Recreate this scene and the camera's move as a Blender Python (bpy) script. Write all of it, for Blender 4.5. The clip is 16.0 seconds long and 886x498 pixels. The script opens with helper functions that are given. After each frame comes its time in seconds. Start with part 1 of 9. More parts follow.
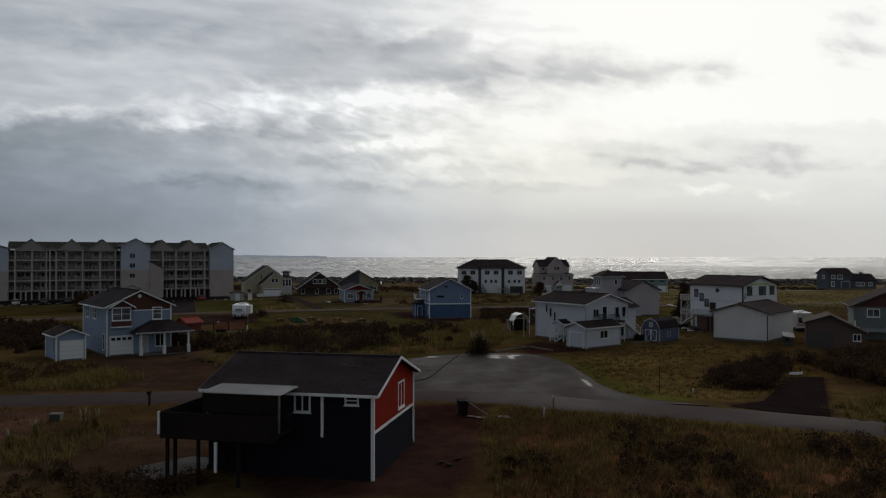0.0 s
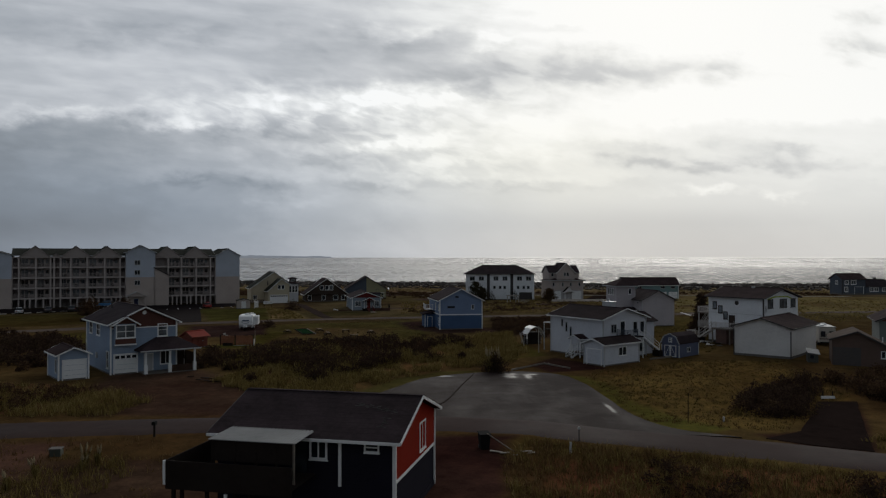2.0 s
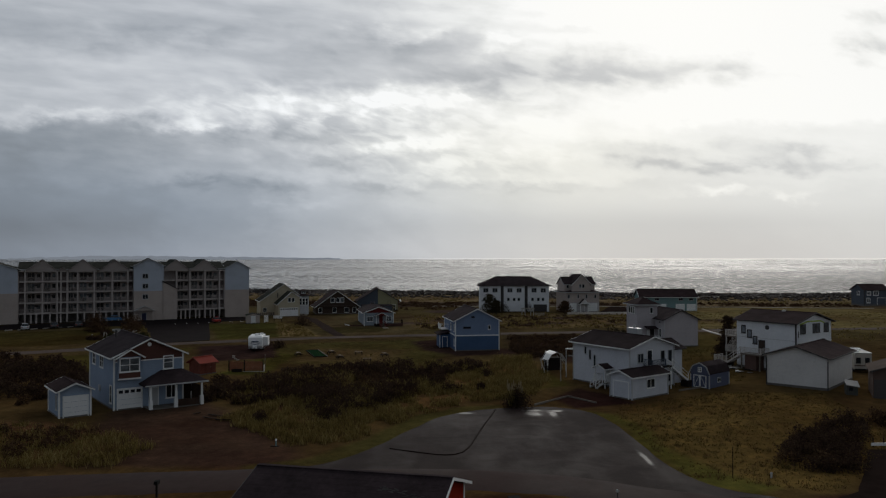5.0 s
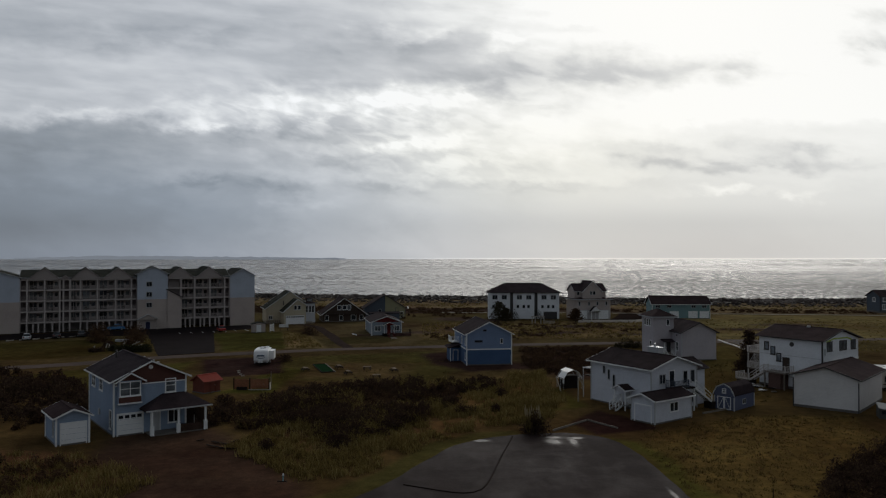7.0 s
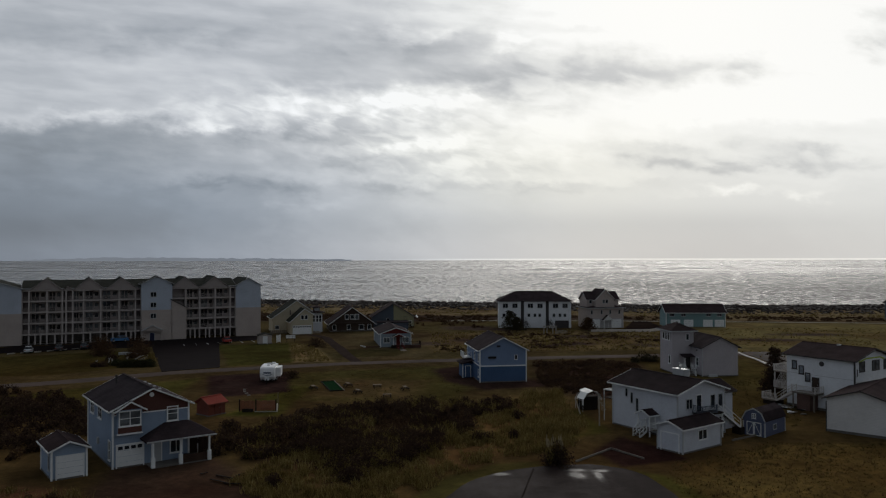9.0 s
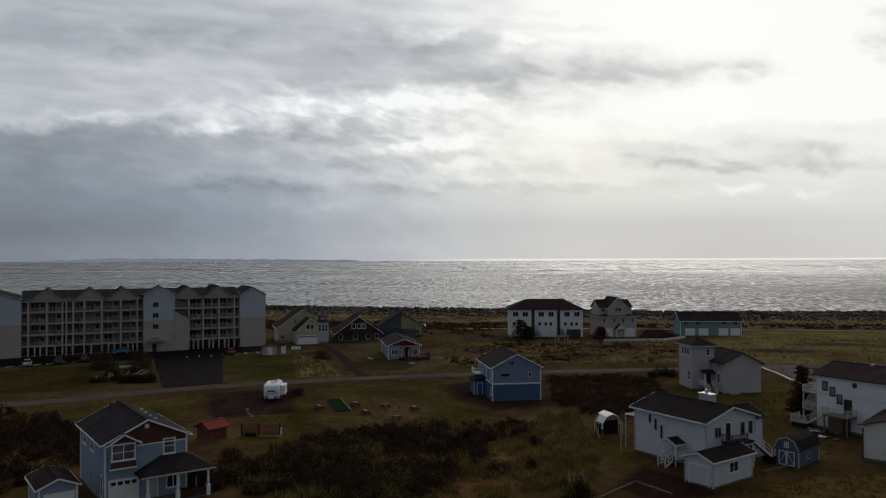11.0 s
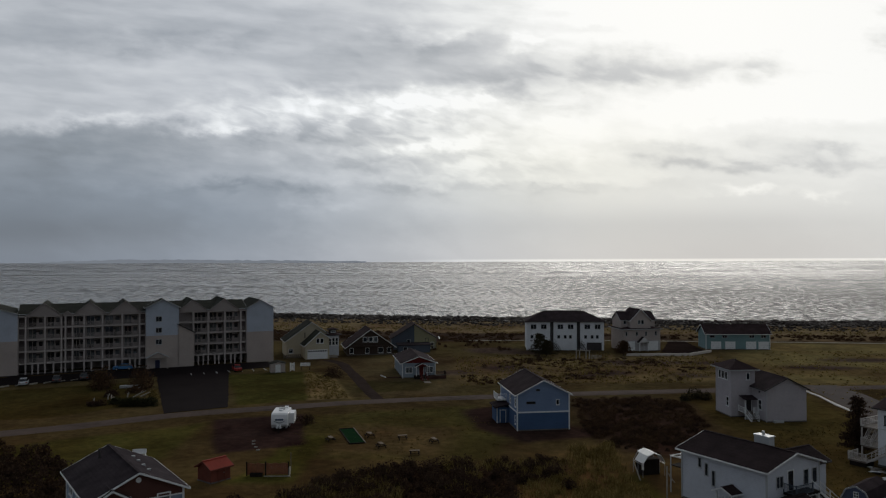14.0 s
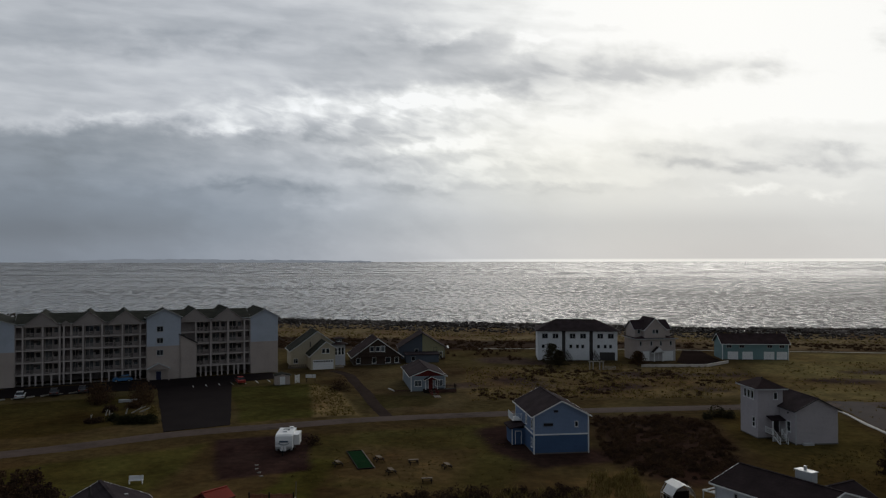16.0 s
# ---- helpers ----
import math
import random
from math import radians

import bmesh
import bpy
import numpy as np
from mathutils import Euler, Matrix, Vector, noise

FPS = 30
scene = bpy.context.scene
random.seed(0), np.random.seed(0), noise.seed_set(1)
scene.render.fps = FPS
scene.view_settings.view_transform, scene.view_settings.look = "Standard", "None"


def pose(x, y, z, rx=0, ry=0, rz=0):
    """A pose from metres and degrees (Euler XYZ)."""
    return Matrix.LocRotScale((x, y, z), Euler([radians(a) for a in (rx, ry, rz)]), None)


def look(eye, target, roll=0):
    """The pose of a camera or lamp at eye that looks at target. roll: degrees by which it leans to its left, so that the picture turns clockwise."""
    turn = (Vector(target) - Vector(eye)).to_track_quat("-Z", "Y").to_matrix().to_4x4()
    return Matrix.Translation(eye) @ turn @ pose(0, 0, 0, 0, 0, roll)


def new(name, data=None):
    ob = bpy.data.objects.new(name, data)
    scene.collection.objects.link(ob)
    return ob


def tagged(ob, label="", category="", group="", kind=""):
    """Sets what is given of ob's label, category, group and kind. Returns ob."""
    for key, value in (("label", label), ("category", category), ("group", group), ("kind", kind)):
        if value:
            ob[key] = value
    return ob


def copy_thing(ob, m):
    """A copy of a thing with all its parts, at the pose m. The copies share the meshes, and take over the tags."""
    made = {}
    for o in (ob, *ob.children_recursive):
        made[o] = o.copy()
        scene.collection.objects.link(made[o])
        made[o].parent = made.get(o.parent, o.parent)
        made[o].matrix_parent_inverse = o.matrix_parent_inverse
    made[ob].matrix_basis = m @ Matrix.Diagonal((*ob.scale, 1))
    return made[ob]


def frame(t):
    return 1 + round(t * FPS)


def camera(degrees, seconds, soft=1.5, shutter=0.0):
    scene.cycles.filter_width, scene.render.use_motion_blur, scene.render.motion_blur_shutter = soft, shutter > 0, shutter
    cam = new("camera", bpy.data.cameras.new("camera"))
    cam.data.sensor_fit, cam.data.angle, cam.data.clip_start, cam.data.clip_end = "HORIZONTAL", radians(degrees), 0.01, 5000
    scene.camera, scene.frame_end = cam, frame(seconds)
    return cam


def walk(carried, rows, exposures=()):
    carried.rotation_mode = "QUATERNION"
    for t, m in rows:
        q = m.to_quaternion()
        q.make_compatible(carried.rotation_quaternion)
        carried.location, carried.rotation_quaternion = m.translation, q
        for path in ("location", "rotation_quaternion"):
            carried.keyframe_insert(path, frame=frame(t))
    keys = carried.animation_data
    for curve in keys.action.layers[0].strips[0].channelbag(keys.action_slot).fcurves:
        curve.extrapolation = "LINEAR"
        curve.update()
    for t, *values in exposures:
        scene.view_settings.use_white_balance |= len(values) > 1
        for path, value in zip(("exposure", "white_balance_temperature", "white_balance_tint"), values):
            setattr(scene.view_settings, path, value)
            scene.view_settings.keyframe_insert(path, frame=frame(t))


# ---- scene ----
cam = camera(60.0, 16.0, 1.2)
PATH = [
    (0, (2.227, 3.608, 11.853), (2.273, 5.607, 11.874), -0.0),
    (0.5, (2.06, 4.459, 12.323), (2.102, 6.458, 12.344), -0.0),
    (1, (1.73, 5.341, 12.8), (1.77, 7.341, 12.821), -0.0),
    (1.5, (1.381, 6.104, 13.264), (1.419, 8.103, 13.285), 0.0),
    (2, (1.114, 6.782, 13.755), (1.148, 8.781, 13.776), 0.0),
    (2.5, (0.835, 7.49, 14.311), (0.867, 9.49, 14.333), 0.1),
    (3, (0.665, 8.117, 14.941), (0.692, 10.116, 14.963), 0.0),
    (3.5, (0.493, 8.85, 15.455), (0.518, 10.85, 15.478), 0.0),
    (4, (0.339, 9.545, 15.988), (0.359, 11.545, 16.012), 0.0),
    (6.5, (-0.762, 14.864, 18.729), (-0.762, 16.864, 18.753), -0.0),
    (7, (-1.064, 15.668, 19.273), (-1.067, 17.668, 19.296), -0.0),
    (7.5, (-1.392, 16.883, 19.798), (-1.399, 18.883, 19.821), 0.0),
    (8, (-1.613, 18.145, 20.316), (-1.625, 20.145, 20.341), -0.0),
    (8.5, (-1.949, 19.186, 20.87), (-1.964, 21.186, 20.896), -0.1),
    (9, (-2.204, 20.275, 21.508), (-2.222, 22.274, 21.533), -0.1),
    (11.5, (-3.333, 27.048, 24.16), (-3.371, 29.048, 24.186), -0.2),
    (12, (-3.708, 28.611, 24.559), (-3.75, 30.611, 24.586), -0.2),
    (12.5, (-4.104, 30.272, 25.118), (-4.15, 32.271, 25.144), -0.2),
    (13, (-4.51, 31.87, 25.498), (-4.558, 33.869, 25.525), -0.1),
    (13.5, (-4.839, 33.334, 26.025), (-4.889, 35.333, 26.052), -0.2),
    (14, (-5.177, 34.817, 26.595), (-5.232, 36.816, 26.622), -0.2),
    (14.5, (-5.503, 36.227, 27.234), (-5.562, 38.225, 27.261), -0.2),
    (15, (-5.947, 37.644, 27.708), (-6.008, 39.642, 27.735), -0.2),
    (15.5, (-6.267, 39.105, 28.192), (-6.332, 41.104, 28.22), -0.2),
    (16, (-6.597, 40.695, 28.767), (-6.664, 42.694, 28.793), -0.1),
]
walk(cam, [(t, look(eye, target, roll)) for t, eye, target, roll in PATH])

# ---- world, sun ----
class Nodes:
    """A small writer of node trees."""

    def __init__(self, tree):
        self.tree = tree
        tree.nodes.clear()

    def add(self, kind):
        return self.tree.nodes.new(kind)

    def put(self, socket, value):
        if isinstance(value, bpy.types.NodeSocket):
            self.tree.links.new(value, socket)
        elif value is not None:
            socket.default_value = value

    def math(self, op, a, b=None, c=None, clamp=False):
        n = self.add("ShaderNodeMath")
        n.operation, n.use_clamp = op, clamp
        for s, v in zip(n.inputs, (a, b, c)):
            self.put(s, v)
        return n.outputs[0]

    def vec(self, op, a, b=None):
        n = self.add("ShaderNodeVectorMath")
        n.operation = op
        self.put(n.inputs[0], a)
        if b is not None:
            self.put(n.inputs[1], b)
        return n.outputs[1] if op in ("DOT_PRODUCT", "LENGTH") else n.outputs[0]

    def noise(self, vector, scale, detail=4, rough=0.55, distortion=0.0):
        n = self.add("ShaderNodeTexNoise")
        self.put(n.inputs["Vector"], vector)
        n.inputs["Scale"].default_value, n.inputs["Detail"].default_value = scale, detail
        n.inputs["Roughness"].default_value, n.inputs["Distortion"].default_value = rough, distortion
        return n.outputs["Fac"]

    def ramp(self, fac, stops, mode="LINEAR"):
        n = self.add("ShaderNodeValToRGB")
        n.color_ramp.interpolation = mode
        while len(n.color_ramp.elements) < len(stops):
            n.color_ramp.elements.new(0.5)
        for e, (at, col) in zip(n.color_ramp.elements, stops):
            e.position = at
            e.color = (*col, 1) if isinstance(col, tuple) else (col, col, col, 1)
        self.put(n.inputs[0], fac)
        return n.outputs[0]

    def mix(self, fac, a, b, blend="MIX"):
        n = self.add("ShaderNodeMix")
        n.data_type, n.blend_type = "RGBA", blend
        self.put(n.inputs[0], fac)
        for s, v in ((n.inputs[6], a), (n.inputs[7], b)):
            self.put(s, (*v, 1) if isinstance(v, tuple) and len(v) == 3 else v)
        return n.outputs[2]


SUN_AZ, SUN_EL = radians(17), radians(26)
world = bpy.data.worlds.new("overcast_sky")
scene.world = world
world.use_nodes = True
w = Nodes(world.node_tree)
way = w.add("ShaderNodeTexCoord").outputs["Generated"]
sep = w.add("ShaderNodeSeparateXYZ")
w.put(sep.inputs[0], way)
dx, dy, dz = sep.outputs
zc = w.math("MAXIMUM", dz, 0.0)
# slopes to the side and up from the eye, for the clouds out over the sea
yc = w.math("MAXIMUM", dy, 0.05)
side, rise_ = w.math("DIVIDE", dx, yc), w.math("DIVIDE", zc, yc)
uv = w.add("ShaderNodeCombineXYZ")
w.put(uv.inputs[0], side)
w.put(uv.inputs[1], w.math("ADD", rise_, w.math("MULTIPLY", side, 0.10)))
uv = uv.outputs[0]
flat = w.add("ShaderNodeCombineXYZ")
w.put(flat.inputs[0], side)
w.put(flat.inputs[1], rise_)
warp = w.add("ShaderNodeTexNoise")
w.put(warp.inputs["Vector"], w.vec("MULTIPLY", uv, (9.0, 19.0, 1.0)))
warp.inputs["Scale"].default_value, warp.inputs["Detail"].default_value, warp.inputs["Roughness"].default_value = 1.0, 5, 0.55
shift = w.vec("MULTIPLY", w.vec("SUBTRACT", warp.outputs["Color"], (0.5, 0.5, 0.5)), (0.12, 0.042, 0.0))
ragged = w.add("ShaderNodeTexNoise")
w.put(ragged.inputs["Vector"], w.vec("MULTIPLY", uv, (26.0, 44.0, 1.0)))
ragged.inputs["Scale"].default_value, ragged.inputs["Detail"].default_value, ragged.inputs["Roughness"].default_value = 1.0, 4, 0.55
shift = w.vec("ADD", shift, w.vec("MULTIPLY", w.vec("SUBTRACT", ragged.outputs["Color"], (0.5, 0.5, 0.5)), (0.085, 0.036, 0.0)))
loose = w.vec("ADD", flat.outputs[0], shift)
lsep = w.add("ShaderNodeSeparateXYZ")
w.put(lsep.inputs[0], loose)
lu, lv = w.math("DIVIDE", w.math("ADD", lsep.outputs[0], 0.6), 1.2), lsep.outputs[1]


def linear(value):
    return ((value / 255 + 0.055) / 1.055) ** 2.4


def sky_row(*tones):
    """The sheet's brightness from the far left of the view to the far right."""
    places = (0.02, 0.14, 0.265, 0.39, 0.51, 0.63, 0.785, 0.98)
    return w.ramp(lu, tuple((p, linear(t)) for p, t in zip(places, tones)), "EASE")


def blend(t, a, b):
    return w.math("ADD", w.math("MULTIPLY", a, w.math("SUBTRACT", 1.0, t)), w.math("MULTIPLY", b, t))


def step(value, a, b):
    n = w.add("ShaderNodeMapRange")
    n.interpolation_type = "SMOOTHSTEP"
    w.put(n.inputs[0], value)
    n.inputs[1].default_value, n.inputs[2].default_value = a, b
    return n.outputs[0]


light = sky_row(128, 137, 151, 174, 192, 197, 192, 200)
light = blend(step(rise_, 0.005, 0.043), light, sky_row(117, 126, 142, 166, 188, 196, 194, 203))
light = blend(step(rise_, 0.040, 0.080), light, sky_row(128, 136, 152, 183, 206, 214, 214, 214))
light = blend(step(lv, 0.078, 0.117), light, sky_row(141, 152, 170, 198, 226, 232, 224, 228))
light = blend(step(lv, 0.115, 0.154), light, sky_row(142, 155, 178, 202, 230, 246, 234, 236))
light = blend(step(lv, 0.165, 0.193), light, sky_row(186, 188, 200, 213, 238, 251, 252, 251))
light = blend(step(lv, 0.200, 0.240), light, sky_row(188, 194, 193, 189, 206, 232, 248, 251))
light = blend(step(lv, 0.250, 0.300), light, sky_row(176, 182, 184, 192, 224, 252, 253, 249))
light = blend(step(lv, 0.310, 0.370), light, sky_row(176, 182, 192, 205, 238, 255, 255, 252))


def cloud(cx, cy, sx, sy, amount):
    """A bank (below nought) or a gap (above) in the sheet."""
    d = w.vec("MULTIPLY", w.vec("SUBTRACT", loose, (cx, cy, 0.0)), (1 / sx, 1 / sy, 0.0))
    return w.math("MULTIPLY", w.math("EXPONENT", w.math("MULTIPLY", w.vec("DOT_PRODUCT", d, d), -1.0)), amount)


banks = [cloud(0.13, 0.245, 0.075, 0.028, -0.19), cloud(0.02, 0.225, 0.09, 0.030, -0.14), cloud(0.10, 0.205, 0.09, 0.018, -0.16),
         cloud(0.24, 0.252, 0.060, 0.024, -0.16), cloud(0.375, 0.250, 0.050, 0.016, -0.19), cloud(0.30, 0.238, 0.09, 0.013, -0.14),
         cloud(0.57, 0.272, 0.050, 0.020, -0.24), cloud(0.57, 0.315, 0.04, 0.012, -0.16), cloud(0.47, 0.143, 0.035, 0.014, -0.17), cloud(0.18, 0.298, 0.05, 0.007, -0.10),
         cloud(0.30, 0.146, 0.12, 0.010, -0.15), cloud(0.27, 0.124, 0.15, 0.011, -0.16), cloud(0.44, 0.118, 0.15, 0.009, -0.13), cloud(0.15, 0.096, 0.12, 0.006, -0.07),
         cloud(-0.08, 0.092, 0.16, 0.008, -0.10), cloud(-0.02, 0.285, 0.08, 0.028, -0.11),
         cloud(-0.10, 0.278, 0.09, 0.014, -0.09), cloud(-0.21, 0.160, 0.09, 0.016, -0.11), cloud(-0.28, 0.098, 0.10, 0.010, -0.08), cloud(-0.50, 0.135, 0.16, 0.030, -0.03),
         cloud(-0.38, 0.290, 0.20, 0.016, -0.08), cloud(-0.15, 0.125, 0.08, 0.010, -0.10),
         cloud(-0.045, 0.297, 0.040, 0.010, 0.30), cloud(-0.10, 0.205, 0.08, 0.015, 0.22), cloud(-0.24, 0.205, 0.09, 0.014, 0.18),
         cloud(-0.46, 0.190, 0.12, 0.009, 0.16), cloud(-0.30, 0.180, 0.07, 0.008, 0.20), cloud(0.0, 0.200, 0.050, 0.016, 0.30),
         cloud(-0.02, 0.150, 0.06, 0.010, 0.28), cloud(0.10, 0.275, 0.035, 0.009, 0.28), cloud(0.40, 0.085, 0.09, 0.006, 0.14),
         cloud(-0.19, 0.070, 0.05, 0.005, 0.06)]
lumps = w.noise(w.vec("MULTIPLY", uv, (13.0, 27.0, 1.0)), 1.0, 4, 0.5, 0.4)
bank_sum = banks[0]
for b_ in banks[1:]:
    bank_sum = w.math("ADD", bank_sum, b_)
light = w.math("ADD", light, w.math("MULTIPLY", bank_sum, w.math("ADD", 0.35, w.math("MULTIPLY", step(lumps, 0.36, 0.58), 0.95))))
# small folds of the sheet, strongest to the left, fading towards the haze
folds = w.noise(w.vec("MULTIPLY", uv, (7.0, 30.0, 1.0)), 1.0, 4, 0.5, 0.15)
wisps = w.noise(w.vec("MULTIPLY", uv, (17.0, 78.0, 1.0)), 1.0, 4, 0.5, 0.15)
folded = w.math("ADD", w.math("MULTIPLY", w.math("SUBTRACT", step(folds, 0.32, 0.70), 0.48), 0.20), w.math("MULTIPLY", w.math("SUBTRACT", wisps, 0.5), 0.26))
strength = w.math("MULTIPLY", w.math("ADD", 0.14, w.math("MULTIPLY", step(rise_, 0.045, 0.17), 0.86)), w.math("SUBTRACT", 1.0, w.math("MULTIPLY", step(side, -0.05, 0.25), 0.72)))
light = w.math("MULTIPLY", light, w.math("ADD", 1.0, w.math("MULTIPLY", folded, strength)))
# small broken cloudlets slanting down to the right, left of the brightest part
slant = w.add("ShaderNodeCombineXYZ")
w.put(slant.inputs[0], side)
w.put(slant.inputs[1], w.math("ADD", rise_, w.math("MULTIPLY", side, 0.22)))
cells = w.noise(w.vec("MULTIPLY", slant.outputs[0], (27.0, 62.0, 1.0)), 1.0, 4, 0.5, 0.4)
field = w.math("ADD", cloud(-0.16, 0.185, 0.20, 0.045, 1.0), cloud(-0.02, 0.125, 0.12, 0.025, 0.7))
light = w.math("MULTIPLY", light, w.math("ADD", 1.0, w.math("MULTIPLY", w.math("MULTIPLY", w.math("SUBTRACT", step(cells, 0.38, 0.64), 0.5), 0.30), field)))
# a glare lying along the horizon beneath the haze
low_glare = w.math("MULTIPLY", step(dz, 0.0006, -0.0012), step(side, -0.12, 0.10))
light = w.math("ADD", light, w.math("MULTIPLY", low_glare, 0.22))
# a heavy deck overhead and behind
inv = w.math("DIVIDE", 1.0, w.math("ADD", zc, 0.15))
sheet = w.add("ShaderNodeCombineXYZ")
w.put(sheet.inputs[0], w.math("MULTIPLY", dx, inv))
w.put(sheet.inputs[1], w.math("MULTIPLY", dy, inv))
deck = w.math("ADD", 0.075, w.math("MULTIPLY", w.noise(sheet.outputs[0], 0.8, 6, 0.6, 0.3), 0.20))
deck = w.math("MULTIPLY", deck, w.math("SUBTRACT", 1.30, w.math("MULTIPLY", zc, 0.55)))
light = blend(w.math("MULTIPLY", step(dy, 0.15, 0.62), w.math("SUBTRACT", 1.0, step(dz, 0.42, 0.75))), deck, light)
light = w.math("MINIMUM", w.math("MAXIMUM", w.math("MULTIPLY", light, 1.03), 0.03), 0.955)
tone = w.ramp(light, ((0.0, (0.0, 0.0, 0.0)), (0.28, (0.262, 0.284, 0.308)), (0.55, (0.542, 0.552, 0.564)), (0.8, (0.80, 0.802, 0.788)), (1.0, (1.0, 0.995, 0.98))))
cool = step(side, 0.25, -0.35)
tone = w.mix(1.0, tone, w.mix(cool, (0.995, 1.0, 0.992), (0.970, 1.0, 1.046)), "MULTIPLY")
warm = cloud(0.08, 0.12, 0.22, 0.07, 1.0)
tone = w.mix(1.0, tone, w.mix(warm, (1.0, 1.0, 1.0), (1.012, 1.0, 0.955)), "MULTIPLY")
haze_blue = w.math("MULTIPLY", cool, w.math("SUBTRACT", 1.0, step(rise_, 0.05, 0.17)))
tone = w.mix(1.0, tone, w.mix(haze_blue, (1.0, 1.0, 1.0), (0.955, 1.0, 1.07)), "MULTIPLY")
clear = w.add("ShaderNodeTexSky")
clear.sky_type, clear.sun_disc = "NISHITA", False
clear.sun_elevation, clear.sun_rotation = SUN_EL, SUN_AZ
thin = w.mix(0.03, tone, w.vec("MULTIPLY", clear.outputs[0], (0.1, 0.1, 0.1)))
bg = w.add("ShaderNodeBackground")
w.put(bg.inputs[0], thin)
bg.inputs[1].default_value = 1.0
w.tree.links.new(bg.outputs[0], w.add("ShaderNodeOutputWorld").inputs[0])

sun = bpy.data.lights.new("sun", "SUN")
sun.energy, sun.angle, sun.color = 0.75, radians(46), (1.0, 0.95, 0.88)
sun_ob = new("sun", sun)
sun_ob.matrix_world = look((math.sin(SUN_AZ) * math.cos(SUN_EL) * 400, math.cos(SUN_AZ) * math.cos(SUN_EL) * 400, math.sin(SUN_EL) * 400), (0, 0, 0))
scene.view_settings.exposure = 0.0


# ---- materials ----
def surf(name, col, rough=0.75, var=0.18, scale=3.0, bump=0.15, metal=0.0, spec=0.35, lap=0.0, grain=None, wet=0.0, tint=None):
    """A painted, mineral or wooden surface with wear at two scales. lap: height of siding boards."""
    m = bpy.data.materials.new(name)
    m.use_nodes = True
    n = Nodes(m.node_tree)
    at = n.add("ShaderNodeTexCoord").outputs["Object"]
    if grain:
        at = n.vec("MULTIPLY", at, grain)
    big, small = n.noise(at, scale * 0.12, 3), n.noise(at, scale, 6, 0.65)
    f = n.math("ADD", n.math("MULTIPLY", big, 0.55), n.math("MULTIPLY", small, 0.45))
    dark = tuple(c * (1 - var * 1.6) for c in col)
    pale = tuple(min(1, c * (1 + var)) for c in (tint or col))
    colour = n.ramp(f, ((0.3, dark), (0.5, col), (0.7, pale)))
    b = n.add("ShaderNodeBsdfPrincipled")
    height = small
    if lap:
        s = n.add("ShaderNodeSeparateXYZ")
        n.put(s.inputs[0], at)
        saw = n.math("FRACT", n.math("DIVIDE", s.outputs[2], lap))
        colour = n.mix(n.math("MULTIPLY", n.math("LESS_THAN", saw, 0.09), 0.28), colour, tuple(c * 0.35 for c in col))
        height = n.math("ADD", n.math("MULTIPLY", saw, -1.2), n.math("MULTIPLY", small, 0.3))
    n.put(b.inputs["Base Color"], colour)
    r = n.ramp(small if not wet else big, ((0.35, max(0.03, rough - wet)), (0.65, min(1.0, rough + 0.1))))
    n.put(b.inputs["Roughness"], r)
    b.inputs["Metallic"].default_value, b.inputs["Specular IOR Level"].default_value = metal, spec
    if bump:
        k = n.add("ShaderNodeBump")
        k.inputs["Strength"].default_value, k.inputs["Distance"].default_value = bump, 0.03
        n.put(k.inputs["Height"], height)
        n.put(b.inputs["Normal"], k.outputs[0])
    n.tree.links.new(b.outputs[0], n.add("ShaderNodeOutputMaterial").inputs[0])
    return m


def pane_glass(name, col=(0.02, 0.024, 0.03), rough=0.06):
    m = bpy.data.materials.new(name)
    m.use_nodes = True
    n = Nodes(m.node_tree)
    b = n.add("ShaderNodeBsdfPrincipled")
    at = n.add("ShaderNodeTexCoord").outputs["Object"]
    n.put(b.inputs["Base Color"], n.ramp(n.noise(at, 1.1, 2), ((0.35, tuple(c * 0.6 for c in col)), (0.7, tuple(c * 1.6 for c in col)))))
    b.inputs["Roughness"].default_value, b.inputs["IOR"].default_value = rough, 1.5
    n.tree.links.new(b.outputs[0], n.add("ShaderNodeOutputMaterial").inputs[0])
    return m


def leafy(name, cols, rough=0.7):
    """Foliage whose tone changes from clump to clump."""
    m = bpy.data.materials.new(name)
    m.use_nodes = True
    n = Nodes(m.node_tree)
    g = n.add("ShaderNodeNewGeometry")
    at = n.add("ShaderNodeTexCoord").outputs["Object"]
    f = n.math("ADD", n.math("MULTIPLY", g.outputs["Random Per Island"], 0.5), n.math("MULTIPLY", n.noise(at, 0.16, 4), 0.6))
    colour = n.ramp(f, tuple((0.25 + 0.6 * i / (len(cols) - 1), c) for i, c in enumerate(cols)))
    d, t, b = n.add("ShaderNodeBsdfDiffuse"), n.add("ShaderNodeBsdfTranslucent"), n.add("ShaderNodeMixShader")
    n.put(d.inputs[0], colour)
    n.put(t.inputs[0], colour)
    b.inputs[0].default_value = 0.25
    n.tree.links.new(d.outputs[0], b.inputs[1])
    n.tree.links.new(t.outputs[0], b.inputs[2])
    n.tree.links.new(b.outputs[0], n.add("ShaderNodeOutputMaterial").inputs[0])
    return m


def siding(name, col, var=0.10):
    return surf(name, col, 0.7, var, 2.5, 0.35, lap=0.19, spec=0.15)


def roofing(name, col):
    return surf(name, col, 0.95, 0.3, 4.0, 0.4, spec=0.03, lap=0.16, tint=tuple(c * 1.2 for c in col))


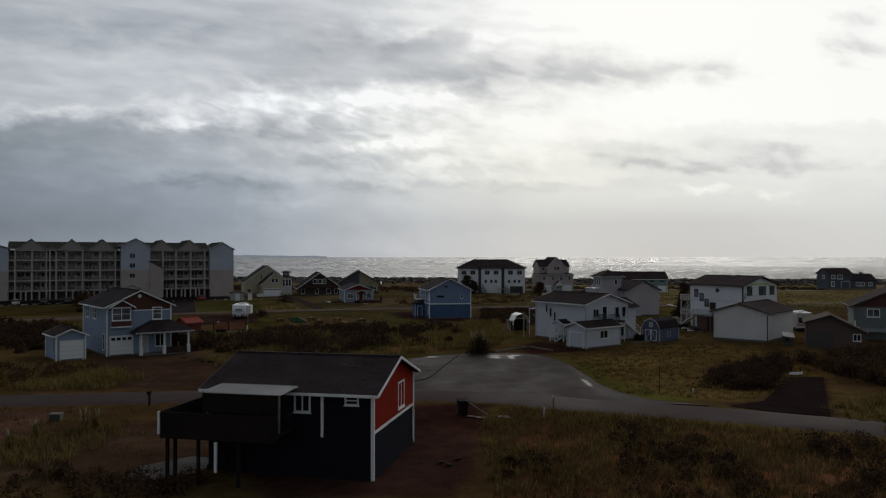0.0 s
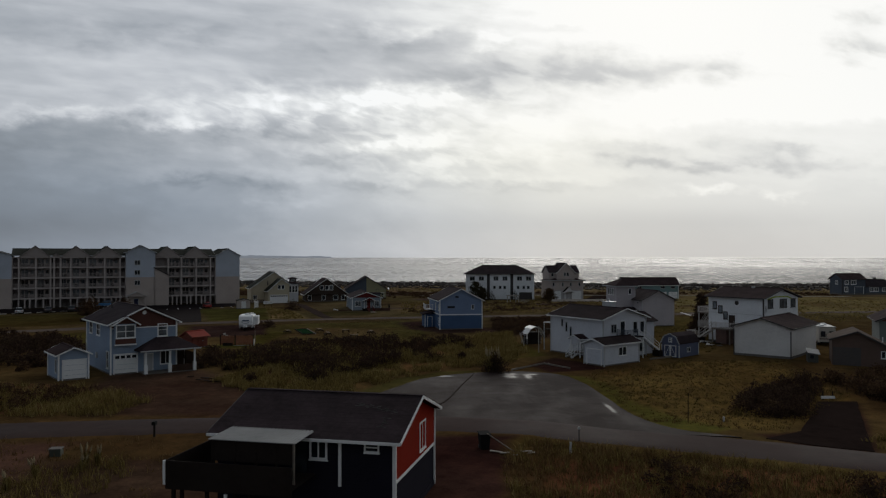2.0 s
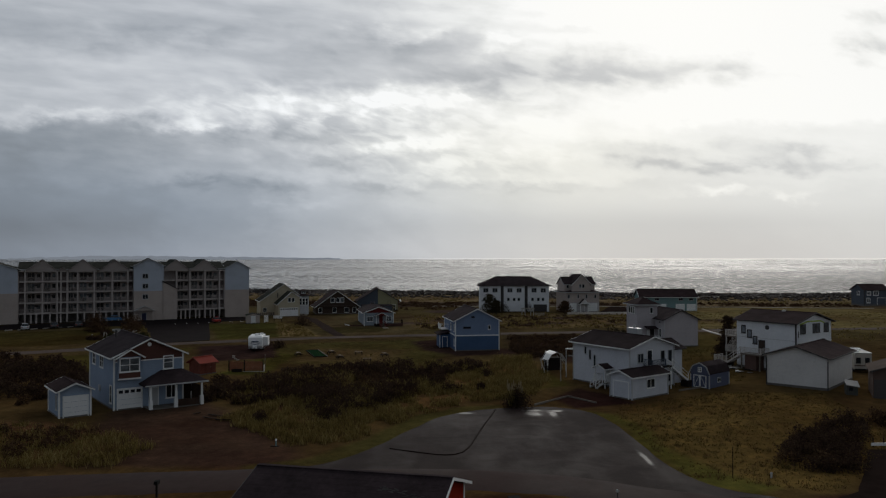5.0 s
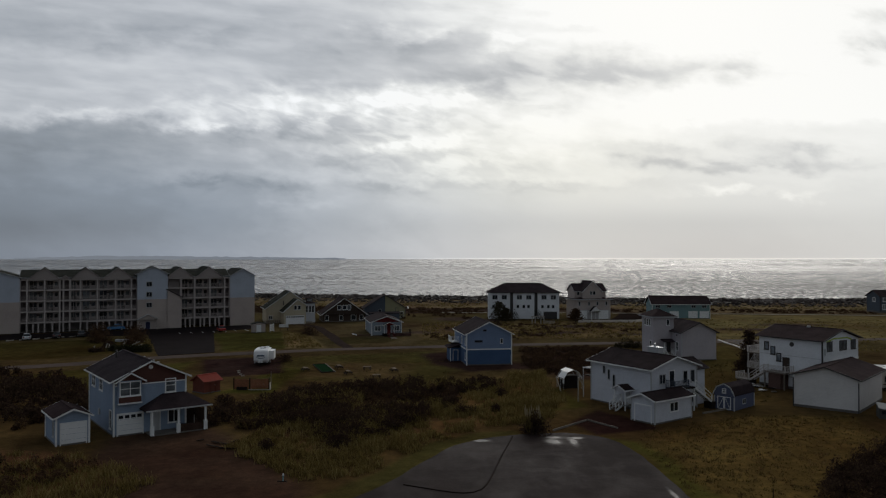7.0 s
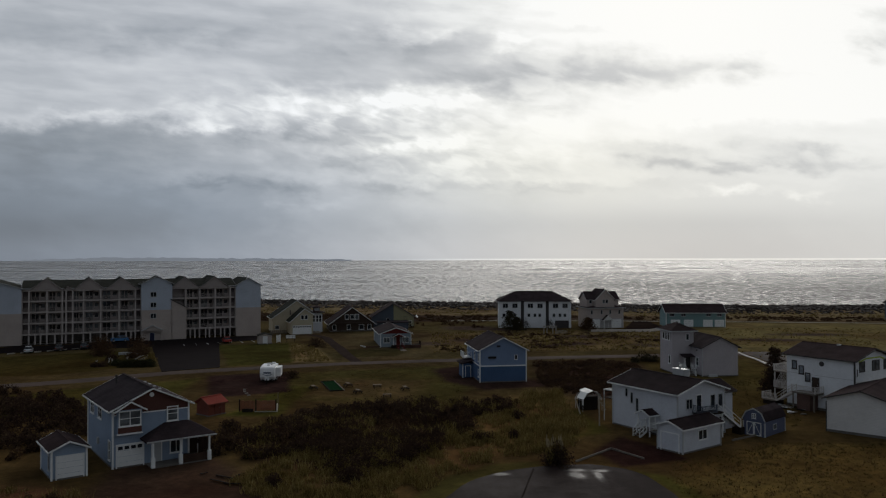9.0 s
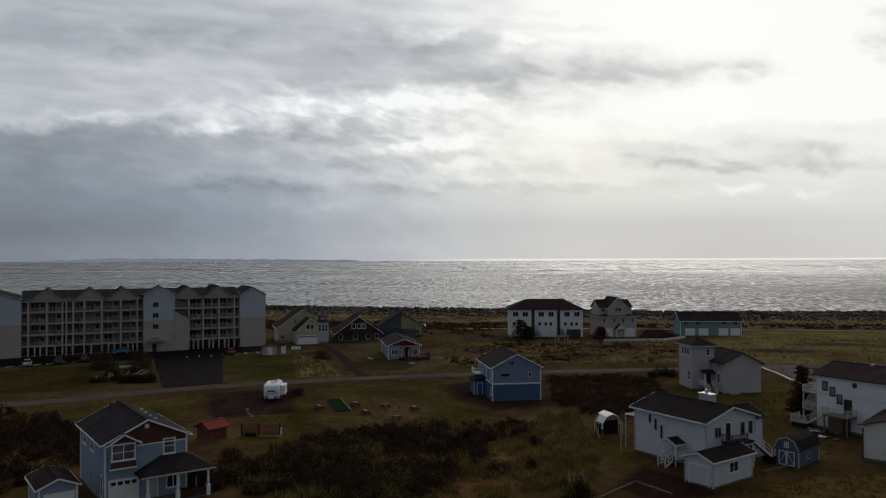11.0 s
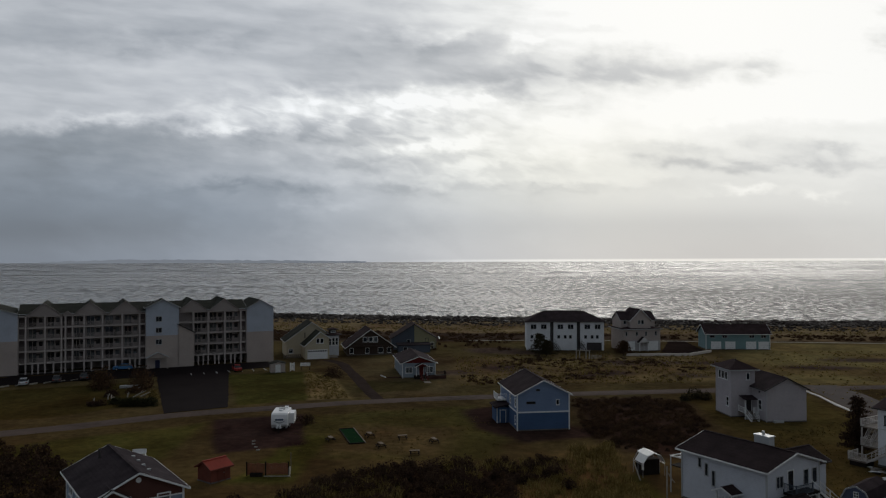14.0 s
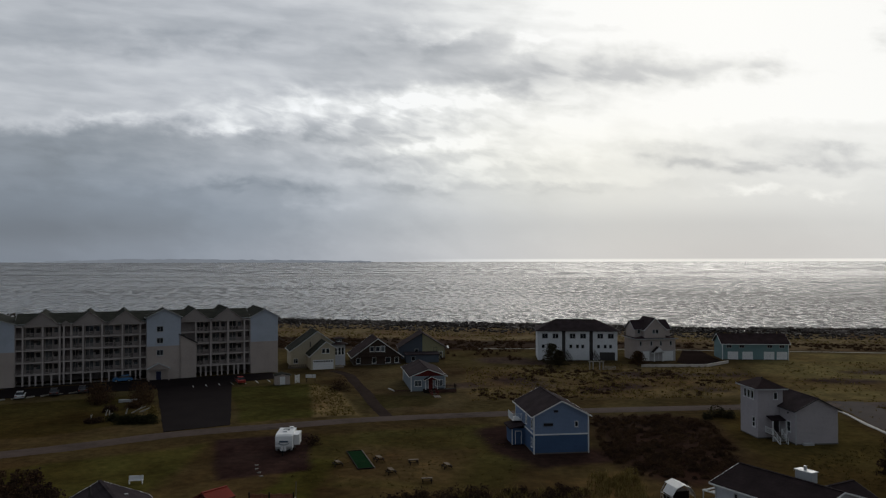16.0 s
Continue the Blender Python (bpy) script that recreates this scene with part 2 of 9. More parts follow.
TRIM = surf("white_trim", (0.74, 0.75, 0.75), 0.5, 0.07, 4, 0.05)
GREYTRIM = surf("grey_trim", (0.42, 0.43, 0.44), 0.6, 0.08, 4, 0.05)
DARKTRIM = surf("dark_trim", (0.045, 0.04, 0.04), 0.6, 0.1, 4, 0.05)
GLASS = pane_glass("window_glass")
PALEGLASS = pane_glass("pale_window_glass", (0.10, 0.11, 0.12), 0.12)
# the sky's reflection is put into this pane colour
SKYGLASS = pane_glass("sky_lit_window_glass", (0.20, 0.225, 0.26), 0.15)
CONCRETE = surf("concrete", (0.13, 0.12, 0.11), 0.85, 0.18, 3, 0.2)
DECKWOOD = surf("weathered_deck_wood", (0.17, 0.145, 0.12), 0.8, 0.25, 6, 0.3, grain=(1, 1, 4))
DARKWOOD = surf("dark_stained_wood", (0.020, 0.015, 0.013), 0.9, 0.25, 6, 0.3, spec=0.1)
REDWOOD = surf("red_stained_wood", (0.145, 0.036, 0.022), 0.7, 0.25, 5, 0.3, lap=0.15)
NAVY = surf("navy_siding", (0.0155, 0.0145, 0.0225), 0.85, 0.12, 2.5, 0.35, lap=0.19, spec=0.03)
BARNRED = surf("brick_red_siding", (0.225, 0.018, 0.008), 0.85, 0.10, 2.5, 0.35, lap=0.19, spec=0.03)
COTTAGERED = siding("dull_red_siding", (0.13, 0.020, 0.018))
BLUE = siding("blue_siding", (0.24, 0.305, 0.405))
DEEPBLUE = siding("deep_blue_siding", (0.060, 0.108, 0.205))
MIDBLUE = siding("mid_blue_siding", (0.175, 0.238, 0.365))
MAROON = siding("maroon_shingle_siding", (0.10, 0.045, 0.036))
GREYWALL = siding("pale_grey_siding", (0.55, 0.57, 0.62))
WHITEWALL = siding("white_siding", (0.70, 0.72, 0.75))
TAUPE = siding("taupe_grey_siding", (0.43, 0.40, 0.42))
BEIGE = siding("beige_siding", (0.425, 0.365, 0.335))
HOTELBLUE = siding("pale_blue_grey_siding", (0.435, 0.480, 0.560))
YELLOW = siding("pale_yellow_siding", (0.47, 0.42, 0.31))
OLIVE = siding("olive_yellow_siding", (0.30, 0.28, 0.17))
BROWNWALL = siding("dark_brown_siding", (0.055, 0.038, 0.03))
SHINGLEWALL = siding("brown_grey_shingle_siding", (0.42, 0.365, 0.34))
TEAL = siding("teal_siding", (0.175, 0.275, 0.285))
SLATE = siding("slate_siding", (0.085, 0.10, 0.125))
DUSKROOF = roofing("dark_plum_shingles", (0.0255, 0.0178, 0.0195))
CHARCOAL = roofing("charcoal_shingles", (0.038, 0.028, 0.031))
BROWNROOF = roofing("dark_brown_shingles", (0.042, 0.028, 0.029))
GREYROOF = roofing("grey_shingles", (0.040, 0.032, 0.036))
GREENROOF = roofing("dark_green_grey_shingles", (0.035, 0.036, 0.030))
TINROOF = surf("corrugated_tin", (0.24, 0.245, 0.25), 0.6, 0.25, 3, 0.1, metal=0.2)
REDTIN = surf("red_painted_tin", (0.26, 0.040, 0.026), 0.7, 0.15, 3, 0.1, spec=0.12)
BLACK = surf("black_plastic", (0.012, 0.012, 0.012), 0.85, 0.1, 4, 0.02, spec=0.08)
RUBBER = surf("tyre_rubber", (0.02, 0.02, 0.02), 0.8, 0.1, 4, 0.02)
WHITEPAINT = surf("white_gloss_paint", (0.78, 0.79, 0.80), 0.3, 0.05, 3, 0.02)
STEEL = surf("galvanised_steel", (0.45, 0.46, 0.47), 0.4, 0.12, 4, 0.05, metal=0.8)

TARP = surf("white_tarp", (0.78, 0.78, 0.76), 0.35, 0.1, 3, 0.15, spec=0.5)
TURF = surf("green_turf", (0.013, 0.037, 0.0165), 1.0, 0.15, 5, 0.1, spec=0.0)
ROCK = surf("wet_boulder", (0.050, 0.040, 0.036), 0.7, 0.5, 0.35, 0.6, tint=(0.125, 0.105, 0.092), spec=0.15)
LOG = surf("bleached_driftwood", (0.36, 0.33, 0.29), 0.8, 0.2, 2, 0.2)
ASPHALT = surf("wet_asphalt", (0.045, 0.0290, 0.0262), 0.80, 0.25, 0.9, 0.12, spec=0.035, wet=0.10)
ROADGREY = surf("worn_grey_asphalt", (0.094, 0.070, 0.060), 0.92, 0.3, 0.8, 0.12, spec=0.035)
PALEROAD = surf("pale_worn_asphalt", (0.070, 0.055, 0.050), 0.85, 0.25, 0.7, 0.12, spec=0.06)
LOTBLACK = surf("black_lot_asphalt", (0.0175, 0.0136, 0.0142), 0.95, 0.2, 1.4, 0.12, spec=0.02)
DIRT = surf("dark_gravel", (0.024, 0.0165, 0.0145), 0.98, 0.3, 1.2, 0.4, spec=0.0)
PALEFENCE = surf("pale_weathered_boards", (0.56, 0.51, 0.47), 0.75, 0.15, 3, 0.15)
GRAVEL = surf("brown_gravel", (0.046, 0.034, 0.030), 0.98, 0.3, 1.2, 0.4, spec=0.0)
TRACK = surf("pale_sand_track", (0.27, 0.25, 0.21), 0.9, 0.2, 1.0, 0.3)
SCRUB = leafy("scrub_leaves", ((0.030, 0.018, 0.0145), (0.042, 0.026, 0.020), (0.058, 0.038, 0.027), (0.085, 0.058, 0.036)))
CONIFER = leafy("conifer_needles", ((0.030, 0.025, 0.016), (0.046, 0.040, 0.024), (0.064, 0.056, 0.034)))
HEDGE = leafy("olive_hedge_leaves", ((0.020, 0.021, 0.011), (0.034, 0.035, 0.018), (0.052, 0.052, 0.028)))
RUSSET = leafy("russet_twigs", ((0.038, 0.021, 0.014), (0.060, 0.035, 0.022), (0.088, 0.054, 0.032), (0.125, 0.082, 0.046)))
DRYGRASS = leafy("dry_grass_blades", ((0.070, 0.050, 0.017), (0.13, 0.096, 0.032), (0.20, 0.150, 0.052), (0.29, 0.225, 0.095)))
GREENGRASS = leafy("green_grass_blades", ((0.050, 0.037, 0.014), (0.082, 0.063, 0.022), (0.118, 0.088, 0.032), (0.16, 0.11, 0.046)))
RUSTGRASS = leafy("rust_brown_grass", ((0.060, 0.036, 0.016), (0.105, 0.064, 0.028), (0.155, 0.098, 0.044), (0.21, 0.14, 0.07)))
PLUME = leafy("pampas_plumes", ((0.24, 0.19, 0.115), (0.33, 0.27, 0.17), (0.43, 0.36, 0.24)))
BARK = surf("bark", (0.06, 0.045, 0.035), 0.9, 0.3, 5, 0.4)


# ---- mesh helpers ----
def box(bm, x0, y0, z0, x1, y1, z1):
    v = [bm.verts.new(p) for p in ((x0, y0, z0), (x1, y0, z0), (x1, y1, z0), (x0, y1, z0), (x0, y0, z1), (x1, y0, z1), (x1, y1, z1), (x0, y1, z1))]
    for f in ((3, 2, 1, 0), (4, 5, 6, 7), (0, 1, 5, 4), (1, 2, 6, 5), (2, 3, 7, 6), (3, 0, 4, 7)):
        bm.faces.new([v[i] for i in f])
    return bm


def prism(bm, outline, far):
    """Extrudes a closed outline of 3D points by the vector far."""
    a = [bm.verts.new(p) for p in outline]
    b = [bm.verts.new(Vector(p) + Vector(far)) for p in outline]
    n = len(a)
    faces = [bm.faces.new(a), bm.faces.new(b[::-1])]
    for i in range(n):
        faces.append(bm.faces.new((a[i], b[i], b[(i + 1) % n], a[(i + 1) % n])))
    bmesh.ops.recalc_face_normals(bm, faces=faces)
    return bm


def beam(bm, a, b, wide, high, up=(0, 0, 1)):
    """A square bar from a to b."""
    a, b, up = Vector(a), Vector(b), Vector(up)
    along = (b - a).normalized()
    side = along.cross(up)
    side = side.normalized() if side.length > 1e-4 else Vector((1, 0, 0))
    up = side.cross(along)
    s, u = side * wide / 2, up * high / 2
    return prism(bm, (a - s - u, a + s - u, a + s + u, a - s + u), b - a)


def tube(bm, a, b, r0, r1=None, sides=8):
    a, b, r1 = Vector(a), Vector(b), r0 if r1 is None else r1
    q = (b - a).to_track_quat("Z", "Y")
    ring = [[bm.verts.new(p + q @ Vector((r * math.cos(k * math.tau / sides), r * math.sin(k * math.tau / sides), 0))) for k in range(sides)] for p, r in ((a, r0), (b, r1))]
    for k in range(sides):
        bm.faces.new((ring[0][k], ring[0][(k + 1) % sides], ring[1][(k + 1) % sides], ring[1][k]))
    bm.faces.new(ring[0][::-1])
    bm.faces.new(ring[1])
    return bm


def to_object(name, bm, material):
    me = bpy.data.meshes.new(name)
    bm.to_mesh(me)
    bm.free()
    me.materials.append(material)
    return new(name, me)


def part(name, bm, material, parent, label=""):
    ob = to_object(name, bm, material)
    ob.parent = parent
    return tagged(ob, label)


def from_arrays(name, verts, faces, material, smooth=False):
    me = bpy.data.meshes.new(name)
    verts, faces = np.asarray(verts, np.float32), np.asarray(faces, np.int32)
    k = faces.shape[1]
    me.vertices.add(len(verts))
    me.vertices.foreach_set("co", verts.ravel())
    me.loops.add(faces.size)
    me.loops.foreach_set("vertex_index", faces.ravel())
    me.polygons.add(len(faces))
    me.polygons.foreach_set("loop_start", np.arange(0, faces.size, k, dtype=np.int32))
    me.polygons.foreach_set("use_smooth", np.full(len(faces), smooth))
    me.update(calc_edges=True)
    me.materials.append(material)
    return new(name, me)


def thing(name, label, category, m, group=""):
    ob = new(name)
    ob.matrix_world = m
    ob.empty_display_size = 0.3
    return tagged(ob, label, category, group)


def ground_z(x, y):
    """The height of the land."""
    s = np.clip((np.asarray(y, float) - 95) / 60, 0, 1)
    h = -0.65 + 0.35 * s * s * (3 - 2 * s)
    shore = shore_y(x)
    s = np.clip((y - shore + 34) / 30, 0, 1)
    h = h + 1.1 * s * s * (3 - 2 * s)
    # the hotel stands on a low terrace
    c, k = math.cos(radians(26)), math.sin(radians(26))
    u, v = (x + 115.4) * c + (y - 205.8) * k, (y - 205.8) * c - (x + 115.4) * k
    s = np.clip((v + 8) / 6, 0, 1) * np.clip((u + 30) / 15, 0, 1) * np.clip((69 - u) / 4, 0, 1)
    h = h + 0.5 * s
    # a shallow hollow round the navy house
    h = h - 0.26 * np.exp(-((x + 3) / 8.5) ** 2 - ((y - 49) / 8.0) ** 2)
    s = np.clip((y - shore - 1) / 14, 0, 1)
    return h - 7.5 * s * s * (3 - 2 * s)


def shore_y(x):
    """The line of the boulder bank."""
    x = np.asarray(x, float)
    line = np.interp(x, (-2600, -400, -90, -34, 19, 75, 110, 150, 400, 2600), (520, 436, 383, 372, 357, 344, 340, 337, 322, 260))
    return line + 1.5 * np.sin(x / 23.0) + 1.0 * np.sin(x / 9.0 + 1)


def at(x, y, rz=0.0, dz=0.0):
    return pose(x, y, float(ground_z(x, y)) + dz, 0, 0, rz)

# ---- land, roads, water ----
def inside(px, py, poly):
    """Which of the points lie in the polygon."""
    hit = np.zeros(np.shape(px), bool)
    for (x0, y0), (x1, y1) in zip(poly, poly[1:] + poly[:1]):
        with np.errstate(divide="ignore", invalid="ignore"):
            cross = (y0 > py) != (y1 > py)
            hit ^= cross & (px < (x1 - x0) * (py - y0) / (y1 - y0 + 1e-12) + x0)
    return hit


def edge_distance(px, py, poly):
    best = np.full(np.shape(px), 1e9)
    for (x0, y0), (x1, y1) in zip(poly, poly[1:] + poly[:1]):
        vx, vy = x1 - x0, y1 - y0
        t = np.clip(((px - x0) * vx + (py - y0) * vy) / (vx * vx + vy * vy + 1e-9), 0, 1)
        best = np.minimum(best, np.hypot(px - x0 - t * vx, py - y0 - t * vy))
    return best


def value_noise(x, y, size, seed):
    """Smooth random values from 0 to 1 on the plane."""
    r = np.random.RandomState(seed).rand(256, 256)
    gx, gy = np.asarray(x) / size, np.asarray(y) / size
    ix, iy = np.floor(gx).astype(int), np.floor(gy).astype(int)
    fx, fy = gx - ix, gy - iy
    fx, fy = fx * fx * (3 - 2 * fx), fy * fy * (3 - 2 * fy)
    a, b = r[ix % 256, iy % 256], r[(ix + 1) % 256, iy % 256]
    c, d = r[ix % 256, (iy + 1) % 256], r[(ix + 1) % 256, (iy + 1) % 256]
    return (a * (1 - fx) + b * fx) * (1 - fy) + (c * (1 - fx) + d * fx) * fy


def rough_noise(x, y, size, seed):
    return 0.5 * value_noise(x, y, size, seed) + 0.3 * value_noise(x, y, size / 2.3, seed + 1) + 0.2 * value_noise(x, y, size / 5.1, seed + 2)


# what grows or lies where: outline, colour, softness of the edge
MEADOW = (0.070, 0.057, 0.024)
ZONES = []


def zone(outline, colour, soft):
    ZONES.append((outline, colour, soft))


# dune strip before the boulders
zone([(-400, 300), (-150, 292), (-20, 286), (40, 291), (150, 279), (500, 250), (500, 400), (-400, 500)], (0.060, 0.046, 0.031), 5.0)
zone([(66, 292), (150, 279), (500, 250), (500, 330), (150, 310), (66, 312)], (0.122, 0.095, 0.050), 8.0)
zone([(-400, 350), (-150, 336), (-30, 320), (10, 313), (75, 309), (150, 304), (500, 270), (500, 400), (-400, 500)], (0.165, 0.132, 0.068), 5.0)
# scrub and rough ground between the far road and the houses by the sea
zone([(-8, 200), (60, 206), (64, 250), (20, 255), (-8, 240)], (0.122, 0.094, 0.042), 5.0)
zone([(60, 200), (260, 190), (300, 262), (90, 280), (70, 256)], (0.138, 0.116, 0.047), 6.0)
# mown lawns before the hotel
zone([(-150, 150), (-77, 164), (-66, 176), (-78, 203), (-100, 192), (-150, 170)], (0.044, 0.0365, 0.0115), 1.2)
zone([(-47, 176), (-35, 182), (-42, 219), (-61, 214)], (0.052, 0.052, 0.0145), 0.8)
zone([(-35, 182), (-27, 183), (-36, 212), (-43, 218)], (0.185, 0.145, 0.062), 1.2)
zone([(-25, 184), (-8, 188), (-8, 246), (-48, 242), (-36, 222), (-30, 206)], (0.078, 0.062, 0.029), 2.5)
zone([(-27, 190), (-14, 192), (-13, 205), (-29, 205)], (0.046, 0.040, 0.016), 2.0)
# the campsite field with its tables
zone([(-31, 139), (-2, 139), (1, 150), (-3, 176), (-33, 167)], (0.066, 0.064, 0.021), 2.5)
zone([(-26, 142), (-8, 140), (-6, 158), (-24, 160)], (0.090, 0.073, 0.031), 4.0)
zone([(-75, 142), (-48, 160), (-46, 138), (-51, 128), (-66, 126)], (0.064, 0.068, 0.019), 2.5)
zone([(-34, 128), (-26, 128), (-26, 152), (-30, 152)], (0.070, 0.080, 0.020), 1.5)
# bare ground: camper pitch, round the blue house, yards and drives
zone([(-47.5, 163), (-33, 168.5), (-28.5, 146), (-40, 141)], (0.038, 0.027, 0.022), 0.8)
zone([(-5, 172), (2, 176), (12, 160), (16, 152), (4, 148), (-3, 156)], (0.035, 0.024, 0.019), 2.0)
zone([(-38, 104), (-28, 106), (-14, 84), (-10, 76), (-30, 77), (-36, 88)], (0.052, 0.040, 0.027), 2.0)
zone([(-6, 44), (4, 44), (6, 56), (8, 69), (-8, 69), (-14, 60)], (0.038, 0.024, 0.019), 1.2)
zone([(-26, 46), (-12, 46), (-10, 60), (-22, 62), (-34, 60)], (0.050, 0.038, 0.025), 2.0)
zone([(-44, 58), (-27, 56), (-26, 67), (-44, 67)], (0.075, 0.053, 0.038), 1.5)
zone([(27.6, 68.6), (29.6, 64.6), (34.2, 62.4), (43.6, 82.6), (39.6, 82.8), (32, 69.6)], (0.033, 0.021, 0.017), 0.5)
zone([(16, 102), (24, 105), (23, 109), (19, 116), (14, 108)], (0.033, 0.022, 0.018), 0.8)
# lawns by the turning circle and behind the grey house
zone([(20, 74), (30, 69), (44, 84), (50, 112), (36, 112), (24, 104), (19, 98), (20.5, 84)], (0.104, 0.086, 0.029), 2.0)
zone([(9, 112), (18, 118), (17, 132), (10, 132)], (0.057, 0.060, 0.017), 1.5)
zone([(24, 122), (44, 122), (62, 168), (54, 175), (36, 150)], (0.066, 0.056, 0.020), 3.0)
zone([(36, 152), (46, 150), (60, 160), (62, 186), (38, 188), (37, 176)], (0.070, 0.060, 0.020), 3.0)
# tussocks and scrub floor
zone([(-24, 96), (-4, 98), (2, 104), (8, 112), (6, 120), (-20, 116)], (0.112, 0.086, 0.036), 3.0)
zone([(-28, 112), (-20, 131), (-4, 137), (8, 138), (7, 131), (1, 127), (0, 116), (-6, 103), (-12, 97), (-24, 105)], (0.040, 0.028, 0.018), 4.0)
zone([(1, 112), (14, 118), (15, 146), (9, 142), (8, 130), (1, 126)], (0.140, 0.104, 0.042), 3.0)
zone([(13, 157), (17, 143), (23, 140), (31, 146), (34, 160), (36, 178), (30, 186), (16, 184)], (0.040, 0.027, 0.019), 4.0)
zone([(6, 20), (80, 10), (60, 44), (33, 55), (20, 60.5), (9, 64)], (0.146, 0.080, 0.040), 3.0)
zone([(7, 62), (12, 61.5), (20, 58.6), (26, 57.6), (33, 54.6), (31.6, 57.2), (21.6, 62.6), (13.5, 66.2), (9, 68.6), (7, 67)], (0.078, 0.068, 0.022), 1.5)
zone([(-60, 76), (-40, 77), (-30, 84), (-40, 94), (-70, 98)], (0.131, 0.084, 0.043), 3.0)


# mown verge round the turning circle
zone([(7.5, 104.6), (2.4, 103), (-2.4, 98.6), (-5.6, 92), (-8.2, 85.5), (-11.5, 80), (-17, 77.5), (-16, 75), (-8, 79), (-5, 85), (-2.6, 91), (0.3, 96.6), (3.6, 99.8), (8, 101)], (0.060, 0.064, 0.022), 0.8)
zone([(20, 72), (24, 69), (27, 70.5), (23.5, 75), (21.6, 82), (21, 92), (19.6, 99), (17, 101), (18.6, 94), (19, 84)], (0.074, 0.084, 0.022), 1.4)
# dark matted growth in the meadow below the seaside houses
for cx_, cy_, rx_, ry_ in ((3.2, 261.7, 8, 7), (12, 256, 7, 4), (5, 224.7, 6, 7), (9.4, 216.5, 4, 3), (-7, 217, 5, 4), (23, 212.5, 5, 3), (29, 217, 6, 4), (35.2, 235, 6, 5), (46.6, 235, 7, 4), (47, 213, 4, 3), (58.6, 235, 6, 4), (82, 226, 9, 4), (100, 240, 12, 4)):
    zone([(cx_ + rx_ * math.cos(a), cy_ + ry_ * math.sin(a)) for a in np.linspace(0, 5.8, 14)], (0.068, 0.052, 0.038), 4.0)


def steps(parts):
    out = [parts[0][0]]
    for a, b, h in parts:
        n = max(1, round((b - a) / h))
        out += list(np.linspace(a, b, n + 1)[1:])
    return np.array(out)


def build_ground():
    xs = steps(((-2600, -600, 400), (-600, -130, 30), (-130, -60, 1.2), (-60, 60, 0.6), (60, 170, 1.4), (170, 600, 30), (600, 2600, 400)))
    ys = steps(((-900, 0, 100), (0, 24, 6), (24, 112, 0.6), (112, 290, 1.1), (290, 410, 2.0), (410, 560, 10)))
    X, Y = np.meshgrid(xs, ys)
    Z = ground_z(X, Y) + 0.10 * (rough_noise(X, Y, 9, 3) - 0.5) + 0.06 * (rough_noise(X, Y, 2.5, 8) - 0.5)
    n, m = X.shape
    idx = np.arange(n * m).reshape(n, m)
    faces = np.stack((idx[:-1, :-1], idx[:-1, 1:], idx[1:, 1:], idx[1:, :-1]), -1).reshape(-1, 4)
    mt = bpy.data.materials.new("rough_grassland")
    mt.use_nodes = True
    q = Nodes(mt.node_tree)
    a = q.add("ShaderNodeAttribute")
    a.attribute_name = "growth"
    pos = q.add("ShaderNodeTexCoord").outputs["Object"]
    big, mid, fine_ = q.noise(pos, 0.10, 5, 0.6), q.noise(pos, 0.8, 6, 0.65), q.noise(pos, 5.0, 5, 0.7)
    f = q.math("ADD", q.math("ADD", q.math("MULTIPLY", big, 0.3), q.math("MULTIPLY", mid, 0.4)), q.math("MULTIPLY", fine_, 0.3))
    k = q.ramp(f, ((0.30, (0.42, 0.42, 0.45)), (0.5, (1.0, 1.0, 1.0)), (0.68, (1.75, 1.6, 1.45))))
    colour = q.mix(1.0, a.outputs["Color"], k, "MULTIPLY")
    b = q.add("ShaderNodeBsdfDiffuse")
    q.put(b.inputs[0], colour)
    bump = q.add("ShaderNodeBump")
    bump.inputs["Strength"].default_value, bump.inputs["Distance"].default_value = 0.7, 0.15
    q.put(bump.inputs["Height"], f)
    q.put(b.inputs["Normal"], bump.outputs[0])
    q.tree.links.new(b.outputs[0], q.add("ShaderNodeOutputMaterial").inputs[0])
    ob = from_arrays("ground", np.stack((X, Y, Z), -1).reshape(-1, 3), faces, mt, True)
    col = np.empty((n, m, 3))
    col[:] = MEADOW
    wx, wy = 3.0 * (rough_noise(X, Y, 7, 21) - 0.5), 3.0 * (rough_noise(X, Y, 7, 41) - 0.5)
    order = ZONES
    for poly, c, soft in order:
        px, py = X + wx * min(1, soft / 2), Y + wy * min(1, soft / 2)
        x0, x1 = min(p[0] for p in poly) - 12, max(p[0] for p in poly) + 12
        y0, y1 = min(p[1] for p in poly) - 12, max(p[1] for p in poly) + 12
        sel = (X > x0) & (X < x1) & (Y > y0) & (Y < y1)
        d = edge_distance(px[sel], py[sel], poly) * np.where(inside(px[sel], py[sel], poly), 1, -1)
        k = np.clip(d / soft + 0.5, 0, 1)[:, None]
        col[sel] = col[sel] * (1 - k) + np.array(c) * k
    # patches: bare brown and matted dark growth among the grass
    p = np.clip((rough_noise(X, Y, 13, 61) - 0.5) * 3.2, -1, 1)[..., None]
    q2 = np.clip((rough_noise(X, Y, 4.5, 67) - 0.5) * 2.6, -1, 1)[..., None]
    col = col * (1 + 0.32 * p * np.array((0.75, 1.0, 0.9)) + 0.22 * q2) 
    # haze painted into the ground colour: redder close by, bluer with distance
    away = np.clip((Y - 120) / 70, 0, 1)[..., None]
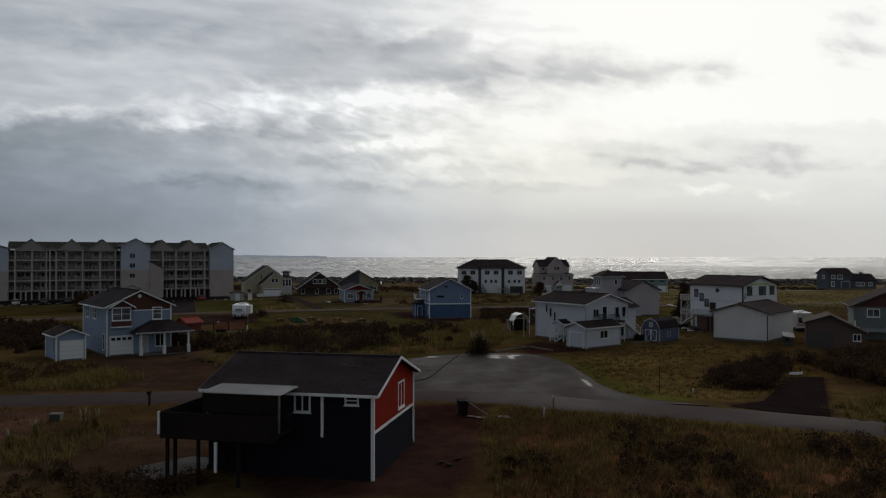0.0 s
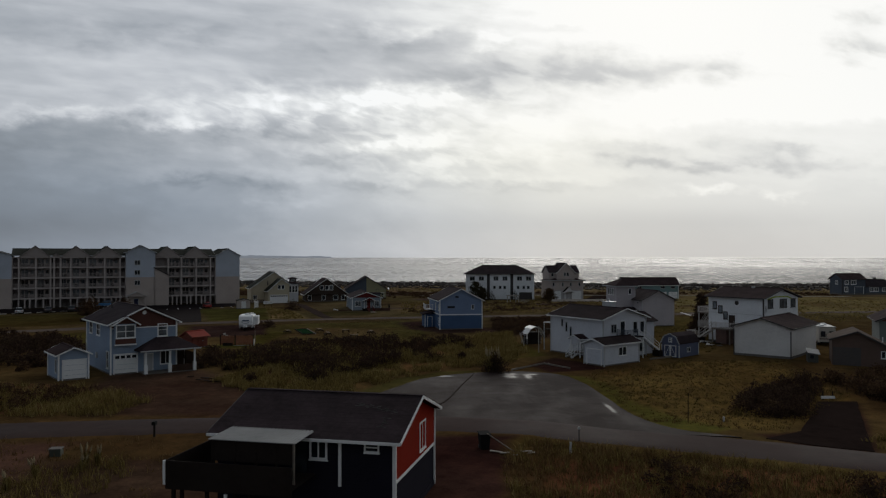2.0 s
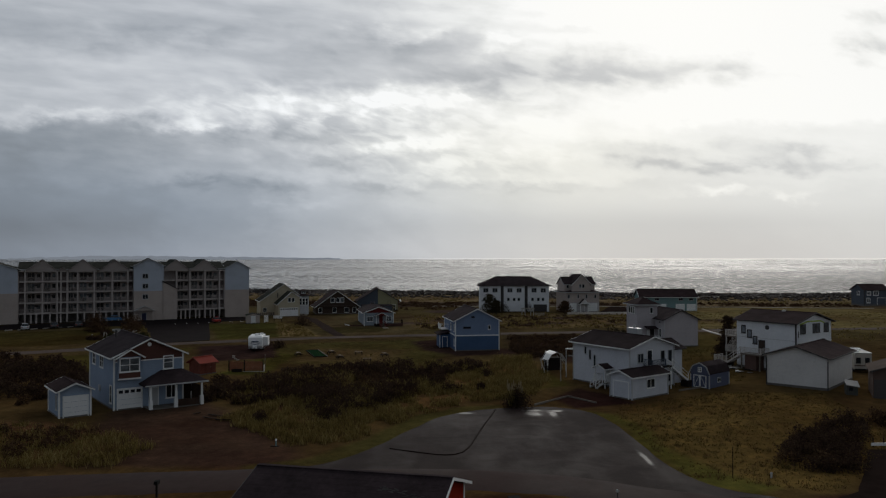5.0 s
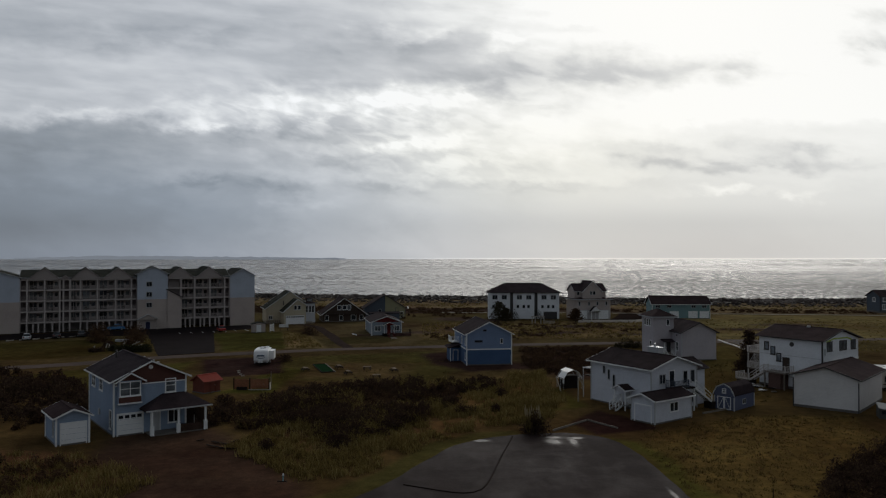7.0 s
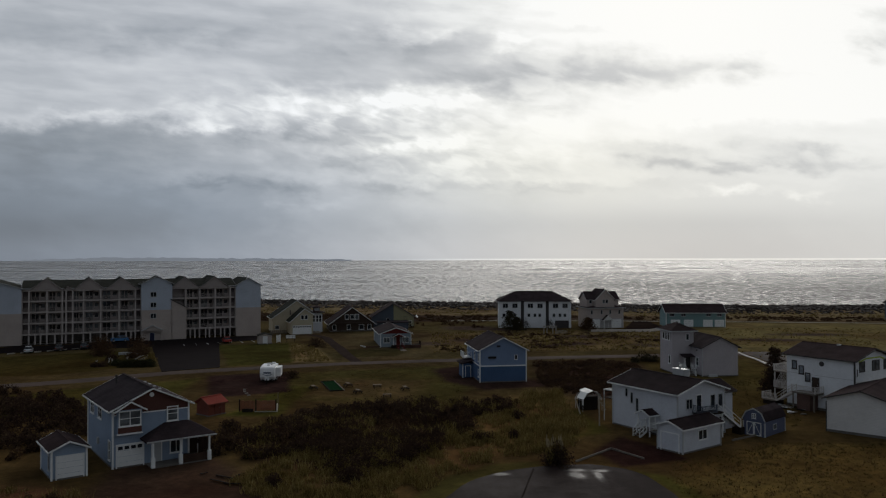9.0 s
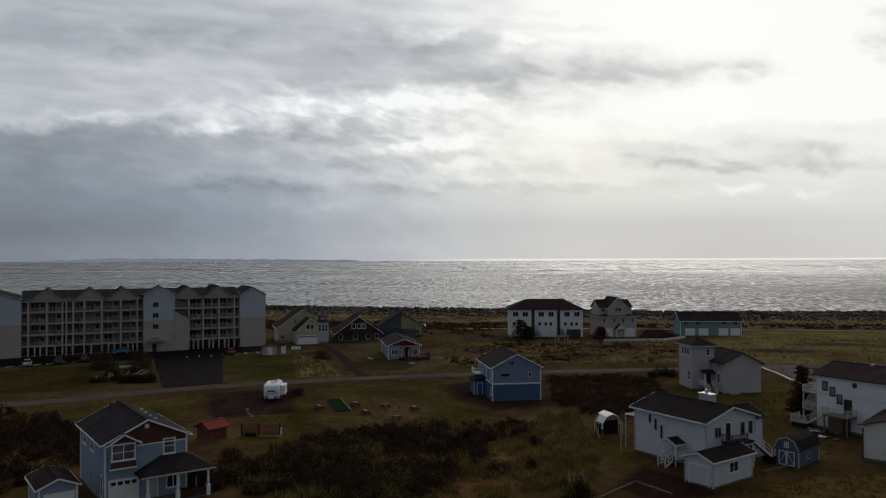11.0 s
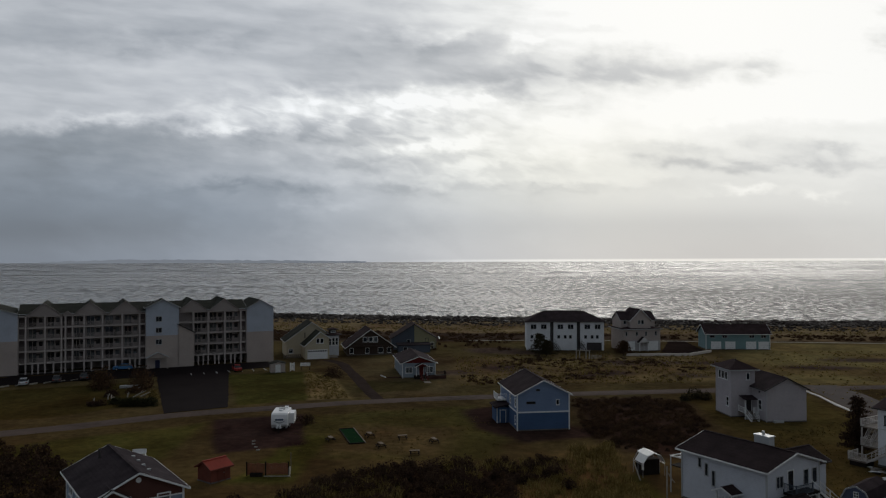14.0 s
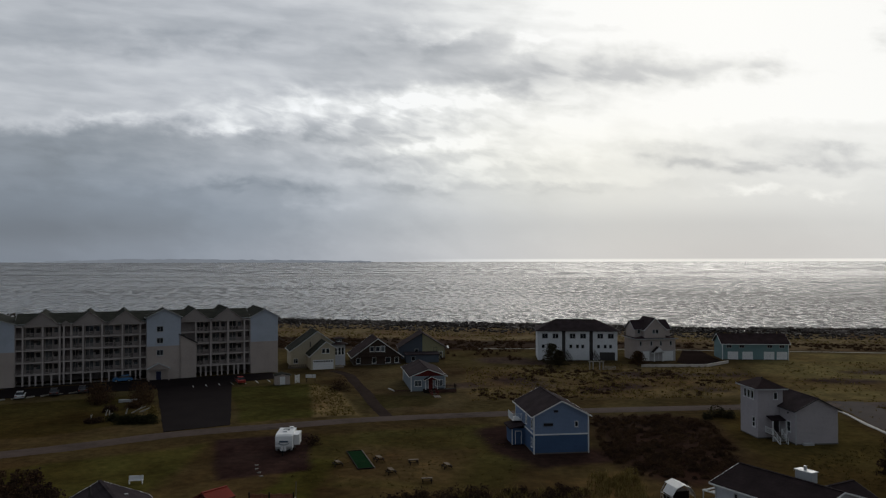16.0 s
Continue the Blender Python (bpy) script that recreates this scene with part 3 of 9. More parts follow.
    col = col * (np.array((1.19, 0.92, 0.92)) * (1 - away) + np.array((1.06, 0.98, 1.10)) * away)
    sand = np.clip((Y - shore_y(X) - 2) / 6, 0, 1)[..., None]
    col = col * (1 - sand) + np.array((0.09, 0.085, 0.075)) * sand
    # the layer holds growth colours with the distance haze mixed in
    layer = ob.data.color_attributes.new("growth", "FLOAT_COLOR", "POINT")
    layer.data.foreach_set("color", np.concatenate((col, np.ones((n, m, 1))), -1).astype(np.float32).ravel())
    return tagged(ob, "rough coastal grassland with dry tussocks and bare soil", "ground", kind="structure")


def ribbon(name, line, width, material, label, category, lift=0.05):
    """A road laid on the land along a line; the edges wander a little."""
    pts = [Vector((*p, 0)) for p in line]
    dense = []
    for i in range(len(pts) - 1):
        p0, p1, p2, p3 = pts[max(i - 1, 0)], pts[i], pts[i + 1], pts[min(i + 2, len(pts) - 1)]
        n = max(2, int((p2 - p1).length / 1.5))
        for k in range(n):
            t = k / n
            dense.append(0.5 * (2 * p1 + (p2 - p0) * t + (2 * p0 - 5 * p1 + 4 * p2 - p3) * t * t + (3 * p1 - p0 - 3 * p2 + p3) * t ** 3))
    dense.append(pts[-1])
    verts, faces, cols = [], [], 7
    for i, p in enumerate(dense):
        d = (dense[min(i + 1, len(dense) - 1)] - dense[max(i - 1, 0)]).normalized()
        side = Vector((d.y, -d.x, 0))
        wide = width(i / (len(dense) - 1)) if callable(width) else width
        for k in range(cols):
            s = k / (cols - 1) - 0.5
            ragged = 0.25 * (value_noise(i * 1.5, k * 90.0, 3.0, 5) - 0.5) if k in (0, cols - 1) else 0
            q = p + side * (s * wide + ragged)
            crown = lift + 0.05 * (1 - 4 * s * s) - (0.12 if k in (0, cols - 1) else 0)
            verts.append((q.x, q.y, float(ground_z(q.x, q.y)) + crown))
    for i in range(len(dense) - 1):
        for k in range(cols - 1):
            a = i * cols + k
            faces.append((a, a + 1, a + cols + 1, a + cols))
    ob = from_arrays(name, verts, faces, material, True)
    return tagged(ob, label, category, kind="structure")


def patch(name, poly, material, label, category, lift=0.06, kind="structure", step=1.0):
    """A paved area with a wandering outline, laid on the land."""
    line = []
    for (x0, y0), (x1, y1) in zip(poly, poly[1:] + poly[:1]):
        n = max(1, int(math.hypot(x1 - x0, y1 - y0) / step))
        line += [(x0 + (x1 - x0) * k / n, y0 + (y1 - y0) * k / n) for k in range(n)]
    bm = bmesh.new()
    top, low = [], []
    for i, (x, y) in enumerate(line):
        x, y = x + 0.2 * (value_noise(i, 3.0, 2.2, 11) - 0.5), y + 0.2 * (value_noise(i, 9.0, 2.2, 12) - 0.5)
        z = float(ground_z(x, y))
        top.append(bm.verts.new((x, y, z + lift)))
        low.append(bm.verts.new((x, y, z - 0.1)))
    bm.faces.new(top)
    for i in range(len(top)):
        j = (i + 1) % len(top)
        bm.faces.new((top[i], low[i], low[j], top[j]))
    bmesh.ops.recalc_face_normals(bm, faces=bm.faces)
    bmesh.ops.triangulate(bm, faces=[f for f in bm.faces if len(f.verts) > 4])
    return tagged(to_object(name, bm, material), label, category, kind=kind)


ground = build_ground()
ribbon("road", [(-120, 64.0), (-60, 68.6), (-37, 70.9), (-27, 72.1), (-20, 72.9), (-10, 73.9), (0, 73.9), (5.5, 73.0), (10.5, 71.5), (14.9, 68.9), (19.3, 67.0), (26.8, 63.4), (33.2, 60.0), (60, 45.4)], 7.0, ASPHALT,
       "wet grey asphalt street running past the houses", "road")
ribbon("road_2", [(-170, 116), (-110, 139), (-76, 153.4), (-56, 166.7), (-38, 174.5), (-20, 180.8), (12, 188), (45, 193), (80, 197), (150, 206), (300, 222)], 5.4, ROADGREY,
       "worn grey asphalt lane between lawns and dunes", "road")


def rounded(points, n=6):
    """A smooth open line through the points."""
    out = []
    for i in range(len(points) - 1):
        p0, p1, p2, p3 = (Vector(points[min(max(i + k, 0), len(points) - 1)]) for k in (-1, 0, 1, 2))
        for k in range(n):
            t = k / n
            q = 0.5 * (2 * p1 + (p2 - p0) * t + (2 * p0 - 5 * p1 + 4 * p2 - p3) * t * t + (3 * p1 - p0 - 3 * p2 + p3) * t ** 3)
            out.append((q.x, q.y))
    return out + [tuple(points[-1])]


def wet_paving():
    """Asphalt with damp stains and standing water in shallow hollows."""
    m = bpy.data.materials.new("puddled_asphalt")
    m.use_nodes = True
    n = Nodes(m.node_tree)
    at_ = n.add("ShaderNodeTexCoord").outputs["Object"]
    grain_, stain, drift = n.noise(at_, 6.0, 5, 0.7), n.noise(at_, 0.35, 5, 0.6, 0.4), n.noise(n.vec("MULTIPLY", at_, (0.30, 0.07, 1.0)), 1.0, 4, 0.55, 0.3)
    ragged_ = n.math("MULTIPLY", n.math("SUBTRACT", n.noise(at_, 0.9, 5, 0.65), 0.5), 1.5)
    wet = None
    for cx, cy, rx, ry in ((10.7, 98.9, 0.9, 1.6), (10.9, 100.6, 1.2, 0.7), (12.9, 98.6, 0.5, 1.6), (13.4, 100.4, 0.9, 0.6), (18.2, 79.5, 0.25, 2.6), (3.0, 99.2, 0.9, 0.6)):
        d = n.vec("MULTIPLY", n.vec("SUBTRACT", at_, (cx, cy, 0.0)), (1 / rx, 1 / ry, 0.0))
        k = n.math("POWER", n.math("SUBTRACT", n.math("ADD", 1.55, ragged_), n.vec("LENGTH", d), clamp=True), 1.8)
        wet = k if wet is None else n.math("MAXIMUM", wet, k)
    damp = n.ramp(n.math("ADD", n.math("MULTIPLY", drift, 0.6), n.math("MULTIPLY", stain, 0.4)), ((0.42, 0.0), (0.62, 1.0)))
    colour = n.ramp(n.math("ADD", n.math("MULTIPLY", stain, 0.6), n.math("MULTIPLY", grain_, 0.4)), ((0.3, (0.0175, 0.0112, 0.0103)), (0.5, (0.0255, 0.0168, 0.0155)), (0.7, (0.034, 0.0232, 0.0215))))
    b = n.add("ShaderNodeBsdfPrincipled")
    n.put(b.inputs["Base Color"], n.mix(wet, colour, (0.017, 0.0135, 0.013)))
    dry = n.math("SUBTRACT", 0.82, n.math("MULTIPLY", damp, 0.12))
    n.put(b.inputs["Roughness"], n.math("SUBTRACT", dry, n.math("MULTIPLY", wet, 0.34), clamp=True))
    n.put(b.inputs["Specular IOR Level"], n.math("ADD", n.math("ADD", 0.042, n.math("MULTIPLY", damp, 0.022)), n.math("MULTIPLY", wet, 0.09)))
    k = n.add("ShaderNodeBump")
    k.inputs["Strength"].default_value, k.inputs["Distance"].default_value = 0.12, 0.02
    n.put(k.inputs["Height"], grain_)
    n.put(b.inputs["Normal"], k.outputs[0])
    n.tree.links.new(b.outputs[0], n.add("ShaderNodeOutputMaterial").inputs[0])
    return m


CIRCLE = wet_paving()
patch("turning_circle", rounded([(26, 67.6), (21.4, 71.0), (19.5, 77), (19.2, 83), (18.9, 90), (18.3, 96), (16.8, 100.4), (13.6, 102.6), (10.6, 102.8), (7.0, 101.9), (3.4, 100.2), (0.0, 96.9), (-2.9, 91), (-5.4, 85), (-8.4, 79.6), (-12, 76.6), (-18, 75.4)]), CIRCLE,
      "wet asphalt turning circle with a dark seam", "pavement", 0.08)
TAR = surf("tar_seam", (0.024, 0.0165, 0.0150), 0.86, 0.3, 2, 0.05, spec=0.036)
for line in ([(6.5, 101.1), (5.4, 96), (4.3, 91), (3.1, 85), (2.1, 81.6), (0.6, 80.6), (-1.6, 81.4), (-4.6, 83.0)],):
    tagged(ribbon("tar_seam", line, 0.24, TAR, "dark tar seam across the turning circle", "seam", 0.10), "dark tar seam across the turning circle", "seam", "tar seams")
patch("parking_lot", [(-48.5, 174.4), (-58, 168.5), (-76.5, 211), (-118, 192), (-126, 200), (-112, 208), (-84, 221), (-73, 225), (-56, 232.5), (-53, 227), (-62.5, 220.5)], LOTBLACK,
      "black asphalt parking lot and drive before the hotel", "pavement", 0.07)
ribbon("driveway", [(-21.4, 181), (-25.2, 193), (-29.3, 208), (-33.6, 222), (-37, 233), (-42, 240)], 3.2, GRAVEL, "dark gravel drive beside a tussock bank", "road", 0.03)
ribbon("driveway_2", [(69.6, 199), (69.0, 187), (68.2, 177), (67.6, 164), (67.4, 148)], 10.0, PALEROAD, "worn grey-brown asphalt side road", "road", 0.06)
ribbon("kerb", [(64.2, 198.5), (63.7, 192.5), (63.6, 186.4), (62.9, 178), (62.5, 168), (62.3, 148)], 0.7, surf("wet_pale_concrete", (0.38, 0.36, 0.335), 0.6, 0.15, 2, 0.1), "pale concrete kerb along the side road", "kerb", 0.14)
patch("driveway_4", [(27.8, 67.4), (30.2, 65.2), (34.0, 63.0), (36.6, 68.6), (43.6, 82.6), (39.7, 82.6), (35.2, 75.2), (31.8, 69.8)], DIRT, "dark gravel drive ending at a white barrier", "pavement", 0.05)
ribbon("path", [(-4, 289), (15, 290), (40, 289), (90, 284), (118, 281), (150, 276)], 1.8, TRACK, "pale sandy track along the dunes", "path", 0.03)


def build_sea():
    ys = np.concatenate((np.arange(318, 640, 1.6), np.geomspace(640, 4950, 130)))
    rows = []
    for y in ys:
        half = max(330, y * 1.25)
        rows.append(np.linspace(-half, half, 320))
    X = np.array(rows)
    Y = np.repeat(ys[:, None], 320, 1)
    ramp = np.clip(1 - (Y - 330) / 900, 0, 1)
    swell = 0.9 * (rough_noise(X, Y * 2.6, 46, 71) - 0.5) + 0.7 * (rough_noise(X, Y * 2.2, 17, 75) - 0.5)
    Z = -4.3 + 14.8 * (Y / 4950) ** 2 + swell * (0.35 + 0.65 * ramp)
    n, m = X.shape
    idx = np.arange(n * m).reshape(n, m)
    faces = np.stack((idx[:-1, :-1], idx[:-1, 1:], idx[1:, 1:], idx[1:, :-1]), -1).reshape(-1, 4)
    mt = bpy.data.materials.new("choppy_sea_water")
    mt.use_nodes = True
    q = Nodes(mt.node_tree)
    pos = q.add("ShaderNodeTexCoord").outputs["Object"]
    sep_ = q.add("ShaderNodeSeparateXYZ")
    q.put(sep_.inputs[0], pos)
    off = sep_.outputs[1]
    # wave trains: short chop inshore, longer and wider groups of swell further out
    chop = q.noise(q.vec("MULTIPLY", pos, (0.30, 0.12, 1.0)), 1.0, 5, 0.62, 0.15)
    mid = q.noise(q.vec("MULTIPLY", pos, (0.21, 0.050, 1.0)), 1.0, 5, 0.62, 0.15)
    far = q.noise(q.vec("MULTIPLY", pos, (0.085, 0.0095, 1.0)), 1.0, 5, 0.62, 0.1)
    patches = q.noise(q.vec("MULTIPLY", pos, (0.0022, 0.0075, 1.0)), 1.0, 4, 0.55, 0.3)
    crest = q.noise(q.vec("MULTIPLY", pos, (0.045, 0.075, 1.0)), 1.0, 6, 0.66, 0.5)
    # surf: more broken water towards the shore, which runs aslant
    beach = q.math("SUBTRACT", q.math("ADD", off, q.math("MULTIPLY", sep_.outputs[0], 0.22)), 362.0)
    near = q.math("SUBTRACT", 1.0, q.math("DIVIDE", beach, 200.0), clamp=True)
    wash = q.math("SUBTRACT", 1.0, q.math("DIVIDE", beach, 48.0), clamp=True)
    # brightness set by side: more foam and glints left, duller water right
    left_lift = q.math("MULTIPLY", q.math("DIVIDE", q.math("SUBTRACT", 20.0, sep_.outputs[0]), 200.0, clamp=True), q.math("SUBTRACT", 1.0, q.math("DIVIDE", beach, 900.0), clamp=True))
    right_dull = q.math("MULTIPLY", q.math("DIVIDE", sep_.outputs[0], 160.0, clamp=True), q.math("SUBTRACT", 1.0, q.math("DIVIDE", beach, 1100.0), clamp=True))
    bar = q.math("ADD", 0.74, q.math("ADD", q.math("MULTIPLY", near, -0.11), q.math("ADD", q.math("MULTIPLY", wash, -0.13), q.math("ADD", q.math("MULTIPLY", left_lift, -0.06), q.math("MULTIPLY", patches, -0.12)))))
    foam = q.math("MULTIPLY", q.math("SUBTRACT", crest, bar), 8.0, clamp=True)

    def peaked(f, a, b):
        n = q.add("ShaderNodeMapRange")
        n.interpolation_type = "SMOOTHSTEP"
        q.put(n.inputs[0], f)
        n.inputs[1].default_value, n.inputs[2].default_value = a, b
        return n.outputs[0]

    def fade(a, b, t):
        return q.math("ADD", q.math("MULTIPLY", a, q.math("SUBTRACT", 1.0, t)), q.math("MULTIPLY", b, t))
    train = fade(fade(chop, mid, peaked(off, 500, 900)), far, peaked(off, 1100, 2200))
    ridge = peaked(q.math("ADD", train, q.math("ADD", q.math("MULTIPLY", q.math("SUBTRACT", patches, 0.5), 0.30), q.math("ADD", q.math("MULTIPLY", right_dull, -0.115), q.math("MULTIPLY", left_lift, 0.05)))), 0.40, 0.57)
    height = q.math("ADD", q.math("MULTIPLY", peaked(mid, 0.48, 0.64), 2.2), q.math("MULTIPLY", chop, 1.6))
    b = q.add("ShaderNodeBsdfPrincipled")
    # glints on the waves painted as pale base colour
    painted_glint = peaked(q.math("ADD", train, q.math("MULTIPLY", left_lift, 0.06)), 0.53, 0.62)
    q.put(b.inputs["Base Color"], q.mix(foam, q.mix(painted_glint, (0.012, 0.016, 0.019), (0.23, 0.24, 0.245)), (0.78, 0.80, 0.80)))
    # wave shading set by noise: dull low-specular faces, glossier backs for the sky's glare
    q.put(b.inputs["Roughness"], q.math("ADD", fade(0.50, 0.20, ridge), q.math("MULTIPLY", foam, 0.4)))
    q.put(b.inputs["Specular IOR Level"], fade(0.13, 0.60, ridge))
    b.inputs["IOR"].default_value = 1.36
    bump = q.add("ShaderNodeBump")
    bump.inputs["Strength"].default_value, bump.inputs["Distance"].default_value = 1.0, 1.0
    q.put(bump.inputs["Height"], height)
    q.put(b.inputs["Normal"], bump.outputs[0])
    q.tree.links.new(b.outputs[0], q.add("ShaderNodeOutputMaterial").inputs[0])
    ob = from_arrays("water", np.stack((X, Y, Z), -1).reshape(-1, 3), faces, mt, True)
    return tagged(ob, "choppy silver-grey ocean with broken whitecaps", "sea", kind="structure")


build_sea()


def rock_shape(rng, size):
    """A squat angular boulder: verts and triangles."""
    bm = bmesh.new()
    bmesh.ops.create_icosphere(bm, subdivisions=1, radius=1)
    v = np.array([x.co for x in bm.verts])
    f = np.array([[x.index for x in t.verts] for t in bm.faces])
    bm.free()
    v *= (1 + 0.28 * (rng.rand(len(v), 1) - 0.5) * 2) * size * np.array((1.0, 0.85, 0.62))
    return v, f


def build_boulders():
    rng = np.random.RandomState(5)
    shapes = [rock_shape(rng, 1.0) for _ in range(12)]
    V, Fc, base = [], [], 0
    for x in np.arange(-330, 330, 0.62):
        for _ in range(12 if -190 < x < 230 else 2):
            d = rng.uniform(-22, 6) if rng.rand() < 0.55 else rng.uniform(-9, 5)
            y = float(shore_y(x)) + d
            size = (0.28 + 0.85 * rng.rand() ** 2) * (1.15 if d > -8 else 0.85)
            v, f = shapes[rng.randint(12)]
            a, b = rng.uniform(0, 6.3), rng.uniform(-0.5, 0.5)
            c, s = math.cos(a), math.sin(a)
            r = v @ np.array(((c, -s, 0), (s, c, 0), (0, 0, 1))).T
            r = r @ np.array(((1, 0, 0), (0, math.cos(b), -math.sin(b)), (0, math.sin(b), math.cos(b)))).T
            z = float(ground_z(x, y)) + 0.1 + 0.95 * math.exp(-(d + 1.0) ** 2 / 40) * rng.uniform(0.5, 1.15)
            V.append(r * size + (x + rng.uniform(-0.5, 0.5), y, z))
            Fc.append(f + base)
            base += len(v)
    return tagged(from_arrays("boulder_bank", np.concatenate(V), np.concatenate(Fc), ROCK), "bank of wet dark boulders guarding the shore", "boulders", kind="stuff")


build_boulders()


def driftwood_litter():
    rng = np.random.RandomState(17)
    bm = bmesh.new()
    for _ in range(230):
        x = rng.uniform(-170, 210)
        y = float(shore_y(x)) + rng.uniform(-16, 2.5)
        z = float(ground_z(x, y)) + rng.uniform(0.5, 1.0)
        a, n = rng.uniform(0, 3.14), rng.uniform(0.5, 1.9)
        d = Vector((n * math.cos(a), n * math.sin(a), rng.uniform(-0.3, 0.35)))
        tube(bm, Vector((x, y, z)) - d, Vector((x, y, z)) + d, rng.uniform(0.08, 0.2), 0.06, 6)
    return tagged(to_object("driftwood_litter", bm, LOG), "bleached driftwood sticks strewn over the boulders", "driftwood", kind="stuff")


driftwood_litter()


def driftwood(x, y, length, turn, lean=4):
    bm = bmesh.new()
    pts = [Vector((length * (k / 5 - 0.5), 0.15 * math.sin(k * 1.7), 0.05 * math.cos(k * 2.1))) for k in range(6)]
    for k in range(5):
        tube(bm, pts[k], pts[k + 1], 0.34 - 0.04 * k, 0.30 - 0.04 * k, 7)
    ob = to_object("driftwood_log", bm, LOG)
    ob.matrix_world = pose(x, y, float(ground_z(x, y)) + 1.3, 0, lean, turn)
    return tagged(ob, "bleached driftwood log lying on the boulder bank", "driftwood", "logs on the boulders")


for x, d, length, turn in ((-30, -1, 9, 14), (8, -2, 8, 32), (20, 1, 7, -38), (-70, 0, 6, -20), (28, -2, 6, 30), (-55, -2, 7, 12), (75, -1, 7, -15), (110, 0, 8, 10), (-12, -3, 5, -30), (140, -1, 6, 25)):
    driftwood(x, float(shore_y(x)) + d, length, turn)


def build_headland():
    """Low land far across the water, pale with haze."""
    mt = bpy.data.materials.new("hazy_far_land")
    mt.use_nodes = True
    q = Nodes(mt.node_tree)
    e = q.add("ShaderNodeEmission")
    e.inputs[0].default_value, e.inputs[1].default_value = (0.172, 0.192, 0.222, 1), 1.0
    q.tree.links.new(e.outputs[0], q.add("ShaderNodeOutputMaterial").inputs[0])
    xs = np.linspace(-2600, -600, 140)
    top = 12 * np.clip((xs + 2600) / 500, 0, 1) * np.clip((-600 - xs) / 900, 0, 1) * (0.5 + 0.8 * rough_noise(xs, xs * 0, 150, 9)) + 5.0 * value_noise(xs, xs * 0, 30, 4)
    verts = [(x, 4650, 1.0) for x in xs] + [(x, 4650, 14 + h * 1.2) for x, h in zip(xs, top)] + [(x, 4800, 1.0) for x in xs]
    n = len(xs)
    faces = [(k, k + 1, n + k + 1, n + k) for k in range(n - 1)] + [(n + k, n + k + 1, 2 * n + k + 1, 2 * n + k) for k in range(n - 1)]
    return tagged(from_arrays("backdrop_headland", verts, faces, mt), "low hazy grey headland far across the water", "headland", kind="structure")


build_headland()

# ---- houses ----
class Wall:
    """A wall's face in its house's own frame: u runs to the right along it, out points away from it."""

    def __init__(self, origin, along, out):
        self.o, self.a, self.n = Vector((*origin, 0)), Vector((*along, 0)), Vector((*out, 0))

    def p(self, u, out, z):
        return self.o + self.a * u + self.n * out + Vector((0, 0, z))

    def slab(self, bm, u0, u1, z0, z1, n0, n1):
        q = self.p
        return prism(bm, (q(u0, n0, z0), q(u1, n0, z0), q(u1, n0, z1), q(u0, n0, z1)), self.n * (n1 - n0))


def faces_of(w, d, x=0.0, y=0.0):
    """The four walls of a block: front, left, right, back."""
    return {"f": Wall((x, y), (1, 0), (0, -1)), "l": Wall((x, y + d), (0, -1), (-1, 0)),
            "r": Wall((x + w, y), (0, 1), (1, 0)), "b": Wall((x + w, y + d), (-1, 0), (0, 1))}


def window(parent, wall, u, z, wide, high, trim=None, bars="v", pane=None, edge=0.11, name="window"):
    """A framed window centred at u with its sill at z; bars: v, h, x or nothing."""
    u0, u1, z1 = u - wide / 2, u + wide / 2, z + high
    bm = bmesh.new()
    ring = []
    for n in (-0.02, 0.07):
        outer = [bm.verts.new(wall.p(a, n, b)) for a, b in ((u0 - edge, z - edge), (u1 + edge, z - edge), (u1 + edge, z1 + edge), (u0 - edge, z1 + edge))]
        inner = [bm.verts.new(wall.p(a, n, b)) for a, b in ((u0, z), (u1, z), (u1, z1), (u0, z1))]
        ring.append((outer, inner))
    (o0, i0), (o1, i1) = ring
    for k in range(4):
        m = (k + 1) % 4
        for face in ((o1[k], o1[m], i1[m], i1[k]), (o0[k], o0[m], o1[m], o1[k]), (i1[k], i1[m], i0[m], i0[k])):
            bm.faces.new(face)
    bmesh.ops.recalc_face_normals(bm, faces=bm.faces)
    ob = part(name, bm, trim or TRIM, parent)
    part("sill", wall.slab(bmesh.new(), u0 - edge * 1.4, u1 + edge * 1.4, z - edge * 1.5, z - edge, -0.02, 0.12), trim or TRIM, ob)
    if "v" in bars or "x" in bars:
        part("glazing_bar", wall.slab(bmesh.new(), u - 0.04, u + 0.04, z, z1, -0.02, 0.055), trim or TRIM, ob)
    if "h" in bars or "x" in bars:
        part("glazing_bar", wall.slab(bmesh.new(), u0, u1, (z + z1) / 2 - 0.035, (z + z1) / 2 + 0.035, -0.02, 0.05), trim or TRIM, ob)
    part("pane", wall.slab(bmesh.new(), u0, u1, z, z1, -0.02, 0.02), pane or GLASS, ob)
    return ob


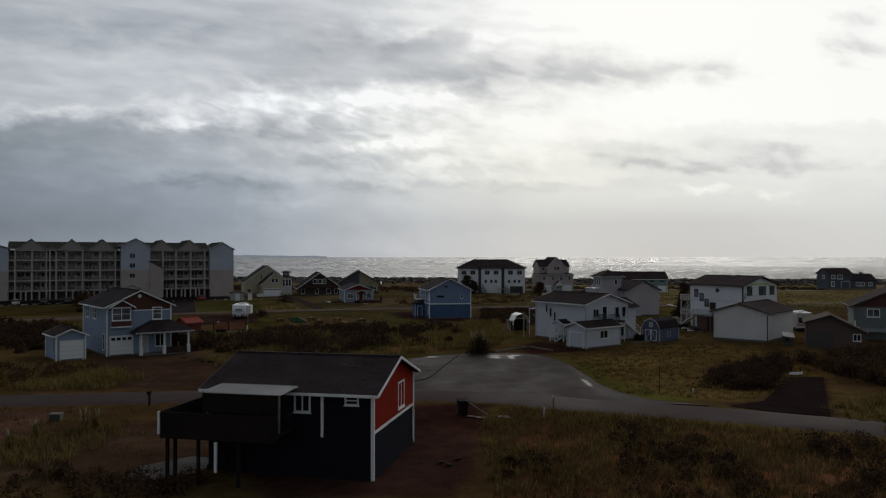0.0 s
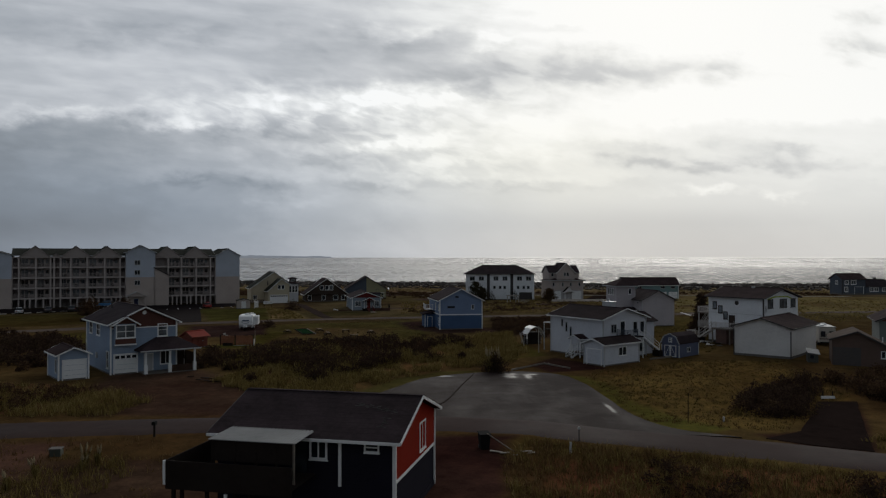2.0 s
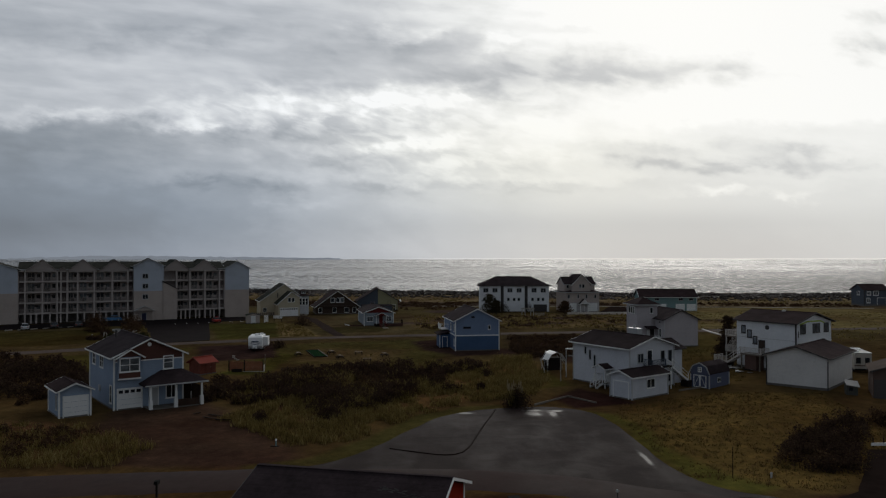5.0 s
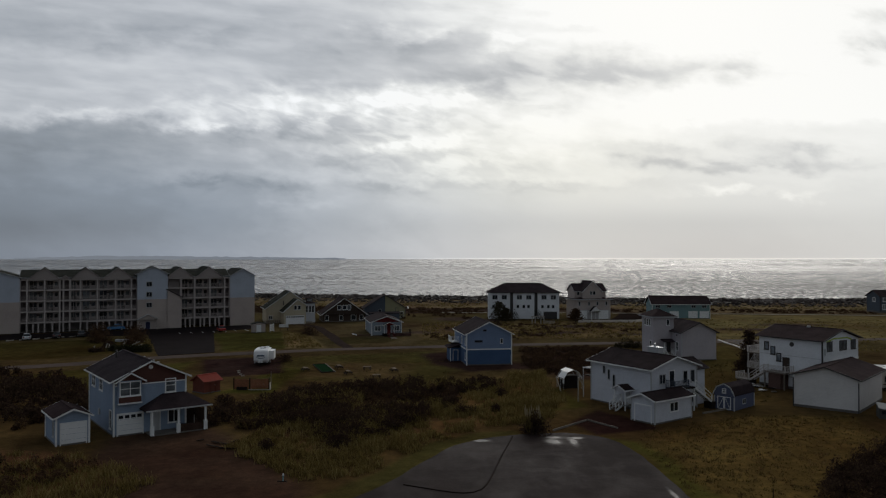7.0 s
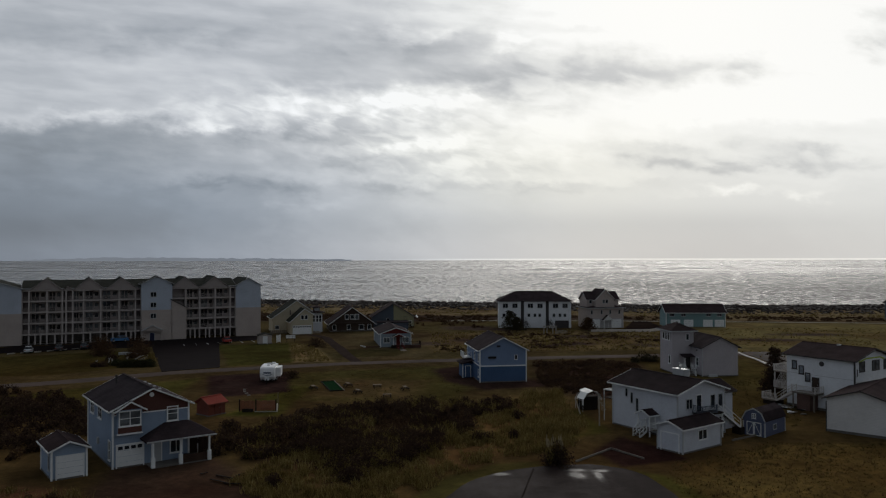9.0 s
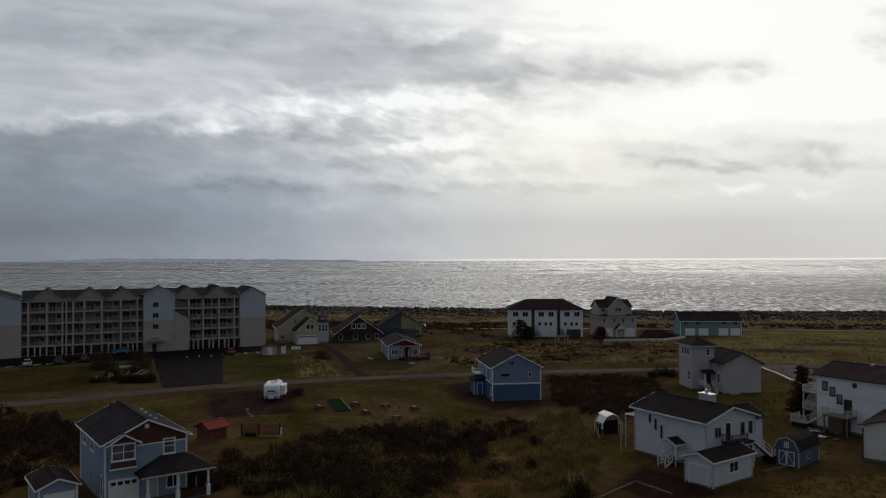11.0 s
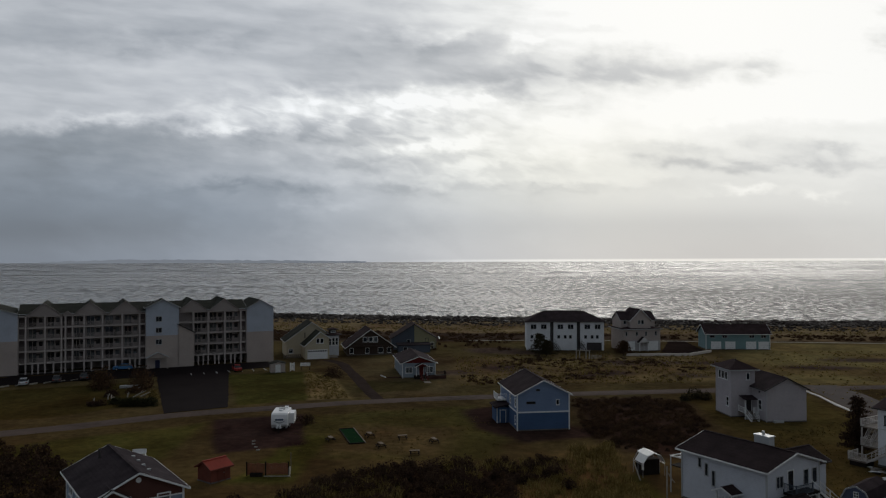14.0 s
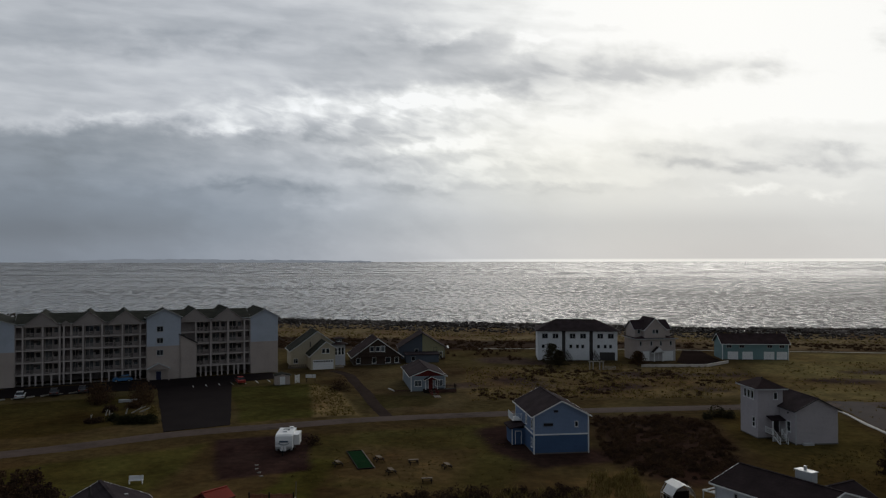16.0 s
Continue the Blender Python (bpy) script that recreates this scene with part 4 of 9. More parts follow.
def door(parent, wall, u, z, wide=0.92, high=2.05, colour=None, trim=None, glazed=False):
    bm = bmesh.new()
    for a in ((u - wide / 2 - 0.1, u - wide / 2, z, z + high + 0.1), (u + wide / 2, u + wide / 2 + 0.1, z, z + high + 0.1), (u - wide / 2, u + wide / 2, z + high, z + high + 0.1)):
        wall.slab(bm, *a, -0.02, 0.08)
    ob = part("door", bm, trim or TRIM, parent)
    leaf = wall.slab(bmesh.new(), u - wide / 2, u + wide / 2, z, z + high, -0.02, 0.03)
    for k in range(2):
        wall.slab(leaf, u - wide * 0.33, u + wide * 0.33, z + 0.2 + k * high * 0.5, z + 0.05 + (k + 0.75) * high * 0.5, 0.02, 0.045)
    part("door_leaf", leaf, GLASS if glazed else (colour or TRIM), ob)
    part("door_handle", wall.slab(bmesh.new(), u + wide * 0.36, u + wide * 0.42, z + 0.98, z + 1.08, 0.03, 0.1), STEEL, ob)
    return ob


def garage_door(parent, wall, u, z, wide, high, colour=None, lights=0, trim=None):
    """A sectional garage door of four panels with an optional row of small lights."""
    bm = bmesh.new()
    for a in ((u - wide / 2 - 0.12, u - wide / 2, z, z + high + 0.12), (u + wide / 2, u + wide / 2 + 0.12, z, z + high + 0.12), (u - wide / 2, u + wide / 2, z + high, z + high + 0.12)):
        wall.slab(bm, *a, -0.02, 0.08)
    ob = part("garage_door", bm, trim or TRIM, parent)
    for k in range(4):
        z0, z1 = z + high * k / 4 + 0.012, z + high * (k + 1) / 4 - 0.012
        p = wall.slab(bmesh.new(), u - wide / 2, u + wide / 2, z0, z1, -0.02, 0.03)
        for i in range(4):
            c = u - wide / 2 + wide * (i + 0.5) / 4
            wall.slab(p, c - wide * 0.1, c + wide * 0.1, z0 + 0.1, z1 - 0.1, 0.02, 0.042)
        part("door_panel", p, colour or TRIM, ob)
    for i in range(lights):
        c = u - wide / 2 + wide * (i + 0.5) / lights
        part("pane", wall.slab(bmesh.new(), c - wide * 0.36 / lights, c + wide * 0.36 / lights, z + high * 0.80, z + high * 0.95, 0.03, 0.05), GLASS, ob)
    return ob


def gable_body(w, d, h, rise, ridge, x=0.0, y=0.0, z=-0.5):
    """A block with a gable at each end of its ridge, which runs along the local x or y axis."""
    bm = bmesh.new()
    if ridge == "y":
        return prism(bm, ((x, y, z), (x + w, y, z), (x + w, y, h), (x + w / 2, y, h + rise), (x, y, h)), (0, d, 0))
    return prism(bm, ((x, y, z), (x, y, h), (x, y + d / 2, h + rise), (x, y + d, h), (x, y + d, z)), (w, 0, 0))


def gable_roof(parent, w, d, h, rise, ridge, roof, trim, over=0.4, x=0.0, y=0.0, thick=0.16, fascia=0.16, label="", start_trim=None):
    """Two slopes with thickness, rake boards on the gables and fascias along the eaves."""
    A, B = (w, d) if ridge == "y" else (d, w)
    k = rise / (A / 2)

    def P(a, b, z):
        return (x + a, y + b, z) if ridge == "y" else (x + b, y + a, z)
    far = (0, B + 2 * over, 0) if ridge == "y" else (B + 2 * over, 0, 0)
    t, ze = thick, h - over * k
    # both slopes in one folded slab
    ob = part("roof", prism(bmesh.new(), (P(-over, -over, ze), P(A / 2, -over, h + rise), P(A + over, -over, ze), P(A + over, -over, ze + t), P(A / 2, -over, h + rise + t), P(-over, -over, ze + t)), far), roof, parent, label)
    part("ridge_cap", beam(bmesh.new(), P(A / 2, -over, h + rise + t), P(A / 2, B + over, h + rise + t), 0.3, 0.06), roof, ob)
    for b in (-over - 0.02, B + over + 0.02):
        rb = bmesh.new()
        for e in (-over, A + over):
            beam(rb, P(e, b, h - over * k + t * 0.45), P(A / 2, b, h + rise + t * 0.45), 0.06, fascia)
        part("rake_board", rb, start_trim if start_trim and b < 0 else trim, ob)
    for e in (-over - 0.03, A + over + 0.03):
        part("fascia", beam(bmesh.new(), P(e, -over, h - over * k + t * 0.35), P(e, B + over, h - over * k + t * 0.35), 0.07, fascia), trim, ob)
    return ob


def hip_roof(parent, x0, y0, x1, y1, z, rise, roof, trim, over=0.45, label="", name="roof"):
    a, b, c, d = x0 - over, y0 - over, x1 + over, y1 + over
    bm = bmesh.new()
    inset = min(c - a, d - b) / 2
    if c - a >= d - b:
        r0, r1 = (a + inset, (b + d) / 2), (c - inset, (b + d) / 2)
    else:
        r0, r1 = ((a + c) / 2, b + inset), ((a + c) / 2, d - inset)
    if (Vector(r0) - Vector(r1)).length < 0.05:
        r1 = (r0[0] + 0.05, r0[1])
    low = [bm.verts.new(p) for p in ((a, b, z), (c, b, z), (c, d, z), (a, d, z))]
    eave = [bm.verts.new(p) for p in ((a, b, z + 0.18), (c, b, z + 0.18), (c, d, z + 0.18), (a, d, z + 0.18))]
    p, q = bm.verts.new((*r0, z + 0.18 + rise)), bm.verts.new((*r1, z + 0.18 + rise))
    bm.faces.new(low[::-1])
    for i in range(4):
        bm.faces.new((low[i], low[(i + 1) % 4], eave[(i + 1) % 4], eave[i]))
    if c - a >= d - b:
        for f in ((eave[0], eave[1], q, p), (eave[1], eave[2], q), (eave[2], eave[3], p, q), (eave[3], eave[0], p)):
            bm.faces.new(f)
    else:
        for f in ((eave[0], eave[1], p), (eave[1], eave[2], q, p), (eave[2], eave[3], q), (eave[3], eave[0], p, q)):
            bm.faces.new(f)
    bmesh.ops.recalc_face_normals(bm, faces=bm.faces)
    ob = part(name, bm, roof, parent, label)
    for s, e in (((a, b), (c, b)), ((c, b), (c, d)), ((c, d), (a, d)), ((a, d), (a, b))):
        part("fascia", beam(bmesh.new(), (*s, z + 0.08), (*e, z + 0.08), 0.06, 0.2), trim, ob)
    return ob


def corner_boards(parent, w, d, h, trim, x=0.0, y=0.0, which="fl fr bl", wide=0.12, z=-0.2):
    spots = {"fl": (x, y), "fr": (x + w, y), "bl": (x, y + d), "br": (x + w, y + d)}
    for key in which.split():
        cx, cy = spots[key]
        part("corner_board", box(bmesh.new(), cx - wide / 2 - 0.03, cy - wide / 2 - 0.03, z, cx + wide / 2 + 0.03, cy + wide / 2 + 0.03, h - 0.04), trim, parent)


def band(parent, wall, u0, u1, z, high, trim, out=0.05, name="trim_board"):
    return part(name, wall.slab(bmesh.new(), u0, u1, z, z + high, -0.02, out), trim, parent)


def railing(parent, points, trim, high=0.95, gap=0.14, base=0.08, name="railing"):
    """Posts, top and bottom rails and balusters along a line of points."""
    ob = None
    bm = bmesh.new()
    for a, b in zip(points, points[1:]):
        a, b = Vector(a), Vector(b)
        beam(bm, a + Vector((0, 0, high)), b + Vector((0, 0, high)), 0.07, 0.06)
        beam(bm, a + Vector((0, 0, base)), b + Vector((0, 0, base)), 0.05, 0.05)
        n = max(2, int((b - a).length / gap))
        for k in range(1, n):
            p = a.lerp(b, k / n)
            beam(bm, p + Vector((0, 0, base)), p + Vector((0, 0, high)), 0.03, 0.03, (0, 1, 0))
    ob = part(name, bm, trim, parent)
    for p in points:
        part("post", beam(bmesh.new(), p, Vector(p) + Vector((0, 0, high + 0.08)), 0.1, 0.1, (0, 1, 0)), trim, ob)
    return ob


def stairs(parent, top, bottom, wide, across, material, trim, rails=True):
    """An open stair between two points; across is its horizontal side direction."""
    top, bottom, across = Vector(top), Vector(bottom), Vector(across).normalized()
    n = max(3, round((top.z - bottom.z) / 0.185))
    ob = thing_part("stair", parent)
    bm = bmesh.new()
    for s in (-1, 1):
        o = across * (s * wide / 2)
        beam(bm, top + o - Vector((0, 0, 0.15)), bottom + o - Vector((0, 0, 0.05)), 0.05, 0.26)
    part("stringer", bm, trim, ob)
    for k in range(n):
        c = bottom.lerp(top, (k + 0.5) / n)
        part("tread", beam(bmesh.new(), c - across * wide / 2, c + across * wide / 2, 0.28, 0.045), material, ob)
    if rails:
        for s in (-1, 1):
            o = across * (s * wide / 2)
            rb = bmesh.new()
            beam(rb, top + o + Vector((0, 0, 0.9)), bottom + o + Vector((0, 0, 0.9)), 0.07, 0.07)
            beam(rb, top + o + Vector((0, 0, 0.45)), bottom + o + Vector((0, 0, 0.45)), 0.05, 0.05)
            for t in (0, 0.5, 1):
                p = bottom.lerp(top, t) + o
                beam(rb, p - Vector((0, 0, 0.1)), p + Vector((0, 0, 0.95)), 0.08, 0.08, (0, 1, 0))
            part("handrail", rb, trim, ob)
    return ob


def thing_part(name, parent):
    """An empty mesh part that carries further pieces."""
    ob = new(name, bpy.data.meshes.new(name))
    ob.parent = parent
    return ob


def house(name, label, x, y, rz, w, d, h, rise, ridge, body, roof, trim, over=0.4, boards="fl fr bl", category="house", dz=0.0, group="", start_trim=None, base=None):
    ob = thing(name, label, category, at(x, y, rz, dz), group)
    part("wall", gable_body(w, d, h, rise, ridge), body, ob)
    part("foundation", box(bmesh.new(), -0.06, -0.06, -0.9, w + 0.06, d + 0.06, 0.16), base or CONCRETE, ob)
    gable_roof(ob, w, d, h, rise, ridge, roof, trim, over, start_trim=start_trim)
    if boards:
        corner_boards(ob, w, d, h, trim, which=boards)
    return ob, faces_of(w, d)


# the dark house with the red gable, close to the camera's start
def red_gable_house():
    # front wall runs from the far left to the near right corner; the red gable faces the other way
    rz, L, D, H, R = -13.4, 10.2, 9.1, 4.72, 1.46
    a = radians(rz)
    cx, cy = -0.75, 47.35
    ob, f = house("navy_house", "navy house with a brick-red gable, white trim and a covered deck", cx - L * math.cos(a), cy - L * math.sin(a), rz, L, D, H, R, "x",
                  NAVY, CHARCOAL, TRIM, 0.42, "fr br", dz=0.11, start_trim=DARKTRIM, base=NAVY)
    part("base_board", box(bmesh.new(), L - 0.09, -0.09, -0.6, L + 0.09, 0.09, -0.15), TRIM, ob)
    g = f["r"]
    # red upper gable above a white band
    q = g.p
    part("gable_cladding", prism(bmesh.new(), (q(0.1, 0, 2.55), q(D - 0.1, 0, 2.55), q(D - 0.1, 0, H), q(D / 2, 0, H + R - 0.06), q(0.1, 0, H)), (0.035, 0, 0)), BARNRED, ob, "brick-red lap siding")
    band(ob, g, 0, D, 2.4, 0.18, TRIM, 0.06)
    window(ob, g, D * 0.655, 2.95, 1.25, 1.5, TRIM, "v")
    fr = f["f"]
    window(ob, fr, 5.95, 3.62, 0.80, 0.86, TRIM, "v", edge=0.11)
    window(ob, fr, 8.95, 4.12, 0.66, 0.38, TRIM, "h", edge=0.09)
    part("downpipe", fr.slab(bmesh.new(), 7.10, 7.26, 2.15, 4.68, 0, 0.1), TRIM, ob)
    # raised deck on posts, with a tin cover leaning on the eave
    x0, x1, y0, y1, z = -1.15, 5.8, -3.2, 0.0, 2.75
    deck = thing_part("deck", ob)
    for k in range(22):
        yk = y0 + (y1 - y0) * k / 22
        part("deck_board", box(bmesh.new(), x0, yk, z - 0.05, x1, yk + 0.12, z), DARKWOOD, deck)
    for a_ in ((x0, y0 - 0.06, z - 0.32, x1, y0, z + 1.15), (x0 - 0.06, y0, z - 0.32, x0, y1 + 1.8, z + 1.15)):
        part("parapet", box(bmesh.new(), *a_), DARKWOOD, deck)
    part("white_board", box(bmesh.new(), x0 - 0.14, y0 - 0.12, z - 0.1, x0 - 0.01, y0 + 0.02, z + 1.15), TRIM, deck)
    for px, py in ((x0 + 0.3, y0 + 0.2), (x0 + 0.6, y0 + 0.5), (x0 + 2.2, y0 + 0.2), (x0 + 2.5, y1 - 0.6), (x0 + 3.4, y1 - 0.3), (x0 + 4.6, y0 + 0.2)):
        part("post", box(bmesh.new(), px - 0.08, py - 0.08, -0.5, px + 0.08, py + 0.08, z - 0.05), DARKWOOD, deck)
    part("white_post", box(bmesh.new(), x0 + 3.3, y0 - 0.1, 0.7, x0 + 3.44, y0 + 0.02, z - 0.4), TRIM, deck)
    tx0, tx1 = 0.75, 5.6
    n = 24
    cover = part("porch_cover", prism(bmesh.new(), ((tx0, 0.5, 4.93), (tx1, 0.5, 4.93), (tx1, 0.5, 4.96), (tx0, 0.5, 4.96)), (0, -2.85, -0.08)), TINROOF, ob, "pale corrugated tin cover")
    for k in range(n):
        u0, u1 = tx0 + (tx1 - tx0) * k / n, tx0 + (tx1 - tx0) * (k + 0.5) / n
        part("tin_rib", prism(bmesh.new(), ((u0, 0.5, 4.955), (u1, 0.5, 4.955), (u1, 0.5, 4.99), (u0, 0.5, 4.99)), (0, -2.87, -0.08)), TINROOF, cover)
    for px in (tx0 + 0.15, 2.2, 3.4, 4.5, tx1 - 0.12):
        part("post", box(bmesh.new(), px - 0.05, -2.25, z, px + 0.05, -2.15, 4.85), DARKWOOD if px < 5 else DECKWOOD, cover)
    part("porch_screen", box(bmesh.new(), tx0 + 0.1, -2.22, z + 1.0, tx1 - 0.1, -2.2, 4.82), DARKWOOD, cover)
    moss = surf("pale_roof_lichen", (0.055, 0.051, 0.050), 0.95, 0.4, 6, 0.2, spec=0.03)
    lr = random.Random(6)
    for k in range(70):
        # an arm along the slope and one running down to the eave
        t = lr.random()
        u, v = (7.1 + 2.25 * t, 0.72 - 0.14 * t) if k % 3 else (9.35 - 0.2 * t, 0.58 - 0.42 * t)
        u, v = u + lr.gauss(0, 0.12), v + lr.gauss(0, 0.025)
        c = Vector((u, v * D / 2, H + R * v + 0.166))
        a_ = Vector((lr.uniform(0.03, 0.13), 0, 0))
        b_ = Vector((0, 1, R / (D / 2))).normalized() * lr.uniform(0.02, 0.06)
        part("lichen_patch", prism(bmesh.new(), (c - a_ - b_, c + a_ - b_, c + a_ + b_, c - a_ + b_), (0, 0, 0.006)), moss, ob)
    part("patio_door", box(bmesh.new(), 4.3, -0.06, z, 5.3, 0.0, z + 1.7), GLASS, ob)
    return ob


red_gable_house()


def blue_garage_house():
    rz, W, D, H, R = 36.5, 7.95, 12.0, 6.25, 1.85
    x, y = -37.75, 101.0
    ob, f = house("blue_house", "two-storey light blue house with maroon gable and garage", x, y, rz, W, D, H, R, "y", BLUE, GREYROOF, TRIM, 0.5, "fl fr bl")
    fr, le = f["f"], f["l"]
    q = fr.p
    part("gable_cladding", prism(bmesh.new(), (q(0.08, 0, 5.7), q(W - 0.08, 0, 5.7), q(W - 0.08, 0, H), q(W / 2, 0, H + R - 0.05), q(0.08, 0, H)), (0, -0.04, 0)), MAROON, ob, "maroon shingle cladding")
    band(ob, fr, 0, W, 5.58, 0.13, TRIM, 0.06)
    # bay with a twin window under its own small gable
    bay = part("bay", box(bmesh.new(), 0.35, -0.55, 3.65, 2.85, 0, 6.2), BLUE, ob)
    bw = Wall((0.35, -0.55), (1, 0), (0, -1))
    part("panel", bw.slab(bmesh.new(), 0.05, 2.45, 3.75, 4.4, -0.01, 0.03), MAROON, bay)
    band(ob, bw, -0.05, 2.55, 3.58, 0.16, TRIM, 0.06)
    window(ob, bw, 1.25, 4.58, 2.05, 1.42, TRIM, "x", PALEGLASS, 0.12)
    gable_roof(ob, 2.5, 1.4, 6.25, 0.75, "y", GREYROOF, TRIM, 0.4, 0.35, -0.55, 0.12, 0.16)
    part("bay_gable", prism(bmesh.new(), ((0.35, -0.53, 6.2), (2.85, -0.53, 6.2), (1.6, -0.53, 6.95)), (0, 0.6, 0)), MAROON, ob)
    window(ob, fr, 6.2, 4.5, 1.0, 1.38, TRIM, "h", PALEGLASS, 0.13)
    garage_door(ob, fr, 1.75, 0.02, 2.65, 2.4, TRIM, 4)
    part("gable_vent", tube(bmesh.new(), (W / 2, 0.02, H + R - 0.62), (W / 2, -0.09, H + R - 0.62), 0.24, 0.24, 12), TRIM, ob)
    for u in (2.3, 6.1):
        window(ob, le, u, 4.5, 1.5, 1.35, TRIM, "x", GLASS, 0.12)
    part("meter_box", le.slab(bmesh.new(), 5.2, 5.7, 1.5, 2.2, 0, 0.18), GREYTRIM, ob)
    window(ob, le, 10.6, 0.8, 0.7, 1.9, TRIM, "h", GLASS, 0.12)
    # hipped porch
    pf = part("porch_floor", box(bmesh.new(), 3.4, -2.3, -0.3, 9.6, 0, 0.14), CONCRETE, ob)
    rb = bmesh.new()
    zl, zh = 2.95, 4.3
    lo = [rb.verts.new(p) for p in ((2.75, -2.7, zl), (10.2, -2.7, zl), (10.2, 2.2, zl), (2.75, 0, zl))]
    lo2 = [rb.verts.new(v.co - Vector((0, 0, 0.16))) for v in lo]
    hi = [rb.verts.new(p) for p in ((5.3, 0, zh), (W, 0, zh), (W, 2.2, zh))]
    for face in ((lo[0], lo[1], hi[1], hi[0]), (lo[1], lo[2], hi[2], hi[1]), (lo[0], hi[0], lo[3]), (lo2[3], lo2[2], lo2[1], lo2[0]), (lo[0], lo2[0], lo2[1], lo[1]), (lo[1], lo2[1], lo2[2], lo[2]), (lo[3], lo2[3], lo2[0], lo[0])):
        rb.faces.new(face)
    bmesh.ops.recalc_face_normals(rb, faces=rb.faces)
    pr = part("porch_roof", rb, CHARCOAL, ob)
    part("fascia", beam(bmesh.new(), (2.75, -2.73, zl - 0.06), (10.2, -2.73, zl - 0.06), 0.05, 0.16), GREYTRIM, pr)
    for px, py in ((3.5, -2.3), (6.4, -2.3), (9.5, -2.3), (9.6, 1.6)):
        post = bmesh.new()
        box(post, px - 0.1, py - 0.1, 0.1, px + 0.1, py + 0.1, 2.82)
        box(post, px - 0.19, py - 0.19, 0.1, px + 0.19, py + 0.19, 1.15)
        part("porch_post", post, TRIM, pf)
    lattice = surf("brown_porch_screen", (0.055, 0.034, 0.026), 0.85, 0.3, 4, 0.2, spec=0.1)
    part("porch_wall", box(bmesh.new(), 6.6, -2.2, -0.2, 9.4, -2.1, 0.95), lattice, pf)
    part("porch_back", box(bmesh.new(), 8.0, 1.5, -0.2, 9.55, 1.6, 2.6), lattice, pf)
    for k in range(9):
        part("screen_slat", box(bmesh.new(), 9.52, -2.0 + k * 0.42, 0.1, 9.58, -1.76 + k * 0.42, 2.3), lattice, pf)
    part("porch_bench", box(bmesh.new(), 7.2, -0.7, 0.14, 8.6, -0.15, 0.6), DARKWOOD, pf)
    window(ob, fr, 6.6, 0.95, 1.2, 1.5, TRIM, "v")
    door(ob, fr, 4.5, 0.15, 0.95, 2.1, GREYTRIM)
    for k in range(4):
        part("roof_vent", box(bmesh.new(), W * 0.68, 2.6 + k * 2.0, H + R * 0.5, W * 0.68 + 0.3, 2.9 + k * 2.0, H + R * 0.75), GREYTRIM, ob)
    part("flue", tube(bmesh.new(), (2.6, D - 2.2, H + 0.9), (2.6, D - 2.2, H + 2.3), 0.12, 0.12, 10), DARKTRIM, ob)
    # small matching garage
    sh, g = house("garage", "small light blue single garage with white door", -42.0, 96.75, 37.5, 3.25, 5.5, 3.0, 0.7, "y", BLUE, BROWNROOF, TRIM, 0.35, "fl fr bl", "garage")
    garage_door(sh, g["f"], 1.7, 0.0, 2.45, 2.3, WHITEPAINT, 0)
    window(sh, g["l"], 4.2, 0.9, 0.5, 1.4, GREYTRIM, "")
    return ob


blue_garage_house()


